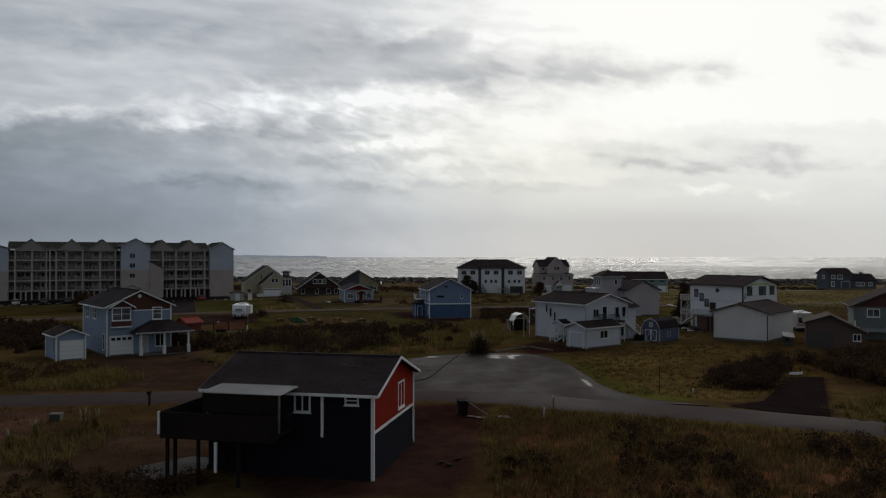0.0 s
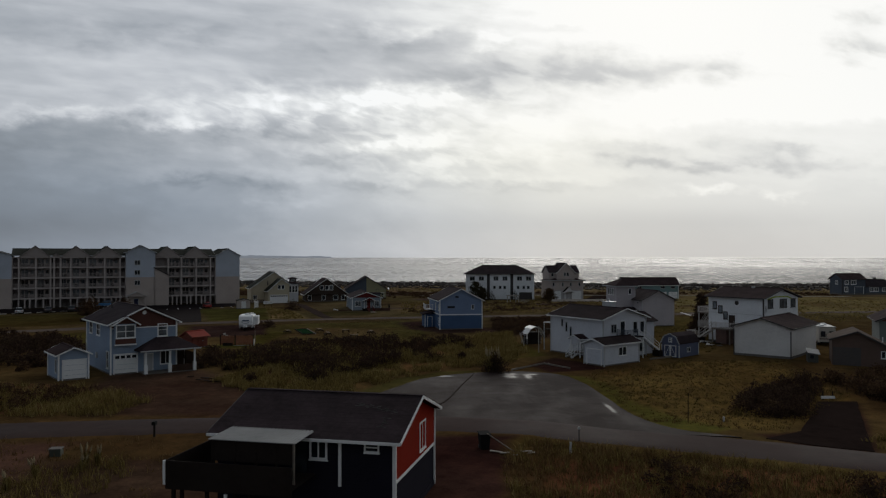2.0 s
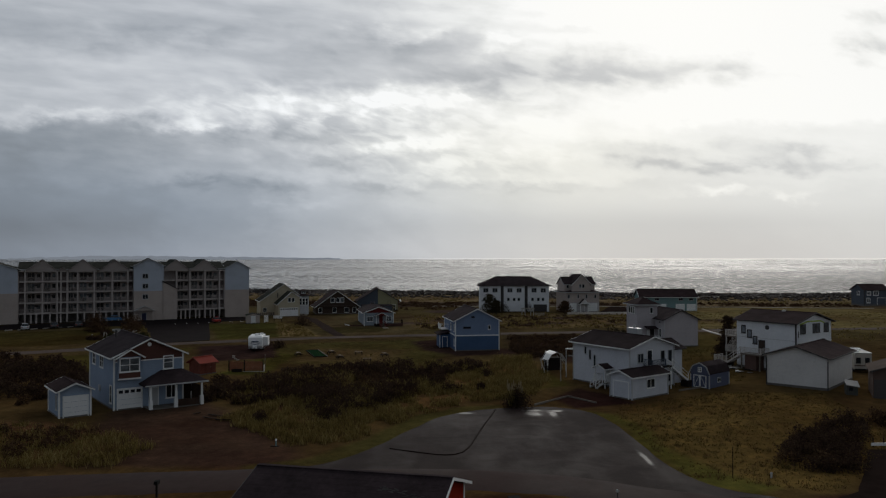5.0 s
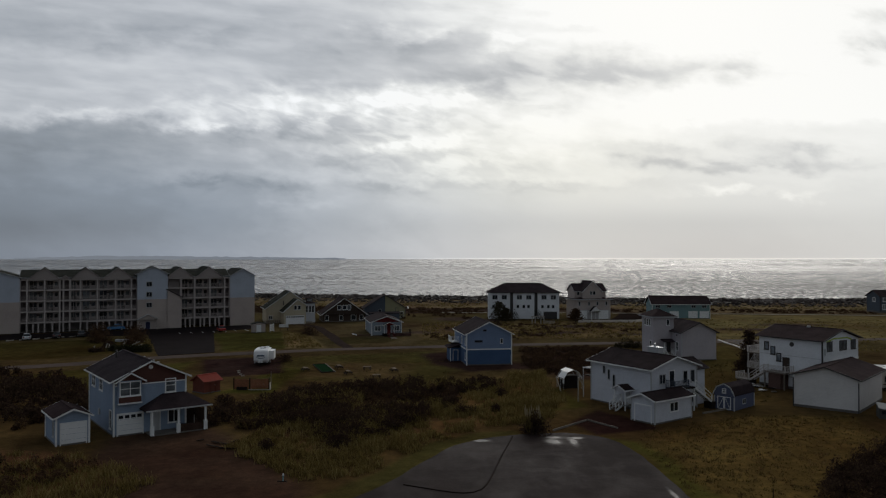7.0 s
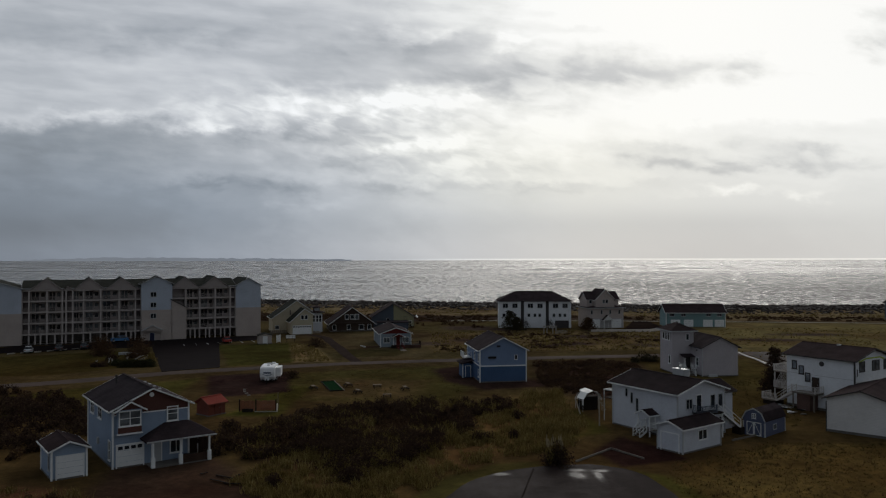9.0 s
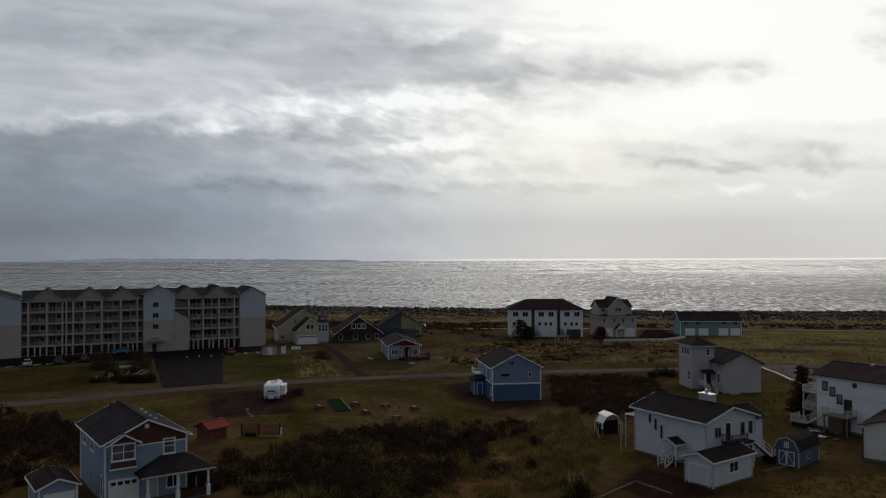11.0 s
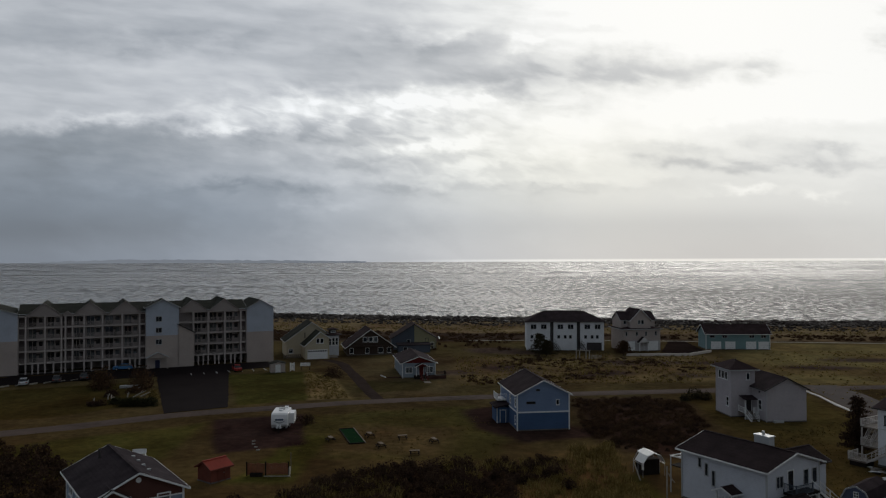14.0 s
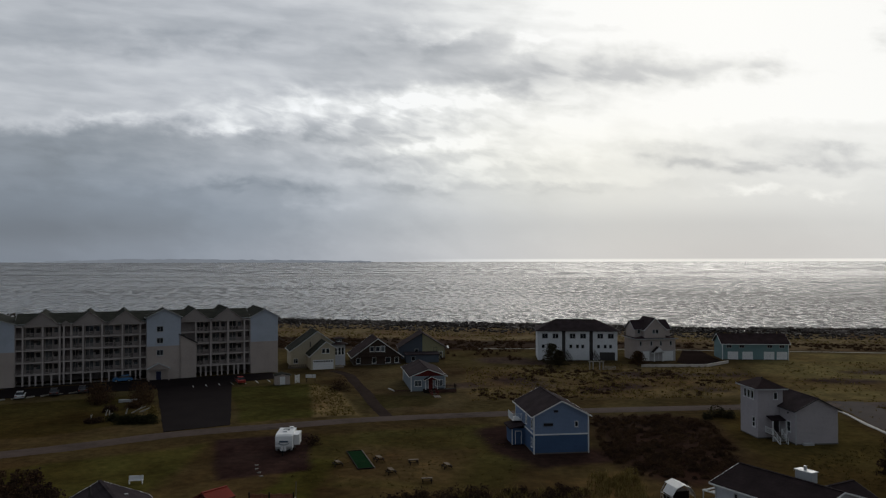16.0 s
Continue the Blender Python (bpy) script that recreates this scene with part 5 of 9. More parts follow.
def grey_gable_house():
    # the garage wing stands before the gable
    ob, g = house("garage_wing", "pale grey single garage wing with dark roof and white door", 21.9, 109.95, -53.0, 3.45, 7.2, 2.8, 0.62, "y", GREYWALL, DUSKROOF, TRIM, 0.35, "", "garage")
    corner_boards(ob, 3.45, 7.2, 2.8, GREYTRIM, which="fl fr br", wide=0.09)
    garage_door(ob, g["f"], 1.75, 0.0, 2.35, 2.1, GREYWALL, 0, TRIM)
    window(ob, g["r"], 3.7, 1.25, 1.5, 1.0, TRIM, "v", GLASS, 0.10)
    L, B, H, R = 11.2, 8.4, 5.55, 1.3
    ob, m = house("grey_house", "pale grey two-storey house with white trim and entry porch", 19.5, 123.1, -59.0, L, B, H, R, "x", GREYWALL, DUSKROOF, TRIM, 0.5, "")
    corner_boards(ob, L, B, H, GREYTRIM, which="fl fr br", wide=0.09)
    r, fr = m["r"], m["f"]
    window(ob, r, 2.0, 3.6, 0.95, 1.1, GREYTRIM, "v", GLASS, 0.09)
    door(ob, r, 3.7, 3.1, 0.85, 2.0, TRIM, TRIM, True)
    window(ob, r, 6.2, 3.4, 0.7, 1.5, GREYTRIM, "", GLASS, 0.09)
    window(ob, r, 7.6, 3.4, 0.7, 1.5, GREYTRIM, "", GLASS, 0.09)
    window(ob, r, 7.4, 0.7, 0.8, 1.3, GREYTRIM, "", GLASS, 0.09)
    for u, z, high in ((2.6, 4.0, 1.0), (3.55, 3.3, 1.3), (4.5, 2.4, 1.6)):
        window(ob, fr, u, z, 0.36, high, GREYTRIM, "", GLASS, 0.07)
    # entry porch with a little gable and stair
    ex, ez, pz = 6.2, 0.7, 2.55
    landing = part("landing", box(bmesh.new(), ex - 0.2, -1.5, ez - 0.1, ex + 1.9, 0, ez), DECKWOOD, ob)
    for px in (ex - 0.1, ex + 1.8):
        part("post", box(bmesh.new(), px - 0.06, -1.46, -0.4, px + 0.06, -1.34, pz), TRIM, landing)
    part("porch_gable", prism(bmesh.new(), ((ex - 0.3, -1.6, pz), (ex + 2.0, -1.6, pz), (ex + 0.85, -1.6, pz + 0.45)), (0, 0.1, 0)), GREYWALL, ob)
    gable_roof(ob, 2.3, 1.6, pz, 0.5, "y", BROWNROOF, TRIM, 0.15, ex - 0.3, -1.6, 0.1, 0.14)
    door(ob, fr, ex + 0.9, ez, 0.9, 1.95, GREYTRIM)
    railing(ob, [(ex - 0.2, -1.5, ez), (ex - 0.2, 0, ez)], TRIM)
    railing(ob, [(ex + 1.9, -1.5, ez), (ex + 1.9, 0, ez)], TRIM)
    stairs(ob, (ex + 0.85, -1.5, ez), (ex + 0.85, -2.7, 0), 1.1, (1, 0, 0), DECKWOOD, TRIM)
    # upper deck by the gable door, stair going down behind it
    d0, d1, y0, y1, dz = L, L + 1.5, 2.6, 6.4, 3.05
    deck = part("deck", box(bmesh.new(), d0, y0, dz - 0.2, d1, y1, dz), DARKWOOD, ob)
    for px, py in ((d1 - 0.1, y0 + 0.1), (d1 - 0.1, y1 - 0.1)):
        part("post", box(bmesh.new(), px - 0.07, py - 0.07, -0.4, px + 0.07, py + 0.07, dz), TRIM, deck)
    railing(ob, [(d0, y0, dz), (d1, y0, dz), (d1, y1 - 1.2, dz)], SLATE)
    stairs(ob, (d1 - 0.5, y1, dz), (d1 - 0.3, y1 + 2.9, 0.9), 1.0, (1, 0.1, 0), DARKWOOD, TRIM)
    part("stair_landing", box(bmesh.new(), d1 - 1.0, y1 + 2.8, -0.4, d1 + 0.3, y1 + 3.6, 0.85), DARKWOOD, ob)
    part("rear_wing", gable_body(4.6, 3.2, 4.9, 1.0, "y", L - 5.9, B - 0.1), GREYWALL, ob)
    gable_roof(ob, 4.6, 3.2, 4.9, 1.0, "y", DUSKROOF, DARKTRIM, 0.4, L - 5.9, B - 0.1)
    ch = part("chimney", box(bmesh.new(), L * 0.50, B * 0.62, H + R - 0.5, L * 0.50 + 1.9, B * 0.62 + 0.9, H + R + 0.75), GREYTRIM, ob, "pale grey boxed chimney")
    part("cap", box(bmesh.new(), L * 0.50 - 0.08, B * 0.62 - 0.08, H + R + 0.75, L * 0.50 + 1.98, B * 0.62 + 0.98, H + R + 0.83), WHITEPAINT, ch)
    part("flue", tube(bmesh.new(), (L * 0.50 + 0.9, B * 0.62 + 0.4, H + R + 0.8), (L * 0.50 + 0.9, B * 0.62 + 0.4, H + R + 1.25), 0.16, 0.16, 10), STEEL, ch)
    sb = thing_part("balcony_frame", ob)
    for a_, b_ in (((0, 0.3, 4.3), (-2.0, 0.3, 4.2)), ((0, 3.0, 4.3), (-2.0, 3.0, 4.2)), ((-2.0, 0.2, 4.2), (-2.0, 3.1, 4.2)), ((-1.0, 0.3, 4.25), (-1.0, 3.0, 4.25))):
        part("rail", beam(bmesh.new(), a_, b_, 0.1, 0.14), TRIM, sb)
    part("floor_boards", box(bmesh.new(), -2.0, 0.3, 3.1, 0, 3.0, 3.2), DARKWOOD, sb)
    part("leg", box(bmesh.new(), -2.05, 0.25, -0.4, -1.95, 0.35, 4.2), GREYTRIM, sb)
    part("leg", box(bmesh.new(), -2.05, 2.95, -0.4, -1.95, 3.05, 4.2), GREYTRIM, sb)
    return ob


grey_gable_house()


def barn_shed():
    """A small blue shed under a gambrel roof."""
    rz, W, D = -48.0, 2.75, 5.4
    ob = thing("garden_shed", "small slate-blue gambrel shed with white-braced double door", "shed", at(34.6, 117.2, rz))
    mat_ = siding("shed_blue_siding", (0.105, 0.12, 0.185))
    line = ((0, 2.0), (0.4, 2.85), (W / 2, 3.3), (W - 0.4, 2.85), (W, 2.0))
    part("wall", prism(bmesh.new(), tuple((x, 0, z) for x, z in ((0, -0.3),) + line + ((W, -0.3),))[::-1], (0, D, 0)), mat_, ob)
    rb = bmesh.new()
    for (x0, z0), (x1, z1) in zip(((-0.12, 1.85),) + line[1:4] + (), line[1:4] + ((W + 0.12, 1.85),)):
        prism(rb, ((x0, -0.15, z0 + 0.03), (x1, -0.15, z1 + 0.03), (x1, -0.15, z1 + 0.13), (x0, -0.15, z0 + 0.13)), (0, D + 0.3, 0))
    roof = part("roof", rb, CHARCOAL, ob)
    rk = bmesh.new()
    for (x0, z0), (x1, z1) in zip(((-0.12, 1.85),) + line[1:4], line[1:4] + ((W + 0.12, 1.85),)):
        beam(rk, (x0, -0.18, z0 + 0.06), (x1, -0.18, z1 + 0.06), 0.05, 0.14)
    part("rake_board", rk, GREYTRIM, roof)
    f = faces_of(W, D)["f"]
    corner_boards(ob, W, D, 1.75, GREYTRIM, which="fl fr br", wide=0.07)
    for s in (-1, 1):
        c = W / 2 + s * 0.48
        db = bmesh.new()
        for u0, u1, z0, z1 in ((c - 0.46, c - 0.36, 0.05, 1.7), (c + 0.36, c + 0.46, 0.05, 1.7), (c - 0.36, c + 0.36, 1.6, 1.7), (c - 0.36, c + 0.36, 0.05, 0.15)):
            f.slab(db, u0, u1, z0, z1, 0, 0.05)
        beam(db, f.p(c - s * 0.38, 0.025, 1.6), f.p(c + s * 0.38, 0.025, 0.12), 0.04, 0.08, (0, -1, 0))
        d = part("door", db, TRIM, ob)
        part("door_leaf", f.slab(bmesh.new(), c - 0.36, c + 0.36, 0.15, 1.6, -0.02, 0.02), mat_, d)
    window(ob, f, W / 2, 2.2, 0.4, 0.5, TRIM, "x", GLASS, 0.07)
    window(ob, faces_of(W, D)["r"], 2.6, 0.7, 0.8, 0.55, GREYTRIM, "v", GLASS, 0.06)
    return ob


barn_shed()


def white_workshop():
    rz, W, D = -41.5, 7.85, 12.6
    ob, f = house("workshop", "plain white single-storey workshop with dark low-pitched roof", 45.8, 118.8, rz, W, D, 4.11, 1.22, "y",
                  siding("off_white_siding", (0.66, 0.645, 0.63)), BROWNROOF, DARKTRIM, 0.45, "", "workshop", 0.12)
    part("downpipe", box(bmesh.new(), W - 0.02, -0.12, -0.2, W + 0.1, 0.0, 3.7), DARKTRIM, ob)
    part("downpipe", box(bmesh.new(), -0.1, -0.12, -0.2, 0.02, 0.0, 3.7), DARKTRIM, ob)
    return ob


white_workshop()


def white_stair_house():
    rz, W, D, H = -57.4, 10.3, 9.4, 7.6
    ob = thing("white_house", "tall white house with dark roof, stepped windows and outside stairs", "house", at(48.25, 135.9, rz))
    part("wall", box(bmesh.new(), 0, 0, -0.5, W, D, H), WHITEWALL, ob)
    part("foundation", box(bmesh.new(), -0.05, -0.05, -0.9, W + 0.05, D + 0.05, 0.3), CONCRETE, ob)
    # low dark roof with a clipped gable on the near end
    gable_roof(ob, W, D, H, 1.35, "x", BROWNROOF, DARKTRIM, 0.5)
    f = faces_of(W, D)
    fr, r = f["f"], f["r"]
    part("gable_wall", prism(bmesh.new(), (r.p(0.1, 0, H), r.p(D - 0.1, 0, H), r.p(D / 2, 0, H + 1.3)), (-0.3, 0, 0)), WHITEWALL, ob)
    for u, z in ((1.25, 5.6), (2.35, 4.95), (3.35, 4.0)):
        window(ob, fr, u, z, 0.55, 1.0, DARKTRIM, "", SKYGLASS, 0.14)
    door(ob, fr, 4.55, 2.5, 0.95, 2.0, BROWNWALL, DARKTRIM)
    part("round_window", tube(bmesh.new(), (5.5, 0.02, 6.65), (5.5, -0.08, 6.65), 0.36, 0.36, 16), DARKTRIM, ob)
    part("corner_board", box(bmesh.new(), W - 0.1, -0.08, 0, W + 0.08, 0.1, H), DARKTRIM, ob)
    part("trim_board", fr.slab(bmesh.new(), 0, W, 4.86, 4.92, -0.02, 0.03), GREYTRIM, ob)
    for u, wdt in ((1.8, 1.2), (5.3, 1.7), (8.0, 1.1)):
        window(ob, r, u, 6.05, wdt, 1.25, DARKTRIM, "v", PALEGLASS, 0.1)
    for u, wdt in ((0.95, 0.7), (3.1, 0.7), (7.9, 0.8)):
        window(ob, r, u, 3.3, wdt, 1.1, DARKTRIM, "h", GLASS, 0.09)
    lime = siding("lime_siding", (0.36, 0.46, 0.08))
    edge_line = [r.p(1.0, 0.03, 7.35), r.p(2.9, 0.03, 7.75), r.p(6.4, 0.03, 7.75), r.p(7.6, 0.03, 7.4)]
    for p0, p1 in zip(edge_line, edge_line[1:]):
        part("lime_trim", beam(bmesh.new(), p0, p1, 0.05, 0.2), lime, ob, "lime-green trim board")
    band(ob, r, 0, D, 4.5, 0.2, TRIM, 0.06)
    part("gas_lamp", tube(bmesh.new(), r.p(0.5, 0.1, 5.4), r.p(0.5, 0.1, 6.4), 0.05, 0.05, 8), BLACK, ob)
    # landing with a brick skirt, stair down along the wall
    lz = 2.5
    rail_paint = surf("weathered_rail_paint", (0.50, 0.47, 0.45), 0.7, 0.15, 4, 0.1)
    part("landing", box(bmesh.new(), 2.2, -2.2, lz - 0.2, 5.8, 0, lz), DECKWOOD, ob)
    part("skirt", box(bmesh.new(), 2.9, -2.0, -0.4, 4.9, -0.05, lz - 0.2), surf("red_brick", (0.095, 0.055, 0.045), 0.85, 0.3, 6, 0.3, lap=0.075), ob)
    railing(ob, [(2.2, -2.2, lz), (5.8, -2.2, lz), (5.8, 0, lz)], rail_paint)
    stairs(ob, (2.2, -1.6, lz), (-0.3, -1.6, 0.8), 1.2, (0, 1, 0), DECKWOOD, rail_paint)
    low = part("low_deck", box(bmesh.new(), -2.6, -2.3, 0.62, -0.3, -0.2, 0.8), DECKWOOD, ob)
    part("deck_skirt", box(bmesh.new(), -2.5, -2.2, -0.5, -0.4, -0.3, 0.62), DARKWOOD, low)
    railing(ob, [(-0.3, -2.3, 0.8), (-2.6, -2.3, 0.8), (-2.6, -0.2, 0.8)], rail_paint)
    for px in (2.35, 5.6):
        part("post", box(bmesh.new(), px - 0.08, -2.15, -0.4, px + 0.08, -1.99, lz - 0.2), DECKWOOD, ob)
    # decks on the far end
    for z in (2.2, 4.7):
        part("deck", box(bmesh.new(), -2.6, 0.6, z - 0.18, 0, 7.5, z), DECKWOOD, ob)
        railing(ob, [(0, 0.6, z), (-2.6, 0.6, z), (-2.6, 7.5, z)], rail_paint)
    for py in (0.7, 7.4):
        part("post", box(bmesh.new(), -2.6, py - 0.08, -0.4, -2.44, py + 0.08, 4.7), rail_paint, ob)
    stairs(ob, (-2.2, 3.8, 4.7), (-1.9, 0.8, 2.2), 0.9, (1, 0, 0), DECKWOOD, rail_paint)
    part("roof_vent", box(bmesh.new(), 5.2, 4.3, H + 1.3, 5.7, 4.7, H + 1.62), GREYTRIM, ob)
    return ob


white_stair_house()


def tower_house():
    ob = thing("tower_house", "pale grey house with a square corner tower and dark hip roof", "house", at(44.3, 162.4, 7.0))
    W, D, H, R = 6.9, 10.5, 5.35, 1.75
    part("wall", gable_body(W, D, H, R, "y"), TAUPE, ob)
    part("foundation", box(bmesh.new(), -0.05, -0.05, -0.9, W + 0.05, D + 0.05, 0.15), CONCRETE, ob)
    gable_roof(ob, W, D, H, R, "y", CHARCOAL, DARKTRIM, 0.45)
    corner_boards(ob, W, D, H, GREYTRIM, which="fl", wide=0.08)
    # the tower stands behind the front corner of the main block
    t0, t1, y0, y1, TH = -3.75, 0.5, 4.7, 10.5, 7.85
    tower = part("tower", box(bmesh.new(), t0, y0, -0.5, t1, y1, TH), TAUPE, ob)
    part("tower_base", box(bmesh.new(), t0 - 0.05, y0 - 0.05, -0.9, t1, y1, 0.15), CONCRETE, tower)
    hip_roof(ob, t0, y0, t1, y1, TH, 1.35, BROWNROOF, GREYTRIM, 0.6)
    part("roof_vent", tube(bmesh.new(), (t0 + 1.9, y0 + 2.2, TH + 1.0), (t0 + 1.9, y0 + 2.2, TH + 1.75), 0.12, 0.12, 8), DARKTRIM, ob)
    tf, tl = Wall((t0, y0), (1, 0), (0, -1)), Wall((t0, y1), (0, -1), (-1, 0))
    for u in (1.7, 2.9, 4.1):
        window(ob, tl, u, 6.15, 0.72, 1.25, TRIM, "", GLASS, 0.10)
    window(ob, tl, 4.55, 1.75, 0.8, 1.45, TRIM, "h", GLASS, 0.10)
    window(ob, tf, 3.0, 6.3, 0.5, 1.05, TRIM, "", GLASS, 0.10)
    ml = Wall((0, D), (0, -1), (-1, 0))
    window(ob, ml, D - 2.0, 1.75, 0.9, 1.5, TRIM, "h", GLASS, 0.10)
    part("wall_lamp", ml.slab(bmesh.new(), D - 2.2, D - 2.05, 4.5, 4.75, 0, 0.2), DARKTRIM, ob)
    # entry: dark porch roof, door, landing and stair down to the front
    part("porch_roof", prism(bmesh.new(), ((-2.3, 2.9, 3.15), (0.1, 2.9, 3.15), (0.1, 2.9, 3.3), (-2.3, 2.9, 3.3)), (0, 1.9, 0.4)), CHARCOAL, ob)
    door(ob, tf, 3.1, 1.0, 0.9, 2.05, DARKTRIM)
    landing = part("landing", box(bmesh.new(), -2.5, 2.4, 0.85, -0.05, 4.7, 1.0), DECKWOOD, ob)
    for px in (-2.4, -0.2):
        part("post", box(bmesh.new(), px - 0.06, 2.4, -0.4, px + 0.06, 2.52, 3.15), TRIM, landing)
    part("skirting", box(bmesh.new(), -2.4, 2.5, -0.4, -0.1, 2.56, 0.85), GREYTRIM, landing)
    railing(ob, [(-2.5, 4.6, 1.0), (-2.5, 2.4, 1.0)], TRIM)
    railing(ob, [(-0.9, 2.4, 1.0), (-0.05, 2.4, 1.0)], TRIM)
    stairs(ob, (-1.65, 2.4, 1.0), (-1.65, 0.4, 0), 1.3, (1, 0, 0), DECKWOOD, TRIM)
    part("side_step", box(bmesh.new(), 1.0, -0.7, -0.3, 2.6, -0.05, 0.35), GREYTRIM, ob)
    part("balcony", box(bmesh.new(), W, 4.0, 2.9, W + 1.8, 8.0, 3.1), TRIM, ob)
    railing(ob, [(W, 4.0, 3.1), (W + 1.8, 4.0, 3.1), (W + 1.8, 8.0, 3.1)], TRIM)
    for py in (4.1, 7.9):
        part("post", box(bmesh.new(), W + 1.62, py - 0.07, -0.4, W + 1.76, py + 0.07, 2.9), TRIM, ob)
    part("balcony_cover", prism(bmesh.new(), ((W, 3.8, 4.75), (W + 1.9, 3.8, 4.4), (W + 1.9, 3.8, 4.48), (W, 3.8, 4.83)), (0, 4.4, 0)), TRIM, ob)
    return ob


tower_house()


def two_tone_blue_house():
    rz, W, D, H, R = 9.0, 8.35, 12.4, 5.65, 2.1
    ob, f = house("two_tone_house", "two-tone blue gabled house with white trim, bare yard", 3.05, 155.6, rz, W, D, H, R, "y", MIDBLUE, CHARCOAL, TRIM, 0.42, "fl fr bl")
    fr, le = f["f"], f["l"]
    part("lower_cladding", fr.slab(bmesh.new(), 0.05, W - 0.05, 0.1, 2.75, -0.02, 0.03), DEEPBLUE, ob, "deep blue lower siding")
    part("lower_cladding", le.slab(bmesh.new(), 0.05, D - 0.05, 0.1, 2.75, -0.02, 0.03), DEEPBLUE, ob, "deep blue lower siding")
    band(ob, fr, 0, W, 2.75, 0.22, TRIM, 0.06)
    band(ob, le, 0, D, 2.75, 0.22, TRIM, 0.06)
    window(ob, fr, 2.2, 4.2, 1.35, 0.28, DARKTRIM, "", GLASS, 0.05)
    window(ob, fr, 3.35, 6.2, 0.55, 0.22, DARKTRIM, "", GLASS, 0.05)
    window(ob, fr, 6.5, 3.95, 0.4, 0.75, TRIM, "", GLASS, 0.07)
    for u, z in ((11.2, 3.6), (7.5, 3.6), (11.2, 0.9)):
        window(ob, le, u, z, 0.75, 1.2, TRIM, "h", GLASS, 0.1)
    # side annex with its own roof and balcony above
    part("annex", box(bmesh.new(), -2.0, 6.2, -0.5, 0, 10.2, 2.5), DEEPBLUE, ob)
    an = Wall((-2.0, 6.2), (1, 0), (0, -1))
    part("annex_roof", prism(bmesh.new(), ((-2.4, 5.8, 2.45), (0, 5.8, 3.05), (0, 5.8, 3.2), (-2.4, 5.8, 2.6)), (0, 4.8, 0)), CHARCOAL, ob)
    band(ob, an, -0.05, 0.1, -0.1, 2.6, TRIM, 0.05)
    door(ob, an, 1.0, 0.05, 0.85, 2.0, DEEPBLUE)
    part("balcony", box(bmesh.new(), -1.5, 8.0, 3.3, 0, 11.2, 3.45), TRIM, ob)
    railing(ob, [(0, 8.0, 3.45), (-1.5, 8.0, 3.45), (-1.5, 11.2, 3.45)], TRIM)
    return ob


two_tone_blue_house()


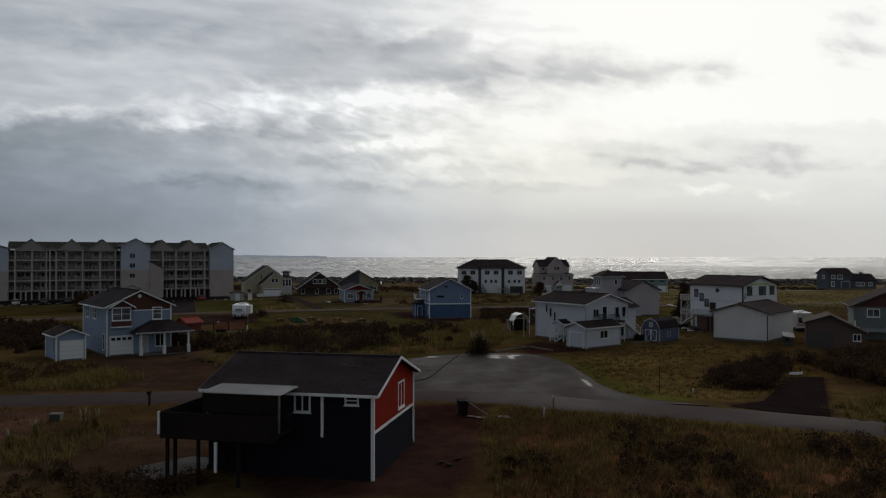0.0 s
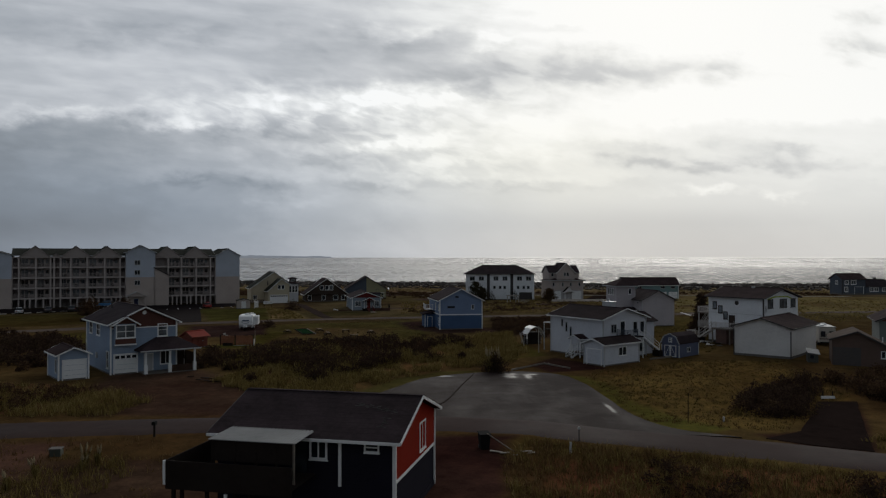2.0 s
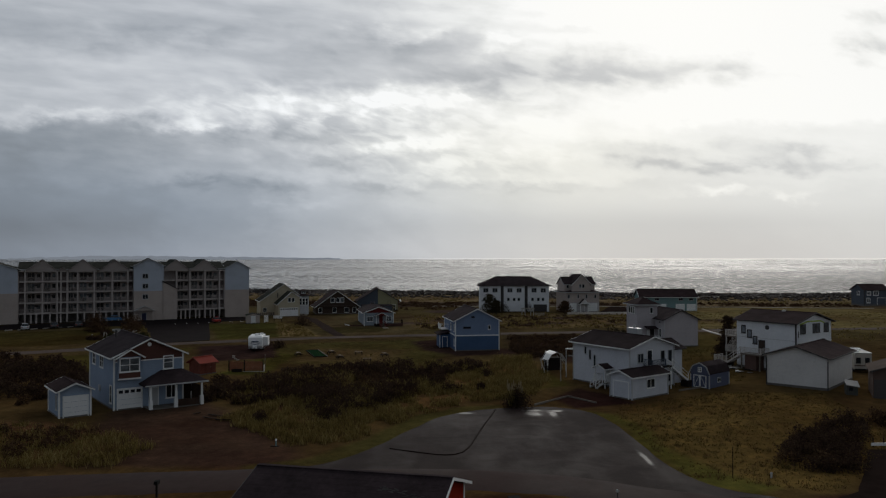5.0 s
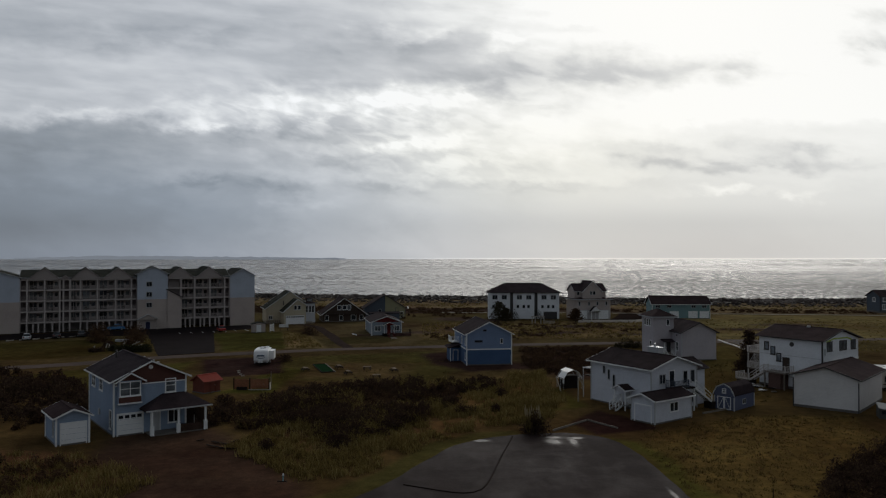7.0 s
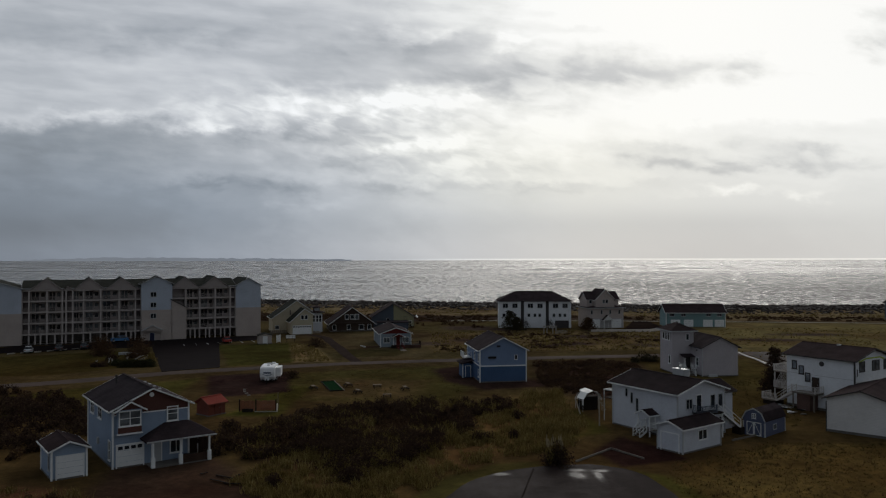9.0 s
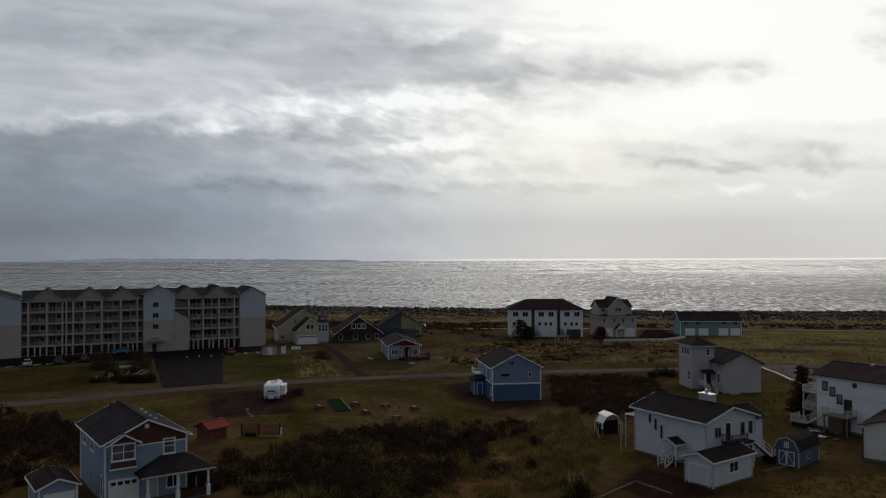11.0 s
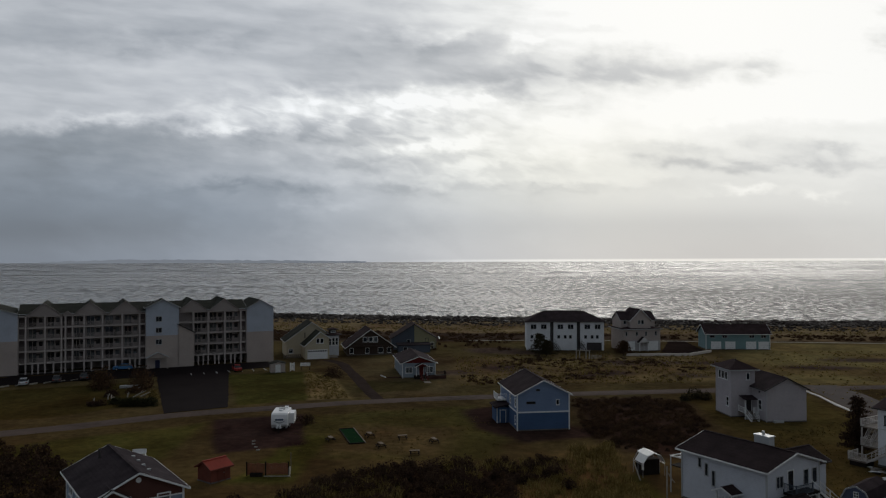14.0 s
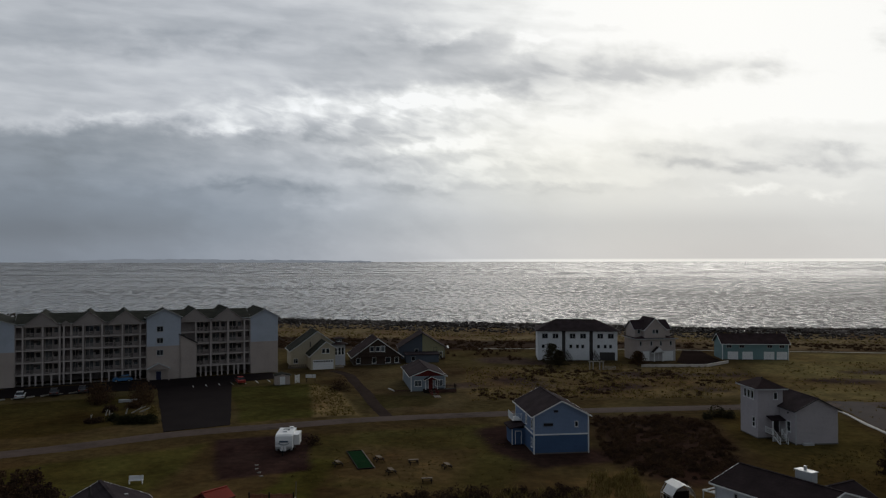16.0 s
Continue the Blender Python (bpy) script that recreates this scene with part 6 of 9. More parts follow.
# ---- the hotel ----
def hotel():
    rz = 26.0
    ob = thing("hotel", "long five-storey beige and blue-grey hotel with balconies", "hotel", at(-115.4, 205.8, rz, -0.15))
    levels = (2.8, 5.55, 8.3, 11.05)
    eave = 13.75
    x0, x1 = 8.0, 60.0
    # back walls, recess panels and carport wall: shade darkened into the beige
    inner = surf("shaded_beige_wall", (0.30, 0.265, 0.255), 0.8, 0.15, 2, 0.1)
    edge = surf("cream_balcony_trim", (0.435, 0.385, 0.37), 0.7, 0.08, 2, 0.05)
    rail_paint = surf("beige_railing", (0.31, 0.272, 0.26), 0.7, 0.08, 2, 0.05)
    shade = surf("shaded_recess_wall", (0.15, 0.125, 0.125), 0.85, 0.15, 2, 0.1)
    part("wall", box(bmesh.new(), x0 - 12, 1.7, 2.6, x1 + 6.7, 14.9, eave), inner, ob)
    part("carport_wall", box(bmesh.new(), x0 - 12, 6.5, -0.4, x1 + 6.7, 14.9, 2.6), surf("shaded_carport_wall", (0.22, 0.195, 0.19), 0.85, 0.15, 2, 0.1), ob)
    for z in levels + (eave,):
        part("floor_slab", box(bmesh.new(), x0, -0.14, z - 0.30, x1, 1.75, z), edge, ob)
    part("carport_soffit", box(bmesh.new(), x0, 1.7, 2.5, x1, 6.6, 2.62), BEIGE, ob)
    # end blocks and the stair tower, two-tone
    blocks = (("end_block", x0 - 12, x0, -0.45, 8.0, 14.8), ("stair_tower", 35.6, 43.2, -1.7, 8.1, 15.6), ("end_block", x1, x1 + 6.8, -0.45, 8.0, 14.8))
    for name, a, b, front, split, top in blocks:
        low = part(name, box(bmesh.new(), a, front, -0.5, b, 15 if name == "end_block" else 3, split), BEIGE, ob)
        w_, back = b - a, (15 if name == "end_block" else 3)
        part("upper_wall", prism(bmesh.new(), ((a, front, split), (b, front, split), (b, front, top - 0.6), ((a + b) / 2, front, top + 1.3), (a, front, top - 0.6)), (0, back - front, 0)), HOTELBLUE, low, "pale blue-grey upper wall")
        gable_roof(ob, w_, back - front + 0.5, top - 0.6, 1.9, "y", GREENROOF, GREYTRIM, 0.4, a, front, 0.14, 0.16)
    # lower wing of the tower under a sloping roof line
    part("tower_wing", prism(bmesh.new(), ((42.9, -1.7, -0.5), (46.8, -1.7, -0.5), (46.8, -1.7, 8.5), (42.9, -1.7, 10.6)), (0, 4.5, 0)), BEIGE, ob)
    part("wing_roof", prism(bmesh.new(), ((42.7, -2.0, 10.72), (47.2, -2.0, 8.3), (47.2, -2.0, 8.5), (42.7, -2.0, 10.95)), (0, 5.0, 0)), DARKTRIM, ob)
    tw = Wall((35.7, -1.7), (1, 0), (0, -1))
    for z in (6.0, 8.85, 11.6):
        window(ob, tw, 2.8, z, 1.3, 1.15, GREYTRIM, "v", GLASS, 0.1)
    # entrance with its small gabled canopy
    part("entry_gable", prism(bmesh.new(), ((35.7, -3.2, 2.8), (40.7, -3.2, 2.8), (38.2, -3.2, 4.0)), (0, 1.6, 0)), BEIGE, ob)
    er = bmesh.new()
    prism(er, ((35.5, -3.5, 2.75), (38.2, -3.5, 4.1), (38.2, -3.5, 4.22), (35.5, -3.5, 2.87)), (0, 1.8, 0))
    prism(er, ((40.9, -3.5, 2.75), (38.2, -3.5, 4.1), (38.2, -3.5, 4.22), (40.9, -3.5, 2.87)), (0, 1.8, 0))
    part("entry_roof", er, GREYTRIM, ob)
    for px in (36.0, 40.4):
        part("entry_post", box(bmesh.new(), px - 0.15, -3.2, -0.3, px + 0.15, -2.9, 2.9), BEIGE, ob)
    door(ob, tw, 2.5, 0.0, 1.1, 2.1, surf("navy_door_paint", (0.03, 0.033, 0.07), 0.7, spec=0.1), GREYTRIM)
    # bays: balcony partitions, railings, glazed doors, wall units
    cols = (8.0, 9.6, 13.6, 17.05, 17.9, 19.4, 21.9, 25.9, 30.3, 34.2, 35.7)
    cols2 = (46.8, 50.4, 54.5, 58.5, 60.0)
    rng = random.Random(4)
    for line in (cols, cols2):
        for c in line:
            part("pier", box(bmesh.new(), c - 0.18, -0.2, 2.5, c + 0.18, 1.7, eave), edge, ob)
        for a, b in zip(line, line[1:]):
            wide = b - a
            for k, z in enumerate(levels):
                rail = bmesh.new()
                box(rail, a + 0.16, -0.08, z + 1.0, b - 0.16, 0.0, z + 1.06)
                box(rail, a + 0.16, -0.07, z + 0.1, b - 0.16, -0.01, z + 0.15)
                n = max(2, int(wide / 0.22))
                for i in range(1, n):
                    u = a + wide * i / n
                    box(rail, u - 0.035, -0.06, z + 0.15, u + 0.035, -0.02, z + 1.0)
                part("balcony_railing", rail, rail_paint, ob)
                if wide > 2.2:
                    wf = Wall((a, 1.7), (1, 0), (0, -1))
                    window(ob, wf, wide * 0.34, z + 0.1, wide * 0.40, 2.05, edge, "v", PALEGLASS if rng.random() < 0.55 else GLASS, 0.08, "balcony_door")
                    window(ob, wf, wide * 0.76, z + 0.9, wide * 0.22, 1.1, edge, "", PALEGLASS if rng.random() < 0.6 else GLASS, 0.08)
                    if rng.random() < 0.7:
                        u = a + wide * rng.uniform(0.5, 0.7)
                        part("wall_unit", box(bmesh.new(), u, 1.35, z + 1.5, u + 0.8, 1.7, z + 1.95), DARKTRIM, ob)
                    if rng.random() < 0.55:
                        u = a + wide * rng.uniform(0.15, 0.7)
                        seat = box(bmesh.new(), u, 0.5, z + 0.05, u + 0.55, 1.05, z + 0.48)
                        box(seat, u, 1.0, z + 0.48, u + 0.55, 1.06, z + 0.95)
                        part("balcony_chair", seat, DARKTRIM, ob)
                else:
                    part("recess_shade", box(bmesh.new(), a + 0.2, 1.5, z, b - 0.2, 1.72, z + 2.4), shade, ob)
    # posts of the open ground floor, in pairs
    for c in cols[:-1] + (11.0, 12.2, 15.4, 23.5, 27.4, 28.8, 32.0, 33.2) + (48.0, 49.2, 52.0, 53.0, 56.0, 57.0, 50.4, 54.5, 58.5):
        part("carport_post", box(bmesh.new(), c - 0.17, -0.1, -0.4, c + 0.17, 0.24, 2.55), edge, ob)
    part("low_wall", box(bmesh.new(), x0, 0.6, -0.4, 35.7, 0.8, 0.5), CONCRETE, ob)
    # main roof with a row of cross gables
    gable_roof(ob, x1 - x0, 14.6, eave + 0.3, 1.85, "x", GREENROOF, GREYTRIM, 0.1, x0, 0.2)
    for a, b, pk in ((9.6, 17.2, 2.9), (17.0, 19.6, 0.9), (19.4, 27.0, 2.9), (27.0, 34.8, 2.9), (42.8, 50.4, 2.9), (50.4, 58.2, 2.95)):
        deep = 14.6 if pk > 2 else 5.0
        part("cross_gable", prism(bmesh.new(), ((a + 0.15, -0.2, eave - 0.1), (b - 0.15, -0.2, eave - 0.1), ((a + b) / 2, -0.2, eave + pk)), (0, deep, 0)), rail_paint, ob)
        gable_roof(ob, b - a, deep + 0.2, eave - 0.05, pk, "y", GREENROOF, rail_paint, 0.12, a, -0.3, 0.12, 0.12)
    return ob


hotel()


# ---- houses by the sea ----
def white_townhouses():
    """Three joined white units under one hipped roof, with dark recesses between."""
    rz, W, D, H = -2.0, 22.6, 11.0, 8.3
    ob = thing("townhouses", "row of three white three-storey townhouses under a dark hip roof", "townhouse", at(13.2, 262.5, rz))
    part("wall", box(bmesh.new(), 0, 0.5, -0.5, W, D, H), WHITEWALL, ob)
    hip_roof(ob, 0, 0, W, D, H, 2.9, CHARCOAL, DARKTRIM, 0.6)
    fr = Wall((0, 0), (1, 0), (0, -1))
    for a, b in ((0.0, 6.9), (7.9, 14.7), (15.7, 22.6)):
        part("unit_front", box(bmesh.new(), a, 0, -0.4, b, 0.6, H), WHITEWALL, ob)
        mid = (a + b) / 2
        for u in (mid - 1.4, mid + 1.6):
            window(ob, fr, u, 6.3, 1.5, 1.25, GREYTRIM, "v", GLASS, 0.09)
        for u in (mid - 1.9, mid, mid + 1.5):
            window(ob, fr, u, 3.5, 0.7, 0.9, GREYTRIM, "", GLASS, 0.08)
    # dark sheets stand in for the shade in the gaps and the garage front
    for c in (7.4, 15.2):
        part("recess_shade", box(bmesh.new(), c - 0.55, 0.36, -0.4, c + 0.55, 0.46, H), DARKTRIM, ob)
        stairs(ob, (c, 0.3, 2.6), (c + 1.6, -3.6, 0), 1.2, (1, 0.3, 0), DARKWOOD, DARKTRIM)
    part("garage_shade", box(bmesh.new(), 17.6, -0.05, -0.2, 21.9, 0.02, 2.3), DARKTRIM, ob)
    return ob


white_townhouses()


def shingle_house():
    rz = 10.0
    ob = thing("shingle_house", "tall brown-grey shingled house with steep cross gables", "house", at(41.1, 259.9, rz))
    W, D = 11.3, 9.8
    part("wall", box(bmesh.new(), 0, 0, -0.5, W, D, 6.3), SHINGLEWALL, ob)
    part("upper_wall", gable_body(10.4, 7.0, 8.9, 2.2, "x", 0.1, 2.0, 6.0), SHINGLEWALL, ob)
    gable_roof(ob, 10.4, 7.0, 8.9, 2.2, "x", CHARCOAL, GREYTRIM, 0.35, 0.1, 2.0)
    part("cross_gable", gable_body(6.2, 8.6, 8.9, 3.1, "y", 2.2, 0.2, 6.2), SHINGLEWALL, ob)
    gable_roof(ob, 6.2, 8.6, 8.9, 3.1, "y", CHARCOAL, TRIM, 0.35, 2.2, 0.2)
    hip_roof(ob, 0, 0, W, D, 6.2, 1.3, BROWNROOF, GREYTRIM, 0.6, name="skirt_roof")
    fr = Wall((0, 0), (1, 0), (0, -1))
    lower = siding("grey_lower_siding", (0.40, 0.39, 0.39))
    part("lower_front", fr.slab(bmesh.new(), 0.1, W - 0.1, 0, 3.0, -0.02, 0.05), lower, ob)
    window(ob, Wall((2.2, 0.2), (1, 0), (0, -1)), 2.7, 7.8, 0.7, 1.05, GREYTRIM, "", PALEGLASS, 0.08)
    window(ob, Wall((2.2, 0.2), (1, 0), (0, -1)), 3.7, 7.8, 0.7, 1.05, GREYTRIM, "", GLASS, 0.08)
    window(ob, Wall((0.1, 2.0), (1, 0), (0, -1)), 1.1, 7.7, 0.7, 1.0, GREYTRIM, "", GLASS, 0.08)
    for u in (0.9, 4.1, 6.9, 9.9):
        window(ob, fr, u, 4.4, 0.5, 1.15, GREYTRIM, "", GLASS, 0.08)
    for u in (1.9, 9.0):
        garage_door(ob, Wall((0, -0.05), (1, 0), (0, -1)), u, 0.05, 2.9, 2.6, TRIM)
    part("porch_gable", prism(bmesh.new(), ((4.2, -1.6, 2.6), (7.0, -1.6, 2.6), (5.6, -1.6, 4.0)), (0, 1.6, 0)), TRIM, ob)
    gable_roof(ob, 2.8, 1.6, 2.6, 1.4, "y", CHARCOAL, TRIM, 0.25, 4.2, -1.6, 0.12, 0.16)
    door(ob, fr, 5.6, 0.05, 1.2, 2.2, DARKTRIM)
    for px in (4.35, 6.85):
        part("porch_post", box(bmesh.new(), px - 0.1, -1.6, -0.3, px + 0.1, -1.4, 2.6), TRIM, ob)
    return ob


shingle_house()


def teal_building():
    ob, f = house("teal_building", "long teal building with white garage doors", 66.2, 264.0, -2.0, 18.4, 8.5, 4.7, 2.3, "x", TEAL, BROWNROOF, TRIM, 0.5, "fl fr", "garage building")
    fr = f["f"]
    for u in (2.9, 7.0, 13.0, 16.6):
        garage_door(ob, fr, u, 0.05, 2.7, 2.2, WHITEPAINT)
    for u in (1.8, 5.4, 13.2, 16.6):
        window(ob, fr, u, 3.5, 1.3, 0.75, GREYTRIM, "v", GLASS, 0.08)
    return ob


teal_building()


def yellow_house():
    ob = thing("yellow_house", "pale yellow gabled house with garage wing and look-out tower", "house", at(-54.5, 246.6, 20.0))
    part("wall", gable_body(14.0, 10.0, 4.4, 4.9, "y", 0, 0), YELLOW, ob)
    gable_roof(ob, 14.0, 10.0, 4.4, 4.9, "y", GREENROOF, TRIM, 0.5, 0, 0)
    # garage wing before it: its left slope comes down lower than the right one
    gx, gy, gw, gd = 4.2, -7.4, 6.4, 8.2
    line = ((gx, -0.5), (gx + gw, -0.5), (gx + gw, 5.6), (gx + 3.9, 7.2), (gx, 3.75))
    part("garage_wall", prism(bmesh.new(), tuple((x, gy, z) for x, z in line), (0, gd, 0)), YELLOW, ob)
    rl = ((gx - 0.5, 3.35), (gx + 3.9, 7.25), (gx + gw + 0.5, 5.28))
    roof = part("roof", prism(bmesh.new(), tuple((x, gy - 0.45, z) for x, z in rl) + tuple((x, gy - 0.45, z + 0.16) for x, z in rl[::-1]), (0, gd, 0)), GREENROOF, ob, "mossy dark green roof")
    rb = bmesh.new()
    for (x0, z0), (x1, z1) in zip(rl, rl[1:]):
        beam(rb, (x0, gy - 0.48, z0 + 0.08), (x1, gy - 0.48, z1 + 0.08), 0.06, 0.2)
    part("rake_board", rb, TRIM, roof)
    part("fascia", beam(bmesh.new(), (gx - 0.52, gy - 0.45, 3.42), (gx - 0.52, gy + gd - 0.45, 3.42), 0.06, 0.18), TRIM, roof)
    g = Wall((gx, gy), (1, 0), (0, -1))
    garage_door(ob, g, 3.2, 0.05, 5.2, 2.4, WHITEPAINT, 8)
    for u in (3.3, 4.4):
        window(ob, g, u, 4.3, 0.75, 1.15, TRIM, "", GLASS, 0.1)
    f = Wall((0, 0), (1, 0), (0, -1))
    window(ob, f, 1.2, 1.0, 1.0, 1.1, TRIM, "v", GLASS, 0.1)
    part("flue", tube(bmesh.new(), (5.0, -0.6, 5.2), (5.0, -0.6, 6.6), 0.14, 0.14, 8), DARKTRIM, ob)
    # look-out with banks of windows under wide dark roofs
    tx, ty = 11.4, -1.4
    part("tower", box(bmesh.new(), tx, ty, -0.5, tx + 3.0, ty + 3.4, 5.7), GREYWALL, ob)
    hip_roof(ob, tx, ty, tx + 3.0, ty + 3.4, 5.7, 0.55, BROWNROOF, DARKTRIM, 0.75)
    part("cupola", box(bmesh.new(), tx + 0.6, ty + 0.7, 6.0, tx + 2.4, ty + 2.7, 7.2), BROWNWALL, ob)
    tw, cw = Wall((tx, ty), (1, 0), (0, -1)), Wall((tx + 0.6, ty + 0.7), (1, 0), (0, -1))
    window(ob, cw, 0.9, 6.5, 1.2, 0.45, TRIM, "v", PALEGLASS, 0.08)
    hip_roof(ob, tx + 0.6, ty + 0.7, tx + 2.4, ty + 2.7, 7.2, 0.4, BROWNROOF, DARKTRIM, 0.5, name="cupola_roof")
    for u in (0.45, 1.45, 2.35):
        window(ob, tw, u, 3.0, 0.62, 1.9, TRIM, "h", GLASS, 0.14)
    # parked gear and pickets on the yard side
    for k in range(9):
        part("picket", box(bmesh.new(), -1.2 + k * 0.55, -3.2, -0.3, -0.8 + k * 0.55, -3.14, 1.0), DECKWOOD, ob)
    part("side_deck", box(bmesh.new(), gx + gw, gy + 1.0, -0.4, gx + gw + 2.6, gy + 5.0, 0.3), DECKWOOD, ob)
    return ob


yellow_house()


def brown_chalet():
    ob, f = house("brown_house", "dark brown chalet with steep white-edged gable", -38.1, 250.1, 14.3, 13.1, 11.8, 2.4, 4.67, "y", BROWNWALL, BROWNROOF, TRIM, 0.7, "")
    fr = f["f"]
    for u in (5.0, 6.6):
        window(ob, fr, u, 3.7, 1.0, 1.2, TRIM, "", GLASS, 0.12)
    window(ob, fr, 8.0, 3.6, 1.0, 1.4, WHITEPAINT, "", PALEGLASS, 0.12)
    for u, wd in ((1.2, 1.0), (5.6, 1.0), (9.4, 1.4), (11.8, 1.0)):
        window(ob, fr, u, 0.5, wd, 1.4, TRIM, "", GLASS, 0.09)
    band(ob, fr, 0.8, 12.2, 2.3, 0.3, BROWNWALL, 0.9, "balcony")
    railing(ob, [(1.5, -0.9, 2.6), (11.5, -0.9, 2.6)], BROWNWALL, 0.9, 0.3)
    return ob


brown_chalet()


def slate_olive_house():
    ob, f = house("slate_house", "dark slate house with olive-yellow side and steep roof", -26.7, 263.0, 8.5, 13.2, 9.0, 3.45, 4.06, "y", SLATE, BROWNROOF, DARKTRIM, 0.5, "")
    q = f["f"].p
    part("gable_cladding", prism(bmesh.new(), (q(6.65, 0, 0.1), q(13.1, 0, 0.1), q(13.1, 0, 3.4), q(6.65, 0, 7.4)), (0, -0.04, 0)), OLIVE, ob, "olive-yellow siding")
    window(ob, f["f"], 10.4, 2.3, 0.8, 1.0, DARKTRIM, "", GLASS, 0.1)
    window(ob, f["f"], 4.9, 1.9, 0.9, 1.0, GREYTRIM, "", GLASS, 0.1)
    part("mast", box(bmesh.new(), 6.5, -0.5, 5.6, 6.62, -0.4, 8.2), DARKTRIM, ob)
    part("front_block", box(bmesh.new(), 1.4, -7.6, -0.5, 10.6, -1.6, 2.1), SLATE, ob)
    part("block_roof", box(bmesh.new(), 1.1, -7.9, 2.1, 10.9, -1.4, 2.35), GREYROOF, ob)
    window(ob, Wall((1.4, -7.6), (1, 0), (0, -1)), 2.0, 0.6, 1.0, 1.0, GREYTRIM, "", GLASS, 0.08)
    door(ob, f["f"], 12.0, 0.1, 0.9, 2.0, DARKTRIM)
    part("balcony", box(bmesh.new(), 7.0, -1.4, 0.9, 11.4, 0, 1.05), DARKWOOD, ob)
    railing(ob, [(7.0, -1.4, 1.05), (11.4, -1.4, 1.05)], DARKWOOD)
    sat = bmesh.new()
    tube(sat, (13.9, -0.2, 3.4), (14.1, -0.3, 3.5), 0.45, 0.45, 12)
    part("satellite_dish", sat, WHITEPAINT, ob)
    return ob


slate_olive_house()


def red_gable_cottage():
    ob, f = house("cottage", "small pale blue cottage with red gable and porch", -19.25, 208.8, 11.2, 7.5, 16.0, 3.36, 1.38, "y", siding("faded_blue_grey_siding", (0.255, 0.30, 0.345)), CHARCOAL, TRIM, 0.5, "fl fr bl", "cottage")
    q = f["f"].p
    part("gable_cladding", prism(bmesh.new(), (q(0.2, 0, 3.36), q(7.3, 0, 3.36), q(3.75, 0, 4.68)), (0, -0.05, 0)), COTTAGERED, ob, "brick-red gable")
    gable_roof(ob, 2.8, 1.7, 2.7, 0.7, "y", GREYROOF, TRIM, 0.25, 2.9, -1.6, 0.1, 0.14)
    part("porch_gable", prism(bmesh.new(), ((2.9, -1.55, 2.7), (5.7, -1.55, 2.7), (4.3, -1.55, 3.35)), (0, 0.1, 0)), COTTAGERED, ob)
    part("deck", box(bmesh.new(), 2.6, -2.2, -0.4, 9.6, 0, 0.6), DARKWOOD, ob)
    door(ob, f["f"], 4.3, 0.6, 0.95, 2.0, COTTAGERED)
    window(ob, f["f"], 1.5, 1.2, 1.4, 1.2, TRIM, "v", PALEGLASS, 0.1)
    window(ob, f["f"], 6.2, 1.2, 1.5, 1.2, TRIM, "v", PALEGLASS, 0.1)
    railing(ob, [(5.6, -2.2, 0.6), (9.6, -2.2, 0.6), (9.6, 0, 0.6)], DARKWOOD, 0.95, 0.25)
    stairs(ob, (4.3, -2.2, 0.6), (4.6, -5.2, -0.1), 1.2, (1, 0, 0), DECKWOOD, COTTAGERED)
    for px in (3.0, 5.6):
        part("porch_post", box(bmesh.new(), px - 0.07, -1.5, 0.6, px + 0.07, -1.36, 2.7), TRIM, ob)
    part("ramp", box(bmesh.new(), 4.0, -8.0, -0.1, 5.4, -5.4, 0.05), DECKWOOD, ob)
    yard = surf("brown_yard_fence", (0.075, 0.040, 0.032), 0.85, 0.3, 4, 0.2, spec=0.1)
    for a_, b_ in (((-4.6, 4.6), (-3.6, 1.2)), ((-3.6, 1.2), (0.2, 0.4))):
        part("yard_edging", beam(bmesh.new(), (*a_, 0.1), (*b_, 0.1), 0.10, 0.26), TRIM if a_[1] > 2 else yard, ob)
    part("deck_skirt", box(bmesh.new(), 5.7, -2.3, -0.4, 9.65, -2.2, 0.7), yard, ob)
    return ob


red_gable_cottage()


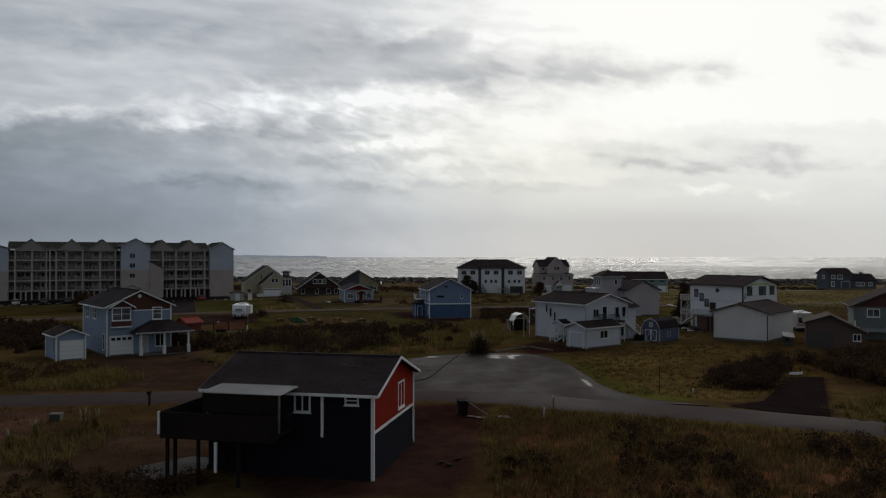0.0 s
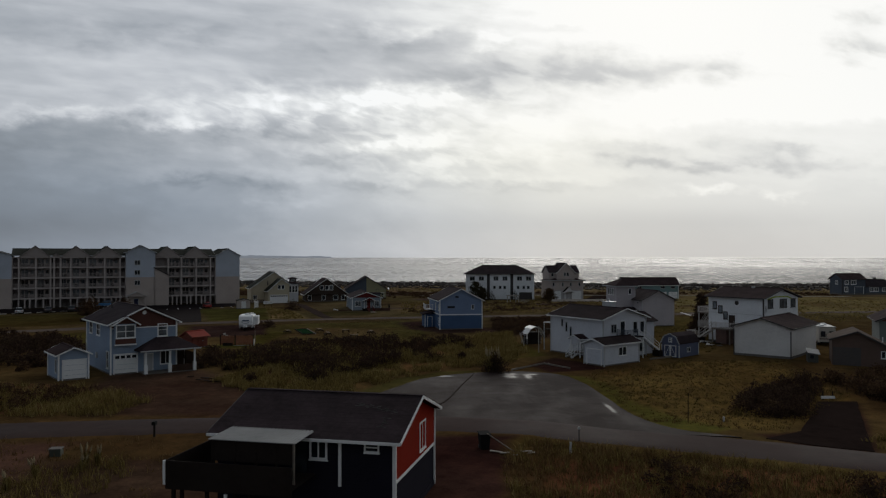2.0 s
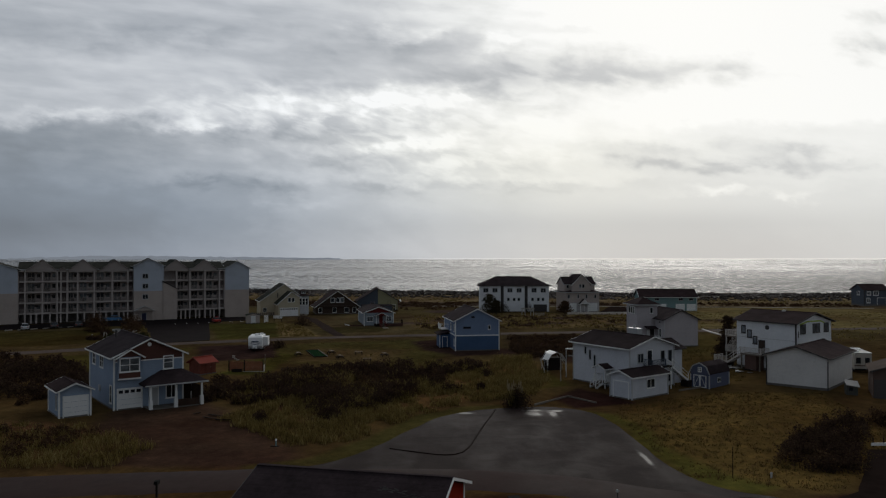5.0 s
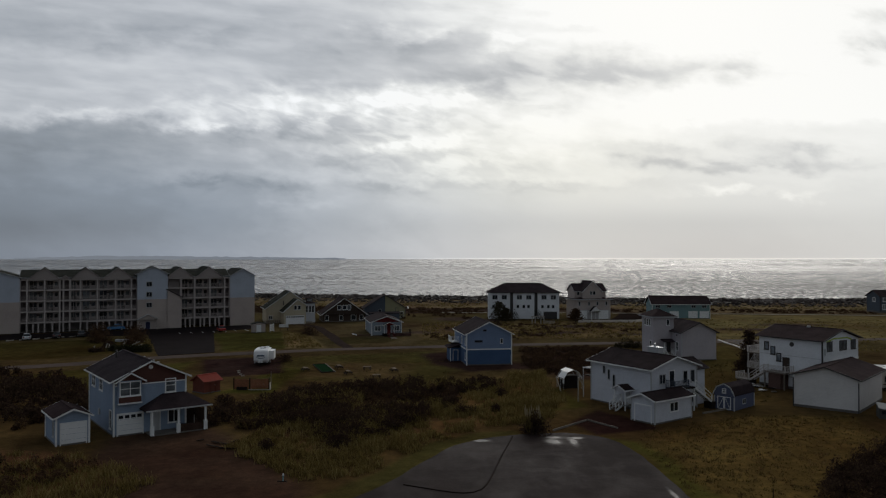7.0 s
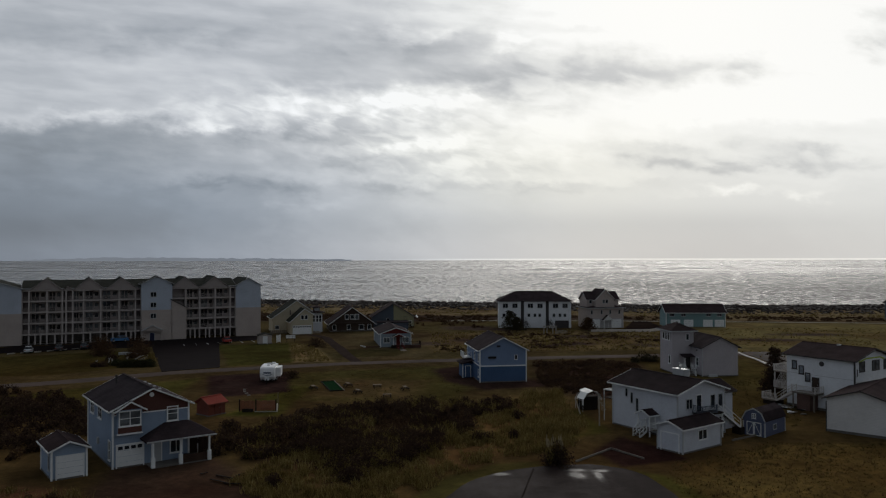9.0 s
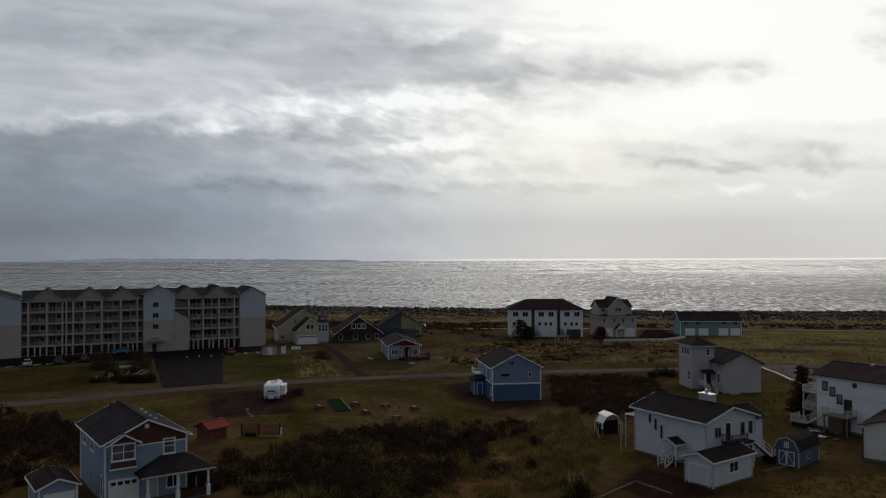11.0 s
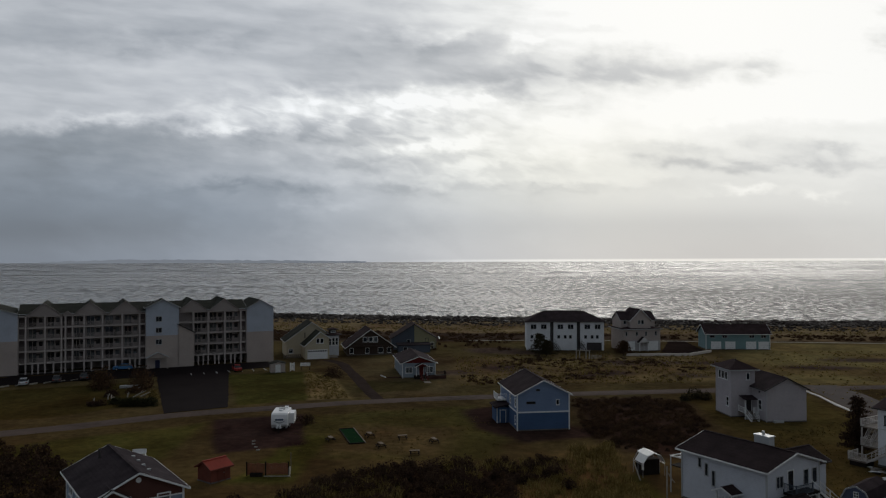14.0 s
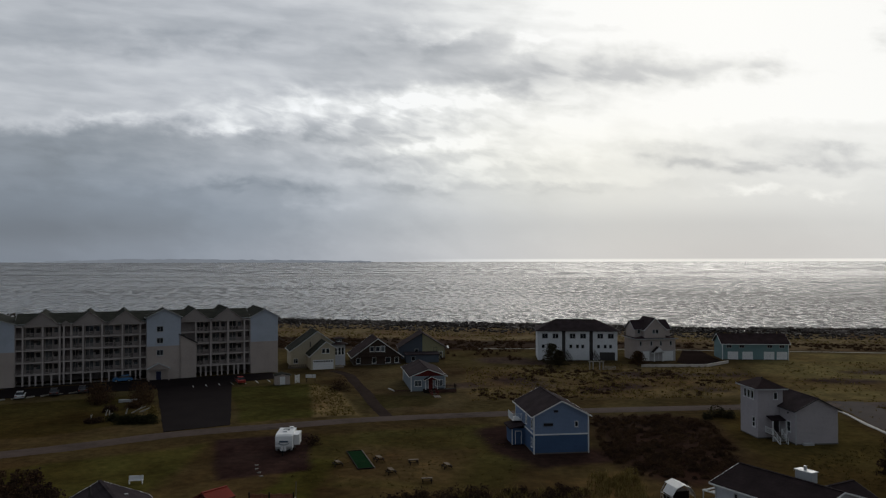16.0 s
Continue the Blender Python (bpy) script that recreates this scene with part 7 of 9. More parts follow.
# ---- houses on the right ----
def right_houses():
    ob, f = house("slate_seaside_house", "dark slate two-storey house with white-framed windows", 154.2, 289.3, 7.0, 9.4, 7.2, 5.5, 1.9, "x", SLATE, BROWNROOF, DARKTRIM, 0.5, "fl", "house", 0.4)
    for u, z, wd, hg in ((1.8, 3.7, 1.2, 1.1), (4.6, 3.6, 1.8, 1.3), (1.6, 0.9, 1.1, 1.5)):
        window(ob, f["f"], u, z, wd, hg, TRIM, "v", PALEGLASS, 0.2)
    garage_door(ob, f["f"], 6.8, 0.0, 3.4, 2.5, SLATE, 0, TRIM)
    window(ob, f["l"], 4.0, 3.6, 1.2, 1.2, TRIM, "v", PALEGLASS, 0.14)
    ob, f = house("slate_wing", "low slate side house with grey roof and small chimney", 164.0, 291.0, 7.0, 10.0, 7.0, 2.8, 2.4, "x", SLATE, GREYROOF, DARKTRIM, 0.4, "", "house", 0.4)
    for u in (2.4, 4.4, 7.6):
        window(ob, f["f"], u, 0.9, 1.4, 1.2, TRIM, "v", PALEGLASS, 0.16)
    part("chimney", box(bmesh.new(), 6.0, 3.4, 4.6, 6.8, 4.2, 6.0), DARKTRIM, ob)
    ob, f = house("green_grey_house", "green-grey house with a reddish-brown roof", 66.9, 118.1, -24.0, 11.0, 9.0, 5.1, 2.5, "y", siding("green_grey_siding", (0.16, 0.18, 0.175)), BROWNROOF, DARKTRIM, 0.6, "")
    part("gable_cladding", prism(bmesh.new(), (f["f"].p(0.1, 0, 4.9), f["f"].p(10.9, 0, 4.9), f["f"].p(5.5, 0, 7.5)), (0, -0.05, 0)), MAROON, ob)
    window(ob, f["f"], 2.6, 3.5, 1.5, 1.05, TRIM, "v", PALEGLASS, 0.12)
    part("awning", prism(bmesh.new(), ((1.2, -1.8, 1.3), (4.4, -1.8, 1.3), (4.4, -1.8, 1.4), (1.2, -1.8, 1.4)), (0, 1.8, 0.4)), TINROOF, ob)
    # low outbuilding whose ridge stands off centre
    ob = thing("brown_outbuilding", "low brown outbuilding with a faded off-centre gable roof", "outbuilding", at(54.7, 108.3, -25))
    mud = siding("mud_brown_siding", (0.115, 0.078, 0.064))
    faded = surf("faded_brown_roof", (0.090, 0.066, 0.055), 0.9, 0.25, 3, 0.2, spec=0.05)
    part("wall", prism(bmesh.new(), ((0, 0, -0.5), (7.3, 0, -0.5), (7.3, 0, 2.2), (3.0, 0, 4.4), (0, 0, 3.4)), (0, 7.0, 0)), mud, ob)
    part("roof", prism(bmesh.new(), ((-0.4, -0.4, 3.3), (3.0, -0.4, 4.45), (7.8, -0.4, 2.0), (7.8, -0.4, 2.14), (3.0, -0.4, 4.6), (-0.4, -0.4, 3.44)), (0, 7.8, 0)), faded, ob)
    rb = beam(bmesh.new(), (-0.4, -0.44, 3.36), (3.0, -0.44, 4.52), 0.06, 0.2)
    beam(rb, (3.0, -0.44, 4.52), (7.8, -0.44, 2.06), 0.06, 0.2)
    part("rake_board", rb, DARKTRIM, ob)
    ow = Wall((0, 0), (1, 0), (0, -1))
    window(ob, ow, 6.2, 1.2, 0.8, 0.8, TRIM, "v", GLASS, 0.09)
    part("lower_cladding", ow.slab(bmesh.new(), 0.1, 3.4, 0, 2.4, -0.02, 0.04), siding("dull_slate_siding", (0.085, 0.075, 0.072)), ob, "dull slate panel")
    part("roof_pipe", tube(bmesh.new(), (6.2, 3.0, 2.7), (6.2, 3.0, 3.7), 0.08, 0.08, 8), TRIM, ob)
    ob = thing("lean_to", "small shed with a pale tin lean-to roof beside the workshop", "shed", at(52.6, 110.6, -20))
    part("wall", prism(bmesh.new(), ((0, 0, -0.4), (1.3, 0, -0.4), (1.3, 0, 1.2), (0, 0, 1.4)), (0, 2.0, 0)), siding("green_grey_shed_siding", (0.085, 0.085, 0.075)), ob)
    part("roof", prism(bmesh.new(), ((-0.1, -0.3, 1.3), (1.5, -0.3, 1.1), (1.5, -0.3, 1.17), (-0.1, -0.3, 1.37)), (0, 2.0, 0.45)), TINROOF, ob)
    window(ob, Wall((0, 0), (1, 0), (0, -1)), 0.5, 0.6, 0.4, 0.4, DARKTRIM, "", GLASS, 0.05)
    # motorhome parked behind the workshop
    ob = thing("motorhome", "white motorhome parked behind the workshop", "motorhome", at(63.6, 129.0, -14))
    part("body", prism(bmesh.new(), ((0, 0, 0.5), (2.4, 0, 0.5), (2.4, 0, 2.75), (2.2, 0, 2.95), (0.2, 0, 2.95), (0, 0, 2.75)), (0, 7.2, 0)), surf("cream_motorhome_paint", (0.50, 0.47, 0.42), 0.5, 0.12, 2, 0.05), ob)
    part("roof_deck", box(bmesh.new(), -0.05, -0.1, 2.95, 2.45, 7.2, 3.05), GREYTRIM, ob)
    back = Wall((0, 0), (1, 0), (0, -1))
    window(ob, back, 0.55, 1.5, 0.55, 0.75, DARKTRIM, "", GLASS, 0.06)
    window(ob, back, 1.8, 1.5, 0.55, 0.75, DARKTRIM, "", GLASS, 0.06)
    part("stripe", back.slab(bmesh.new(), 0.02, 2.38, 1.0, 1.14, -0.02, 0.02), MAROON, ob)
    part("bumper", box(bmesh.new(), 0.05, -0.15, 0.4, 2.35, 0, 0.6), BLACK, ob)
    for y in (1.4, 5.8):
        for x in (-0.02, 2.16):
            part("wheel", tube(bmesh.new(), (x, y, 0.36), (x + 0.26, y, 0.36), 0.38, 0.38, 12), RUBBER, ob)
    for x, y in ((0.5, 1.5), (1.4, 4.2)):
        part("roof_vent", box(bmesh.new(), x, y, 3.05, x + 0.6, y + 0.7, 3.25), WHITEPAINT, ob)


right_houses()


# ---- small things on the land ----
def camper():
    ob = thing("camper_trailer", "white travel trailer with a slide-out, parked on dark gravel", "trailer", at(-35.5, 154.6, 6))
    W, L = 2.5, 5.4
    prof = ((0.25, 0.75), (-0.05, 1.1), (-0.1, 1.9), (0.1, 2.6), (0.6, 2.8), (L - 0.2, 2.8), (L, 2.6), (L, 0.75))
    part("body", prism(bmesh.new(), tuple((0, y, z) for y, z in prof), (W, 0, 0)), WHITEPAINT, ob)
    part("slide_out", box(bmesh.new(), W, 1.4, 1.0, W + 0.9, 4.2, 2.55), WHITEPAINT, ob)
    part("skirt", box(bmesh.new(), 0.04, 0.3, 0.5, W - 0.04, L - 0.1, 0.78), GREYTRIM, ob)
    mark = surf("dark_blue_decal", (0.05, 0.08, 0.13), 0.4)
    f = Wall((0, -0.08), (1, 0), (0, -1))
    part("decal", f.slab(bmesh.new(), 0.6, 1.9, 1.72, 1.98, 0, 0.04), mark, ob)
    sw = bmesh.new()
    for k in range(8):
        u = 0.45 + k * 0.2
        f.slab(sw, u, u + 0.22, 1.32 + 0.02 * (k - 3.5) ** 2, 1.40 + 0.02 * (k - 3.5) ** 2, -0.02, 0.035)
    part("decal", sw, mark, ob)
    side = Wall((0, L), (0, -1), (-1, 0))
    part("decal", side.slab(bmesh.new(), 1.6, 4.8, 1.2, 1.5, -0.02, 0.02), mark, ob)
    window(ob, side, 2.0, 1.6, 1.0, 0.7, DARKTRIM, "", GLASS, 0.05)
    window(ob, side, 3.6, 1.7, 1.2, 0.7, DARKTRIM, "", GLASS, 0.05)
    for x, y in ((0.9, 2.2), (1.5, 4.6)):
        part("roof_vent", box(bmesh.new(), x, y, 2.8, x + 0.6, y + 0.7, 3.0), WHITEPAINT, ob)
    part("air_conditioner", box(bmesh.new(), 0.8, 3.2, 2.8, 1.7, 4.2, 3.05), GREYTRIM, ob)
    hitch = bmesh.new()
    beam(hitch, (0.3, 0.4, 0.6), (W / 2, -1.3, 0.6), 0.1, 0.12)
    beam(hitch, (W - 0.3, 0.4, 0.6), (W / 2, -1.3, 0.6), 0.1, 0.12)
    part("hitch", hitch, BLACK, ob)
    tank = tube(bmesh.new(), (W / 2 - 0.2, -0.7, 0.65), (W / 2 - 0.2, -0.7, 1.2), 0.2, 0.16, 10)
    tube(tank, (W / 2 + 0.22, -0.7, 0.65), (W / 2 + 0.22, -0.7, 1.2), 0.2, 0.16, 10)
    part("gas_bottles", tank, WHITEPAINT, ob)
    part("jack", box(bmesh.new(), W / 2 - 0.05, -1.2, -0.05, W / 2 + 0.05, -1.1, 0.9), BLACK, ob)
    for y in (2.9, 3.75):
        for x in (0.0, W - 0.24):
            wheel = part("wheel", tube(bmesh.new(), (x, y, 0.34), (x + 0.24, y, 0.34), 0.36, 0.36, 14), RUBBER, ob)
            part("rim", tube(bmesh.new(), (x - 0.01, y, 0.34), (x + 0.25, y, 0.34), 0.2, 0.2, 10), STEEL, wheel)
    return ob


camper()


def picnic_table():
    wood = surf("worn_table_wood", (0.17, 0.125, 0.085), 0.8, 0.25, 6, 0.3)
    ob = thing("picnic_table", "weathered wooden picnic table with two benches on the grass", "picnic table", Matrix(), "picnic tables on the field")
    for k in range(5):
        part("tabletop_board", box(bmesh.new(), -0.70, -0.30 + k * 0.12, 0.60, 0.70, -0.19 + k * 0.12, 0.64), wood, ob)
    for s in (-1, 1):
        part("bench", box(bmesh.new(), -0.70, s * 0.52 - 0.10, 0.34, 0.70, s * 0.52 + 0.10, 0.38), DARKWOOD, ob)
        lg = bmesh.new()
        for t in (-1, 1):
            beam(lg, (s * 0.55, t * 0.62, -0.06), (s * 0.55, t * 0.22, 0.60), 0.09, 0.09, (1, 0, 0))
        beam(lg, (s * 0.55, -0.66, 0.31), (s * 0.55, 0.66, 0.31), 0.05, 0.09)
        part("trestle", lg, DARKWOOD, ob)
    return ob


first_table = picnic_table()
spots = ((-25.1, 148.6, 118), (-19.6, 151.3, 118), (-17.2, 144.9, 115), (-14.5, 149.8, 15), (-9.7, 147.8, 112), (-12.1, 140.9, 8))
first_table.matrix_world = at(*spots[0])
for s_ in spots[1:]:
    copy_thing(first_table, at(*s_))


def putting_green():
    ob = thing("turf_pad", "green artificial turf pad edged with pale boards", "turf pad", at(-22.4, 151.8, 18))
    part("turf", box(bmesh.new(), -1.1, -5.0, -0.1, 1.1, 5.0, 0.07), TURF, ob)
    for a in ((-1.22, -5.12, -1.1, 5.12), (1.1, -5.12, 1.22, 5.12), (-1.1, -5.12, 1.1, -5.0), (-1.1, 5.0, 1.1, 5.12)):
        pale = a[0] > 1
        part("edging", box(bmesh.new(), a[0], a[1], -0.1, a[2], a[3], 0.16), DECKWOOD if pale else DARKWOOD, ob)
    return ob


putting_green()


def red_shed():
    ob, f = house("red_shed", "small red wooden shed with a red tin roof", -38.0, 128.6, -36.0, 2.7, 2.8, 1.75, 0.7, "y", REDWOOD, REDTIN, REDWOOD, 0.3, "", "shed")
    door(ob, f["r"], 1.5, 0.0, 0.85, 1.6, REDWOOD, REDWOOD)
    for k in range(4):
        part("siding_board", f["f"].slab(bmesh.new(), 0.1 + k * 0.8, 0.16 + k * 0.8, 0, 1.75, 0, 0.03), REDWOOD, ob)
    return ob


red_shed()


def wood_pen():
    ob = thing("wooden_fence", "reddish-brown wooden windbreak fence with posts and pale kerb", "fence", at(-32.5, 130.6, 3))
    wood = surf("brown_fence_wood", (0.24, 0.095, 0.048), 0.75, 0.35, 5, 0.3)
    for x in (0.0, 2.35, 5.2):
        part("post", box(bmesh.new(), x - 0.07, -0.10, -0.3, x + 0.07, 0.06, 1.75), DARKWOOD, ob)
    part("post", box(bmesh.new(), 5.12, 1.9, -0.3, 5.2, 1.98, 2.4), DECKWOOD, ob, "tall weathered post")
    k = 0
    x = 0.08
    while x < 5.1:
        if abs(x + 0.1 - 2.35) > 0.16:
            part("board", box(bmesh.new(), x, -0.04, 0.12 + 0.03 * math.sin(k * 2.1), x + 0.20, 0.0, 1.55 + 0.05 * math.sin(k * 1.3)), wood, ob)
        x, k = x + 0.215, k + 1
    for z in (0.35, 1.3):
        part("rail", box(bmesh.new(), 0.0, 0.0, z, 5.2, 0.05, z + 0.1), DARKWOOD, ob)
    part("side_panel", box(bmesh.new(), 5.26, -0.2, 0.0, 5.36, 0.6, 1.0), LOG, ob, "pale end panel")
    part("kerb_board", box(bmesh.new(), 2.2, -0.55, -0.1, 5.5, -0.42, 0.10), LOG, ob)
    part("bench", box(bmesh.new(), 0.5, -0.6, 0.0, 2.0, -0.12, 0.42), DARKWOOD, ob)
    pile = thing("board_pile", "pale boards stacked behind the fence", "boards", at(-29.6, 134.2, 12))
    for k in range(3):
        part("board", box(bmesh.new(), -1.2 + 0.2 * k, -0.3 + 0.25 * k, -0.05, 1.2, -0.1 + 0.25 * k, 0.12 + 0.05 * k), LOG, pile)
    return ob


wood_pen()


def car(x, y, rz, paint, label, group="cars before the hotel"):
    ob = thing("car", label, "car", at(x, y, rz, 0.07), group)
    m = surf("car_paint", paint, 0.25, 0.05, 2, 0, spec=0.6)
    side = ((-2.15, 0.35), (-2.2, 0.75), (-1.9, 0.95), (-1.15, 1.0), (1.3, 0.98), (2.1, 0.85), (2.2, 0.55), (2.1, 0.3))
    part("body", prism(bmesh.new(), tuple((-0.86, yy, z) for yy, z in side), (1.72, 0, 0)), m, ob)
    cab = bmesh.new()
    lo, hi = ((-0.8, -1.75), (0.8, -1.75), (0.8, 1.05), (-0.8, 1.05)), ((-0.62, -1.3), (0.62, -1.3), (0.62, 0.35), (-0.62, 0.35))
    a, b = [cab.verts.new((*p, 0.97)) for p in lo], [cab.verts.new((*p, 1.46)) for p in hi]
    for i in range(4):
        cab.faces.new((a[i], a[(i + 1) % 4], b[(i + 1) % 4], b[i]))
    cab.faces.new(b)
    cab.faces.new(a[::-1])
    part("windows", cab, GLASS, ob)
    part("roof_panel", box(bmesh.new(), -0.63, -1.32, 1.45, 0.63, 0.37, 1.51), m, ob)
    for wx in (-0.88, 0.68):
        for wy in (-1.35, 1.4):
            wheel = part("wheel", tube(bmesh.new(), (wx, wy, 0.31), (wx + 0.2, wy, 0.31), 0.32, 0.32, 14), RUBBER, ob)
            part("rim", tube(bmesh.new(), (wx - 0.01, wy, 0.31), (wx + 0.21, wy, 0.31), 0.19, 0.19, 10), STEEL, wheel)
    for wx in (-0.62, 0.62):
        part("headlight", box(bmesh.new(), wx - 0.2, 2.1, 0.62, wx + 0.2, 2.21, 0.76), PALEGLASS, ob)
        part("tail_light", box(bmesh.new(), wx - 0.16, -2.24, 0.68, wx + 0.16, -2.14, 0.84), REDTIN, ob)
    return ob


for cx_, cy_, paint, label in ((-100.5, 198.6, (0.55, 0.57, 0.6), "silver parked car at the edge of the lot"), (-95.4, 202.6, (0.06, 0.06, 0.065), "dark parked car with pale windscreen"),
                               (-91.0, 206.0, (0.05, 0.05, 0.055), "black parked car beside a lawn"), (-87.4, 217.6, (0.05, 0.17, 0.36), "bright blue parked hatchback near the carport"),
                               (-60.3, 219.6, (0.35, 0.035, 0.03), "red parked car on the black lot")):
    car(cx_, cy_, 26 + (90 if paint[2] > 0.3 and paint[0] < 0.1 else 0), paint, label)

# painted bay lines on the lot
for k in range(7):
    s_ = -14 + k * 2.9
    ax, ay = -61.5 + s_ * math.cos(radians(26)) + 4.2, 232.1 + s_ * math.sin(radians(26)) - 11.0
    ln = box(bmesh.new(), -0.07, -2.1, 0.0, 0.07, 2.1, 0.012)
    ob_ = to_object("bay_line", ln, TRIM)
    ob_.matrix_world = at(ax, ay, 26, 0.075)
    tagged(ob_, "white painted parking bay line on black asphalt", "road marking", "bay lines on the lot")
for k in range(6):
    ax, ay = -103.2 + k * 2.75 * math.cos(radians(40)), 196.2 + k * 2.75 * math.sin(radians(40))
    ob_ = to_object("wheel_stop", box(bmesh.new(), -0.08, -0.9, -0.05, 0.08, 0.9, 0.25), LOG)
    ob_.matrix_world = at(ax, ay, -30, 0.03)
    tagged(ob_, "pale weathered timber wheel stop on the lot edge", "wheel stop", "wheel stops along the lawn")


def utility_shed():
    ob, f = house("bin_store", "beige bin store beside the hotel car park", -51.2, 216.2, 20, 3.4, 2.6, 2.2, 0.4, "y", BEIGE, GREENROOF, DARKTRIM, 0.15, "", "bin store")
    door(ob, f["f"], 1.7, 0, 1.0, 1.9, TRIM)
    pn = thing("white_panel_gate", "white slatted panel gate leaning by the bin store", "gate", at(-47.2, 219.0, 60))
    for k in range(6):
        part("slat", box(bmesh.new(), 0, -0.03, 0.2 + k * 0.3, 1.5, 0.03, 0.44 + k * 0.3), TRIM, pn)
    for x in (0.05, 1.45):
        part("post", box(bmesh.new(), x - 0.06, -0.06, -0.3, x + 0.06, 0.06, 2.1), TRIM, pn)
    sg = thing("notice_board", "white notice board on two posts by the drive", "sign", at(-45.3, 221.8, 5))
    for x in (0.2, 2.2):
        part("post", box(bmesh.new(), x - 0.06, -0.06, -0.3, x + 0.06, 0.06, 1.3), DARKWOOD, sg)
    for k in range(3):
        part("panel", box(bmesh.new(), k * 0.82, -0.1, 0.95, k * 0.82 + 0.76, -0.06, 1.75), TRIM, sg)
        part("lettering_bar", box(bmesh.new(), k * 0.82 + 0.12, -0.11, 1.3, k * 0.82 + 0.64, -0.1, 1.42), GREYTRIM, sg)


utility_shed()


def bench(x, y, rz, label):
    ob = thing("garden_bench", label, "bench", at(x, y, rz), "pale garden benches")
    part("seat", box(bmesh.new(), -0.9, -0.25, 0.42, 0.9, 0.25, 0.48), WHITEPAINT, ob)
    part("backrest", box(bmesh.new(), -0.9, 0.2, 0.5, 0.9, 0.27, 1.0), WHITEPAINT, ob)
    for sx in (-0.8, 0.8):
        part("leg", box(bmesh.new(), sx - 0.05, -0.22, -0.1, sx + 0.05, 0.24, 0.42), WHITEPAINT, ob)


bench(-49.9, 139.4, 12, "white garden bench on the lawn behind the blue house")


def stump(x, y, rz, lean, high):
    bm = bmesh.new()
    tube(bm, (0, 0, -0.2), (0.05, 0.02, high * 0.6), 0.16, 0.12, 7)
    tube(bm, (0.05, 0.02, high * 0.6), (0.18, 0.05, high), 0.12, 0.06, 7)
    tube(bm, (0.05, 0.02, high * 0.55), (-0.22, 0.0, high * 0.85), 0.07, 0.03, 6)
    o = to_object("driftwood_stump", bm, LOG)
    o.matrix_world = at(x, y, rz) @ pose(0, 0, 0, 0, lean, 0)
    tagged(o, "bleached driftwood stump set up among the hedges", "driftwood", "driftwood in the hedge bed")


for x, y, rz, lean, high in ((-74.4, 182.2, 20, 8, 1.1), (-73.6, 182.0, 90, -6, 0.9), (-71.2, 183.6, 40, 10, 1.1), (-70.4, 184.6, 10, 60, 2.6), (-69.2, 185.4, 20, 66, 2.4), (-72.6, 180.4, 0, 4, 0.8), (-75.6, 178.8, 50, 12, 0.9)):
    stump(x, y, rz, lean, high)
board_ = box(bmesh.new(), -2.3, -0.5, -0.1, 2.3, 0.5, 0.5)
board_ = to_object("planter_box", board_, GREYTRIM)
board_.matrix_world = at(-75.6, 195.6, 12)
tagged(board_, "pale low planter box before the hotel", "planter")


def garden_path_walls():
    for name, pts, label in (("retaining_wall", [(39.6, 248.6), (57.0, 249.0)], "low pale timber wall before the shingled house"),
                             ("retaining_wall", [(57.0, 249.0), (65.4, 257.0)], "low pale timber wall along the drive")):
        bm = bmesh.new()
        (ax, ay), (bx, by) = pts
        beam(bm, (ax, ay, float(ground_z(ax, ay)) + 0.1), (bx, by, float(ground_z(bx, by)) + 0.1), 0.35, 1.25)
        tagged(to_object(name, bm, PALEFENCE), label, "wall")
    patch("driveway_3", [(51.2, 257.4), (56.8, 249.8), (64.6, 257.6), (66.3, 286), (61.5, 288), (55, 268)], DIRT, "dark gravel yard between low pale walls", "pavement", 0.05)
    ob = thing("garden_gate", "white timber gate frame with picket sides", "gate", at(25.0, 243.2, 0))
    for x in (0.0, 0.9, 2.6, 3.5):
        part("post", box(bmesh.new(), x - 0.12, -0.12, -0.3, x + 0.12, 0.12, 2.2), LOG, ob)
    part("lintel", box(bmesh.new(), -0.3, -0.12, 2.05, 3.8, 0.12, 2.3), LOG, ob)
    for k in range(10):
        part("picket", box(bmesh.new(), 3.9 + k * 0.3, -0.03, 0, 4.02 + k * 0.3, 0.03, 1.0), LOG, ob)


garden_path_walls()


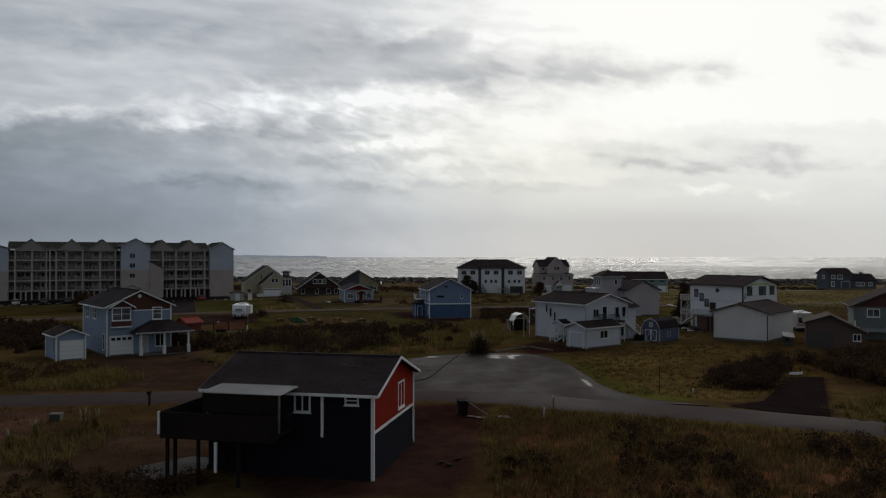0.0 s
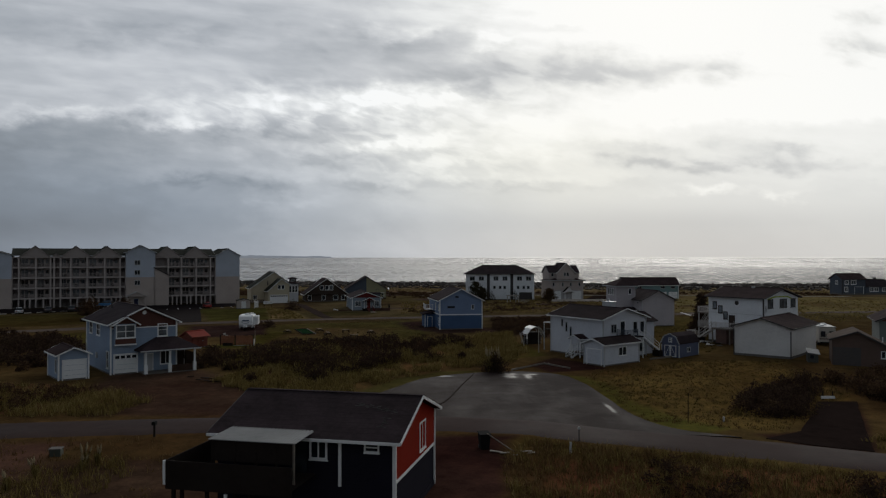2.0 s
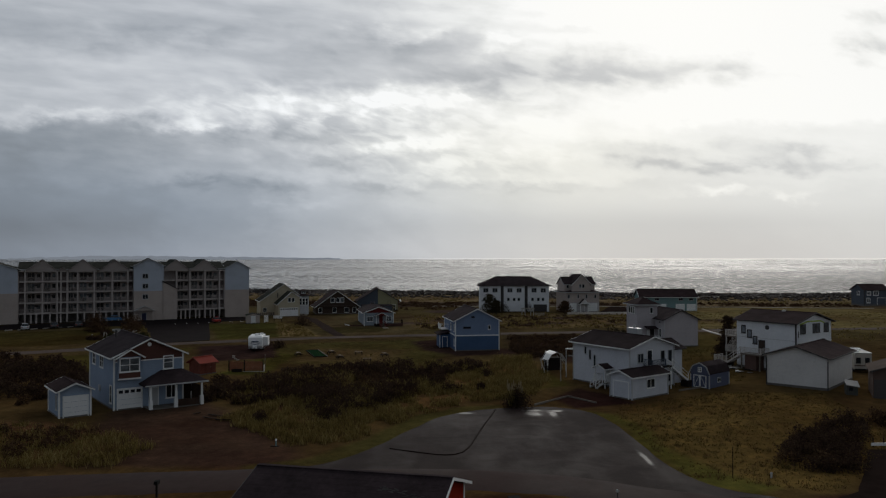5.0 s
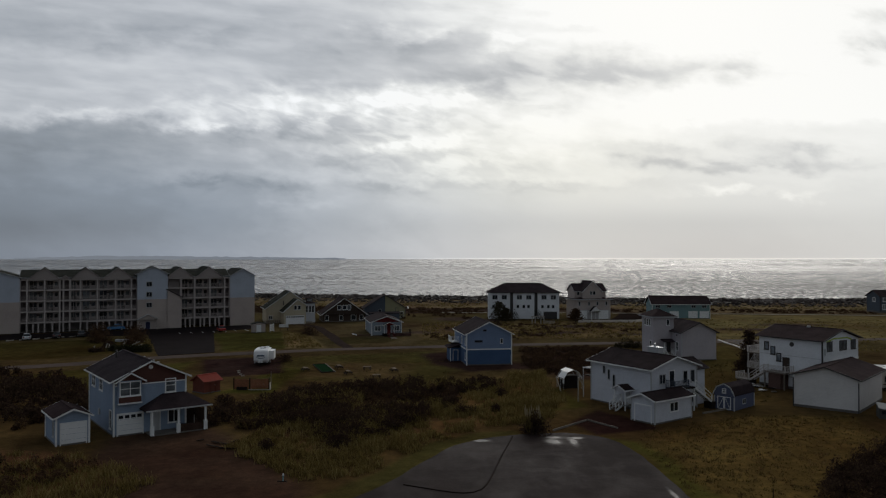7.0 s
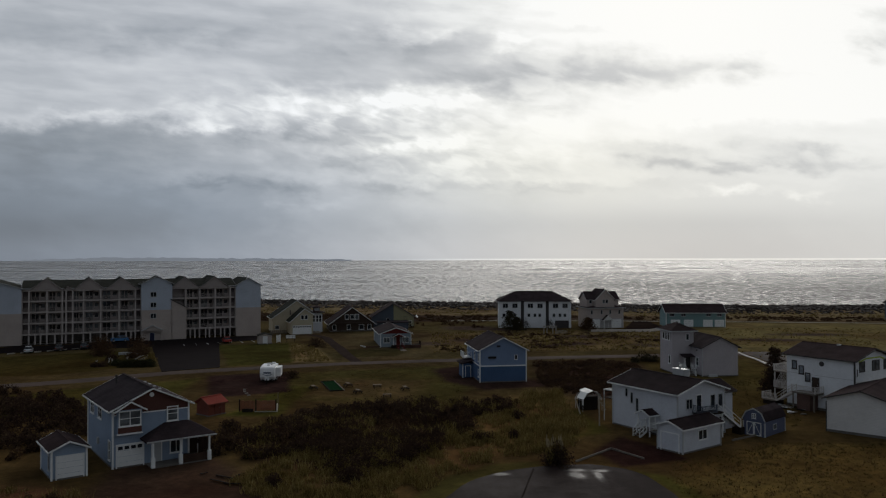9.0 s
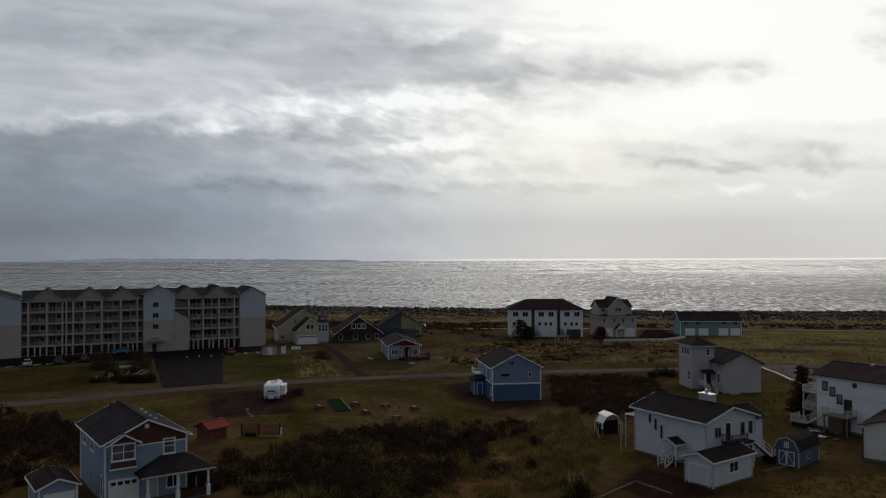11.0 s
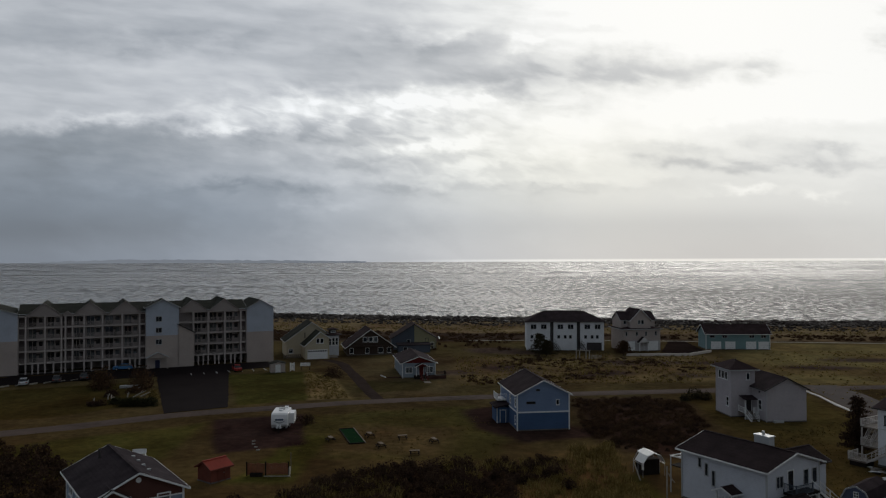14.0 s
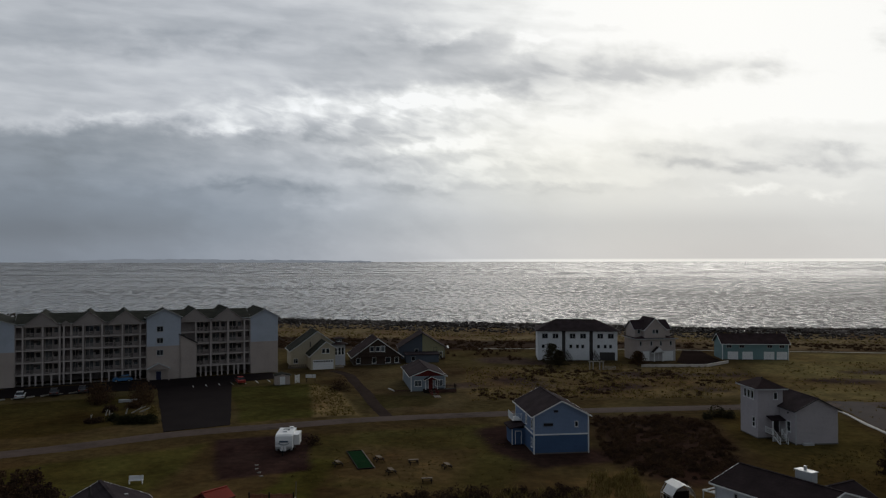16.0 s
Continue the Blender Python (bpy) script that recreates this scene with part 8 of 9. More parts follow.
def street_items():
    m = surf("transformer_green", (0.055, 0.062, 0.048), 0.6, 0.15, 3, 0.05)
    ob = thing("transformer_box", "grey-green transformer box with pale lid in the grass", "transformer box", at(-26.3, 62.6, 8))
    part("cabinet", box(bmesh.new(), 0, 0, -0.3, 0.78, 0.7, 0.52), m, ob)
    part("lid", box(bmesh.new(), -0.04, -0.04, 0.52, 0.82, 0.74, 0.58), CONCRETE, ob)
    ob = thing("mailbox", "black mailbox on a timber post by the street", "mailbox", at(-21.0, 68.9, 0))
    part("post", box(bmesh.new(), -0.07, -0.07, -0.4, 0.07, 0.07, 1.0), DARKWOOD, ob)
    part("box", box(bmesh.new(), -0.14, -0.25, 0.95, 0.14, 0.25, 1.22), BLACK, ob)
    ob = thing("wheelie_bin", "black wheelie bin standing on bare soil", "bin", at(5.2, 64.6, 10))
    body = bmesh.new()
    lo, hi = ((-0.30, -0.33), (0.30, -0.33), (0.30, 0.33), (-0.30, 0.33)), ((-0.40, -0.45), (0.40, -0.45), (0.40, 0.45), (-0.40, 0.45))
    a, b = [body.verts.new((*p, 0)) for p in lo], [body.verts.new((*p, 1.1)) for p in hi]
    for i in range(4):
        body.faces.new((a[i], a[(i + 1) % 4], b[(i + 1) % 4], b[i]))
    body.faces.new(a[::-1])
    body.faces.new(b)
    part("tub", body, BLACK, ob)
    part("lid", prism(bmesh.new(), ((-0.43, -0.48, 1.1), (0.43, -0.48, 1.1), (0.43, 0.5, 1.2), (-0.43, 0.5, 1.2)), (0, 0, 0.05)), BLACK, ob)
    part("wheel", tube(bmesh.new(), (-0.36, 0.36, 0.12), (0.36, 0.36, 0.12), 0.13, 0.13, 12), RUBBER, ob)
    pole = tube(bmesh.new(), (5.4, 64.3, 0.55), (7.3, 63.2, -0.55), 0.045, 0.045, 6)
    tagged(to_object("leaning_pole", pole, DECKWOOD), "pale pole leaning against the bin", "pole")
    rng = random.Random(3)
    for k, (x, y, s) in enumerate(((6.0, 63.4, 1.0), (6.6, 63.0, 0.7), (7.2, 62.4, 0.6), (8.2, 63.4, 0.9), (8.6, 63.0, 0.6), (3.7, 50.2, 0.5), (3.2, 50.8, 0.4), (4.2, 51.4, 0.6), (-25.1, 98.2, 2.4), (-25.1, 96.6, 2.8), (-23.8, 99.0, 1.2), (-23.4, 95.8, 2.2), (-27.6, 99.4, 0.8))):
        bm = box(bmesh.new(), -s / 2, -0.09, 0, s / 2, 0.09, 0.06)
        box(bm, -s / 3, -0.2, 0.06, s / 2.5, -0.08, 0.1)
        o = to_object("scrap_board", bm, LOG if k < 5 else DARKWOOD)
        o.matrix_world = at(x, y, rng.uniform(-60, 60), 0.06)
        tagged(o, "loose weathered board lying on bare soil", "board", "loose boards on the soil")
    ob = thing("marker_post", "dark reflector post beside the street", "marker post", at(12.8, 66.9, 0))
    part("stake", box(bmesh.new(), -0.035, -0.035, -0.3, 0.035, 0.035, 1.05), DARKTRIM, ob)
    part("reflector", tube(bmesh.new(), (0, -0.05, 1.0), (0, 0.05, 1.0), 0.11, 0.11, 12), GREYTRIM, ob)
    ob = thing("utility_marker", "short pale utility marker post in the grass", "marker post", at(11.4, 63.0, 0))
    part("stake", tube(bmesh.new(), (0, 0, -0.3), (0.03, 0, 0.85), 0.09, 0.08, 8), GREYTRIM, ob)
    ob = thing("survey_pole", "thin dark timber pole standing in the lawn", "pole", at(23.7, 73.7, 0))
    part("shaft", tube(bmesh.new(), (0, 0, -0.4), (0.02, 0, 2.5), 0.045, 0.035, 8), DARKWOOD, ob)
    ob = thing("standpipe", "small white capped pipe in the grass", "pipe", at(26.8, 73.6, 0))
    part("pipe", tube(bmesh.new(), (0, 0, -0.2), (0, 0, 0.35), 0.08, 0.08, 8), GREYTRIM, ob)
    part("cap", tube(bmesh.new(), (0, 0, 0.35), (0, 0, 0.45), 0.11, 0.07, 8), GREYTRIM, ob)
    ob = thing("barrier_board", "white board barrier at the end of a dark drive", "barrier", at(41.2, 83.6, 0))
    for x in (-0.5, 0.5):
        part("post", box(bmesh.new(), x - 0.04, -0.04, -0.3, x + 0.04, 0.04, 0.9), DARKWOOD, ob)
    part("board", box(bmesh.new(), -0.7, -0.07, 0.15, 0.7, -0.03, 0.42), WHITEPAINT, ob)
    ob = thing("hydrant", "small teal and white standpipe in the yard", "hydrant", at(-15.4, 84.2, 0))
    part("base", box(bmesh.new(), -0.5, -0.12, -0.05, 0.3, 0.12, 0.06), DARKWOOD, ob)
    part("pipe", tube(bmesh.new(), (0, 0, 0), (0, 0, 0.55), 0.07, 0.06, 8), TEAL, ob)
    part("cap", tube(bmesh.new(), (0, 0, 0.55), (0, 0, 0.72), 0.09, 0.05, 8), WHITEPAINT, ob)
    # camp pitch stakes
    for x, y in ((-36.5, 148.2), (-36.0, 146.4), (-35.2, 144.6), (-34.4, 142.9)):
        bm = box(bmesh.new(), -0.25, -0.07, -0.05, 0.25, 0.07, 0.16)
        o = to_object("pitch_marker", bm, LOG)
        o.matrix_world = at(x, y, 20)
        tagged(o, "pale timber pitch marker on dark gravel", "marker", "pitch markers on the gravel")
    # concrete slab with puddles under the deck of the dark house
    patch("slab", [(-14.6, 47.2), (-11.8, 47.2), (-10.2, 51.5), (-12.4, 52.4), (-15.0, 49.6)], surf("dirty_wet_concrete", (0.022, 0.018, 0.017), 0.75, 0.6, 3.0, 0.3, spec=0.07, wet=0.25, tint=(0.05, 0.043, 0.04)), "stained damp concrete slab beside the navy house", "pavement", 0.05)
    # edging boards round the grey house's yard
    for a_, b_ in (((11.4, 103.9), (16.4, 109.5)), ((16.4, 109.5), (19.1, 105.1)), ((31.8, 113.5), (36.1, 116.3)), ((36.1, 116.3), (40.5, 118.8))):
        bm = beam(bmesh.new(), (*a_, float(ground_z(*a_)) + 0.1), (*b_, float(ground_z(*b_)) + 0.1), 0.09, 0.24)
        tagged(to_object("edging_board", bm, DECKWOOD), "weathered edging board along the yard", "edging", "edging boards")


street_items()


def arch_shelter():
    """A fabric shelter on hoops, its cover torn back to a white band."""
    ob = thing("fabric_shelter", "half-stripped white fabric shelter on bent steel hoops", "shelter", at(16.8, 130.6, 14))
    hoop = ((0, 0), (0.0, 1.7), (0.6, 2.6), (1.5, 2.95), (2.4, 2.6), (2.95, 1.7), (2.95, 0))
    for y in (0.0, 1.3, 2.6):
        bm = bmesh.new()
        for (x0, z0), (x1, z1) in zip(hoop, hoop[1:]):
            tube(bm, (x0, y, z0 - 0.1), (x1, y, z1 - 0.1), 0.028, 0.028, 6)
        part("hoop", bm, GREYTRIM, ob)
    for k, ((x0, z0), (x1, z1)) in enumerate(zip(hoop[1:5], hoop[2:6])):
        deep = (2.3, 2.9, 3.1, 1.2)[k]
        bm = prism(bmesh.new(), ((x0, -0.15, z0 - 0.05), (x1, -0.15, z1 - 0.05), (x1, -0.15, z1 - 0.01), (x0, -0.15, z0 - 0.01)), (0, deep, 0))
        part("cover_panel", bm, TARP, ob, "white fabric panel")
    bm = prism(bmesh.new(), ((0.0, -0.15, 0.9), (0.0, -0.15, 1.8), (0.04, -0.15, 1.8), (0.04, -0.15, 0.9)), (0, 0.5, 0))
    part("cover_panel", bm, TARP, ob, "white fabric strip")
    for x in (0.0, 2.95):
        part("rail", beam(bmesh.new(), (x, 0, 1.5), (x, 2.6, 1.5), 0.05, 0.05), STEEL, ob)
    part("stored_goods", box(bmesh.new(), 0.3, 0.9, -0.1, 2.7, 2.5, 1.9), DARKWOOD, ob)
    lean = to_object("leaning_board", beam(bmesh.new(), (16.2, 129.3, -0.5), (15.6, 130.2, 1.6), 0.06, 0.16), LOG)
    tagged(lean, "pale board leaning on the fabric shelter", "board")
    ob = thing("timber_post", "tall pale timber post with a leaning brace", "post", at(17.4, 121.6, 0))
    part("shaft", box(bmesh.new(), -0.06, -0.06, -0.3, 0.06, 0.06, 3.9), LOG, ob)
    part("brace", beam(bmesh.new(), (0.05, 0, 3.2), (0.9, 0.2, 2.0), 0.05, 0.08), LOG, ob)
    rng = random.Random(8)
    for k in range(18):
        x, y = 48.2 + rng.uniform(-2.2, 1.2), 131.5 + rng.uniform(-4, 4)
        s = rng.uniform(0.5, 1.8)
        bm = box(bmesh.new(), -s / 2, -0.12, 0, s / 2, 0.12, 0.08)
        box(bm, -s / 2.6, -0.3, 0.08, s / 3, 0.25, 0.13)
        o = to_object("scrap_timber", bm, (TRIM, DECKWOOD, DARKWOOD, LOG)[k % 4])
        o.matrix_world = at(x, y, rng.uniform(0, 180), 0.05)
        tagged(o, "scrap timber and trim lying behind the white house", "scrap", "scrap pile by the white house")


arch_shelter()


# ---- plants ----
def scatter(poly, per_m2, rng, cut=0.0, size=6.0, seed=50):
    """Random places in an outline; cut leaves gaps where a smooth noise is low."""
    xs, ys = [p[0] for p in poly], [p[1] for p in poly]
    n = int((max(xs) - min(xs)) * (max(ys) - min(ys)) * per_m2)
    x, y = rng.uniform(min(xs), max(xs), n), rng.uniform(min(ys), max(ys), n)
    keep = inside(x, y, poly)
    if cut:
        keep &= rough_noise(x, y, size, seed) > cut
    return x[keep], y[keep]


def bush_arrays(x, y, z, rad, high, leaves, leaf, rng):
    """Leaf clumps spread through lumpy crowns; returns verts and quads."""
    n = len(x)
    k = n * leaves
    who = np.repeat(np.arange(n), leaves)
    az, up = rng.uniform(0, 2 * np.pi, k), rng.uniform(-0.15, 1.0, k)
    lobe = 1 + 0.30 * np.sin(az * 3 + who * 1.7) + 0.20 * np.sin(az * 5 + up * 4 + who)
    r = rad[who] * lobe * rng.uniform(0.45, 1.05, k) * np.sqrt(np.clip(1 - np.clip(up, 0, 1) ** 2 * 0.85, 0.05, 1))
    c = np.stack((x[who] + r * np.cos(az), y[who] + r * np.sin(az), z[who] + np.clip(up, 0.02, 1) * high[who] * rng.uniform(0.75, 1.1, k)), -1)
    s = leaf[who] * rng.uniform(0.6, 1.4, k)
    u = rng.normal(size=(k, 3))
    u /= np.linalg.norm(u, axis=1)[:, None]
    v = np.cross(u, rng.normal(size=(k, 3)))
    v /= np.linalg.norm(v, axis=1)[:, None] + 1e-9
    u, v = u * s[:, None], v * (s * 0.6)[:, None]
    verts = np.stack((c - u, c - v, c + u, c + v), 1).reshape(-1, 3)
    return verts, np.arange(4 * k).reshape(-1, 4)


def thicket(name, poly, per_m2, material, label, seed, low=0.8, top=1.8, wide=1.3, leaves=110, leaf=0.17, cut=0.0, category="shrubs"):
    rng = np.random.RandomState(seed)
    x, y = scatter(poly, per_m2, rng, cut, 7.0, seed + 60)
    h = rng.uniform(low, top, len(x)) * (0.7 + 0.6 * rough_noise(x, y, 8, seed))
    r = h * rng.uniform(0.5, 0.85, len(x)) * wide / 1.3
    v, f = bush_arrays(x, y, ground_z(x, y) - 0.1, r, h, leaves, np.full(len(x), leaf), rng)
    return tagged(from_arrays(name, v, f, material), label, category, kind="stuff")


def grass_field(name, poly, per_m2, material, label, seed, low=0.25, top=0.7, blades=6, wide=0.05, cut=0.0, category="grass", spread=0.28):
    """Tufts of bent blades."""
    rng = np.random.RandomState(seed)
    x, y = scatter(poly, per_m2, rng, cut, 5.0, seed + 90)
    n = len(x)
    who = np.repeat(np.arange(n), blades)
    k = n * blades
    h = (rng.uniform(low, top, n) * (0.6 + 0.8 * rough_noise(x, y, 6, seed)))[who] * rng.uniform(0.6, 1.2, k)
    a = rng.uniform(0, 2 * np.pi, k)
    bx, by = x[who] + rng.normal(0, spread * 0.5, k), y[who] + rng.normal(0, spread * 0.5, k)
    bz = ground_z(bx, by) - 0.06
    lean = rng.uniform(0.25, 1.0, k) * h
    wx, wy = -np.sin(a) * wide * rng.uniform(0.6, 1.5, k), np.cos(a) * wide
    base = np.stack((bx, by, bz), -1)
    side = np.stack((wx, wy, np.zeros(k)), -1)
    mid = base + np.stack((np.cos(a) * lean * 0.35, np.sin(a) * lean * 0.35, h * 0.62), -1)
    tip = base + np.stack((np.cos(a) * lean, np.sin(a) * lean, h), -1)
    verts = np.stack((base - side, base + side, mid + side * 0.7, mid - side * 0.7, tip), 1).reshape(-1, 3)
    i = np.arange(k)[:, None] * 5
    tris = np.concatenate((i + [0, 1, 2], i + [0, 2, 3], i + [3, 2, 4]))
    return tagged(from_arrays(name, verts, tris, material), label, category, kind="stuff")


BELT = [(-28.5, 117), (-23.6, 125), (-19.8, 131), (-10.6, 135), (-3.3, 136), (3.2, 137.5), (8.2, 138), (7.4, 131), (3.3, 128.5), (0.7, 127), (0.2, 116), (-3, 114), (-5.6, 103), (-8.6, 105), (-10.6, 96), (-13.8, 98), (-17.2, 106), (-21.1, 106), (-25, 105)]
thicket("scrub_thicket", BELT, 0.9, SCRUB, "dense dark scrub thicket behind the tussock grass", 11, 0.7, 1.7, 1.4, 150, 0.13, 0.40)
thicket("scrub_thicket", BELT, 0.30, RUSSET, "russet brush among the dark scrub", 25, 0.6, 1.3, 1.4, 130, 0.13, 0.45)
thicket("scrub_thicket", [(15, 182), (30, 185), (36, 178), (34, 160), (30, 147), (22, 141), (17, 144), (13.5, 153)], 0.8, RUSSET, "low russet scrub beside the two-tone house", 12, 0.3, 0.8, 1.9, 220, 0.075, 0.28)
thicket("scrub_thicket", [(15, 182), (30, 185), (36, 178), (34, 160), (30, 147), (22, 141), (17, 144), (13.5, 153)], 0.45, SCRUB, "low dark scrub beside the two-tone house", 26, 0.4, 0.8, 1.9, 220, 0.075, 0.40)
thicket("scrub_thicket", [(-82, 150), (-62, 140), (-47, 120), (-50, 104), (-70, 100), (-100, 120)], 0.5, SCRUB, "dark scrub thicket beside the blue house", 13, 0.8, 1.9, 1.3, 120, 0.16, 0.40)
thicket("scrub_thicket", [(-82, 150), (-62, 140), (-47, 120), (-50, 104), (-70, 100), (-100, 120)], 0.25, RUSSET, "russet brush beside the blue house", 27, 0.6, 1.5, 1.3, 100, 0.16, 0.42)
thicket("scrub_thicket", [(29.4, 78), (31.4, 75), (34.4, 75), (39.4, 83), (44.6, 92), (45, 96), (36.4, 89)], 1.3, SCRUB, "dark scrub clump by the dark drive", 14, 0.7, 1.6, 1.3, 170, 0.10, 0.25)
thicket("scrub_thicket", [(29.4, 78), (31.4, 75), (34.4, 75), (39.4, 83), (44.6, 92), (45, 96), (36.4, 89)], 0.35, RUSSET, "russet brush by the dark drive", 49, 0.5, 1.3, 1.3, 150, 0.11, 0.42)
thicket("scrub_thicket", [(47, 95), (66, 104), (62, 80), (46, 76)], 0.9, RUSSET, "russet scrub below the brown outbuilding", 15, 0.8, 1.8, 1.3, 130, 0.14, 0.34)
thicket("scrub_thicket", [(47, 95), (66, 104), (62, 80), (46, 76)], 0.4, SCRUB, "dark scrub below the brown outbuilding", 28, 0.8, 1.6, 1.3, 130, 0.14, 0.42)
thicket("scrub_thicket", [(6.5, 47.5), (7.2, 51.4), (10.6, 51.4), (10.4, 47.5)], 1.2, SCRUB, "dark low scrub in the dry field", 16, 0.3, 0.8, 1.4, 170, 0.08)
thicket("scrub_thicket", [(12, 40), (16, 60), (22, 58), (20, 40)], 0.5, RUSSET, "russet scrub in the dry field", 17, 0.5, 1.1, 1.3, 170, 0.09, 0.42)
thicket("scrub_thicket", [(12, 40), (16, 60), (22, 58), (20, 40)], 0.3, SCRUB, "dark scrub in the dry field", 29, 0.6, 1.2, 1.3, 170, 0.09, 0.46)
thicket("scrub_thicket", [(22, 42), (28, 55), (38, 52), (34, 40)], 0.8, RUSSET, "russet scrub beside the street bend", 18, 0.7, 1.4, 1.3, 170, 0.09, 0.40)
thicket("scrub_thicket", [(22, 42), (28, 55), (38, 52), (34, 40)], 0.4, SCRUB, "dark scrub beside the street bend", 30, 0.7, 1.4, 1.3, 170, 0.09, 0.44)
thicket("scrub_thicket", [(6, 34), (30, 34), (30, 44), (8, 44)], 0.6, RUSSET, "russet scrub below the field", 19, 0.6, 1.2, 1.3, 150, 0.09, 0.42)
thicket("scrub_thicket", [(-22, 43), (-9, 43), (-10, 47), (-21, 49)], 0.7, RUSSET, "russet scrub by the slab", 20, 0.5, 1.1, 1.3, 160, 0.09, 0.35)
thicket("scrub_thicket", [(-6, 198), (40, 202), (58, 232), (40, 246), (10, 250), (-6, 228)], 0.25, RUSSET, "matted brown shrubs on the rough ground", 21, 0.2, 0.5, 3.2, 110, 0.14, 0.50)
thicket("scrub_thicket", [(-6, 198), (40, 202), (58, 232), (40, 246), (10, 250), (-6, 228)], 0.03, SCRUB, "matted dark shrubs on the rough ground", 31, 0.4, 0.9, 2.4, 130, 0.14, 0.54)
thicket("scrub_thicket", [(-130, 292), (-20, 288), (66, 293), (66, 307), (0, 312), (-40, 320), (-130, 332)], 0.10, RUSSET, "low brown shrubs along the dunes", 22, 0.4, 1.0, 2.4, 80, 0.2, 0.46)
thicket("scrub_thicket", [(-130, 292), (-20, 288), (60, 293), (150, 283), (150, 301), (60, 307), (0, 312), (-40, 320), (-130, 332)], 0.16, RUSSET, "low russet shrubs along the dunes", 32, 0.3, 0.8, 2.4, 80, 0.2, 0.40)
thicket("scrub_thicket", [(-60, 262), (10, 262), (10, 286), (-60, 286)], 0.08, RUSSET, "scattered shrubs behind the seaside houses", 34, 0.4, 1.0, 1.8, 60, 0.22, 0.46)
thicket("scrub_thicket", [(-44, 77), (-36, 78), (-34, 90), (-46, 93)], 0.5, RUSSET, "russet brush on the grass bank", 24, 0.6, 1.2, 1.3, 130, 0.11, 0.40)
grass_field("tussock_grass", [(-24, 96), (-14, 84), (-8, 86), (-3, 97), (2, 104), (12, 110), (17, 126), (12, 128), (4, 118), (-6, 112), (-20, 110)], 2.6, DRYGRASS, "pale dry tussock grass beside the turning circle", 31, 0.35, 0.85, 18, 0.032, 0.34, spread=0.5)
grass_field("tussock_grass", BELT, 1.5, DRYGRASS, "dry tussock grass among scrub", 32, 0.6, 1.3, 16, 0.035, 0.50, spread=0.55)
grass_field("tussock_grass", [(0, 112), (14, 118), (16, 147), (9, 143), (8, 131), (1, 127)], 2.0, DRYGRASS, "olive tussock grass below the two-tone house", 48, 0.4, 1.0, 18, 0.034, 0.30, spread=0.55)
grass_field("field_grass", [(6, 22), (60, 18), (58, 44), (31.2, 56.2), (21.4, 61.4), (13.4, 64.8), (9, 67.2), (6, 60)], 4.0, DRYGRASS, "tall brown field grass", 33, 0.25, 0.7, 7, 0.025, 0.38)
grass_field("field_grass", [(6, 22), (60, 18), (58, 44), (31.2, 56.2), (21.4, 61.4), (13.4, 64.8), (9, 67.2), (6, 60)], 5.0, RUSTGRASS, "rust-brown stems in the field", 45, 0.3, 0.7, 7, 0.02, 0.22)
grass_field("field_grass", [(6, 22), (60, 18), (58, 44), (31.4, 56.6), (21.5, 61.8), (13.4, 65.2), (9, 67.7), (6, 62)], 2.5, GREENGRASS, "green blades in the field", 34, 0.15, 0.4, 7, 0.025, 0.30)
grass_field("bank_grass", [(-56, 77), (-28, 77), (-27, 85), (-38, 93), (-60, 96)], 2.6, DRYGRASS, "pale dry grass on the bank above the street", 35, 0.4, 0.95, 16, 0.026, 0.33, spread=0.5)
grass_field("verge_grass", [(-32, 44), (-16, 44), (-14, 58), (-20, 68), (-36, 68)], 1.6, RUSTGRASS, "rough brown verge grass", 36, 0.15, 0.45, 7, 0.02, 0.46)
grass_field("verge_grass", [(-26, 50), (-20, 50), (-18, 62), (-25, 62)], 4.0, DRYGRASS, "dry yellow verge grass among pampas", 46, 0.3, 0.8, 8, 0.02, 0.36)
grass_field("lawn_grass", [(20, 74), (30, 69.5), (45, 86), (50, 112), (36, 113), (22, 104), (19.6, 98)], 3.0, GREENGRASS, "rough green lawn beside the turning circle", 37, 0.10, 0.3, 6, 0.03, 0.25)
grass_field("lawn_grass", [(20, 74), (30, 69.5), (45, 86), (50, 112), (36, 113), (22, 104), (19.6, 98)], 2.4, RUSTGRASS, "rust-brown stalks in the lawn", 47, 0.12, 0.35, 6, 0.025, 0.40)
grass_field("lawn_grass", [(34, 58.5), (48, 50), (48, 75), (35, 66)], 3.0, DRYGRASS, "dry grass beside the dark drive", 38, 0.4, 0.8, 7, 0.035, 0.35)
grass_field("meadow_grass", [(-6, 198), (60, 204), (66, 246), (30, 256), (-8, 246)], 0.7, DRYGRASS, "dry meadow grass below the seaside houses", 39, 0.25, 0.6, 6, 0.07, 0.40)
grass_field("dune_grass", [(-130, 336), (-130, 368), (-30, 350), (20, 336), (75, 323), (170, 318), (170, 300), (75, 309), (10, 313), (-30, 320)], 0.6, DRYGRASS, "tan dune grass before the boulders", 40, 0.2, 0.55, 6, 0.10, 0.42)
grass_field("bank_grass", [(-35, 182), (-27.5, 184), (-37, 214), (-44, 220)], 2.2, DRYGRASS, "pale tussock grass on the bank by the drive", 41, 0.2, 0.45, 8, 0.05, 0.30)
grass_field("yard_grass", [(24, 112), (44, 122), (60, 165), (44, 156), (30, 132)], 1.2, GREENGRASS, "rough green grass behind the grey house", 42, 0.12, 0.35, 6, 0.05, 0.25)
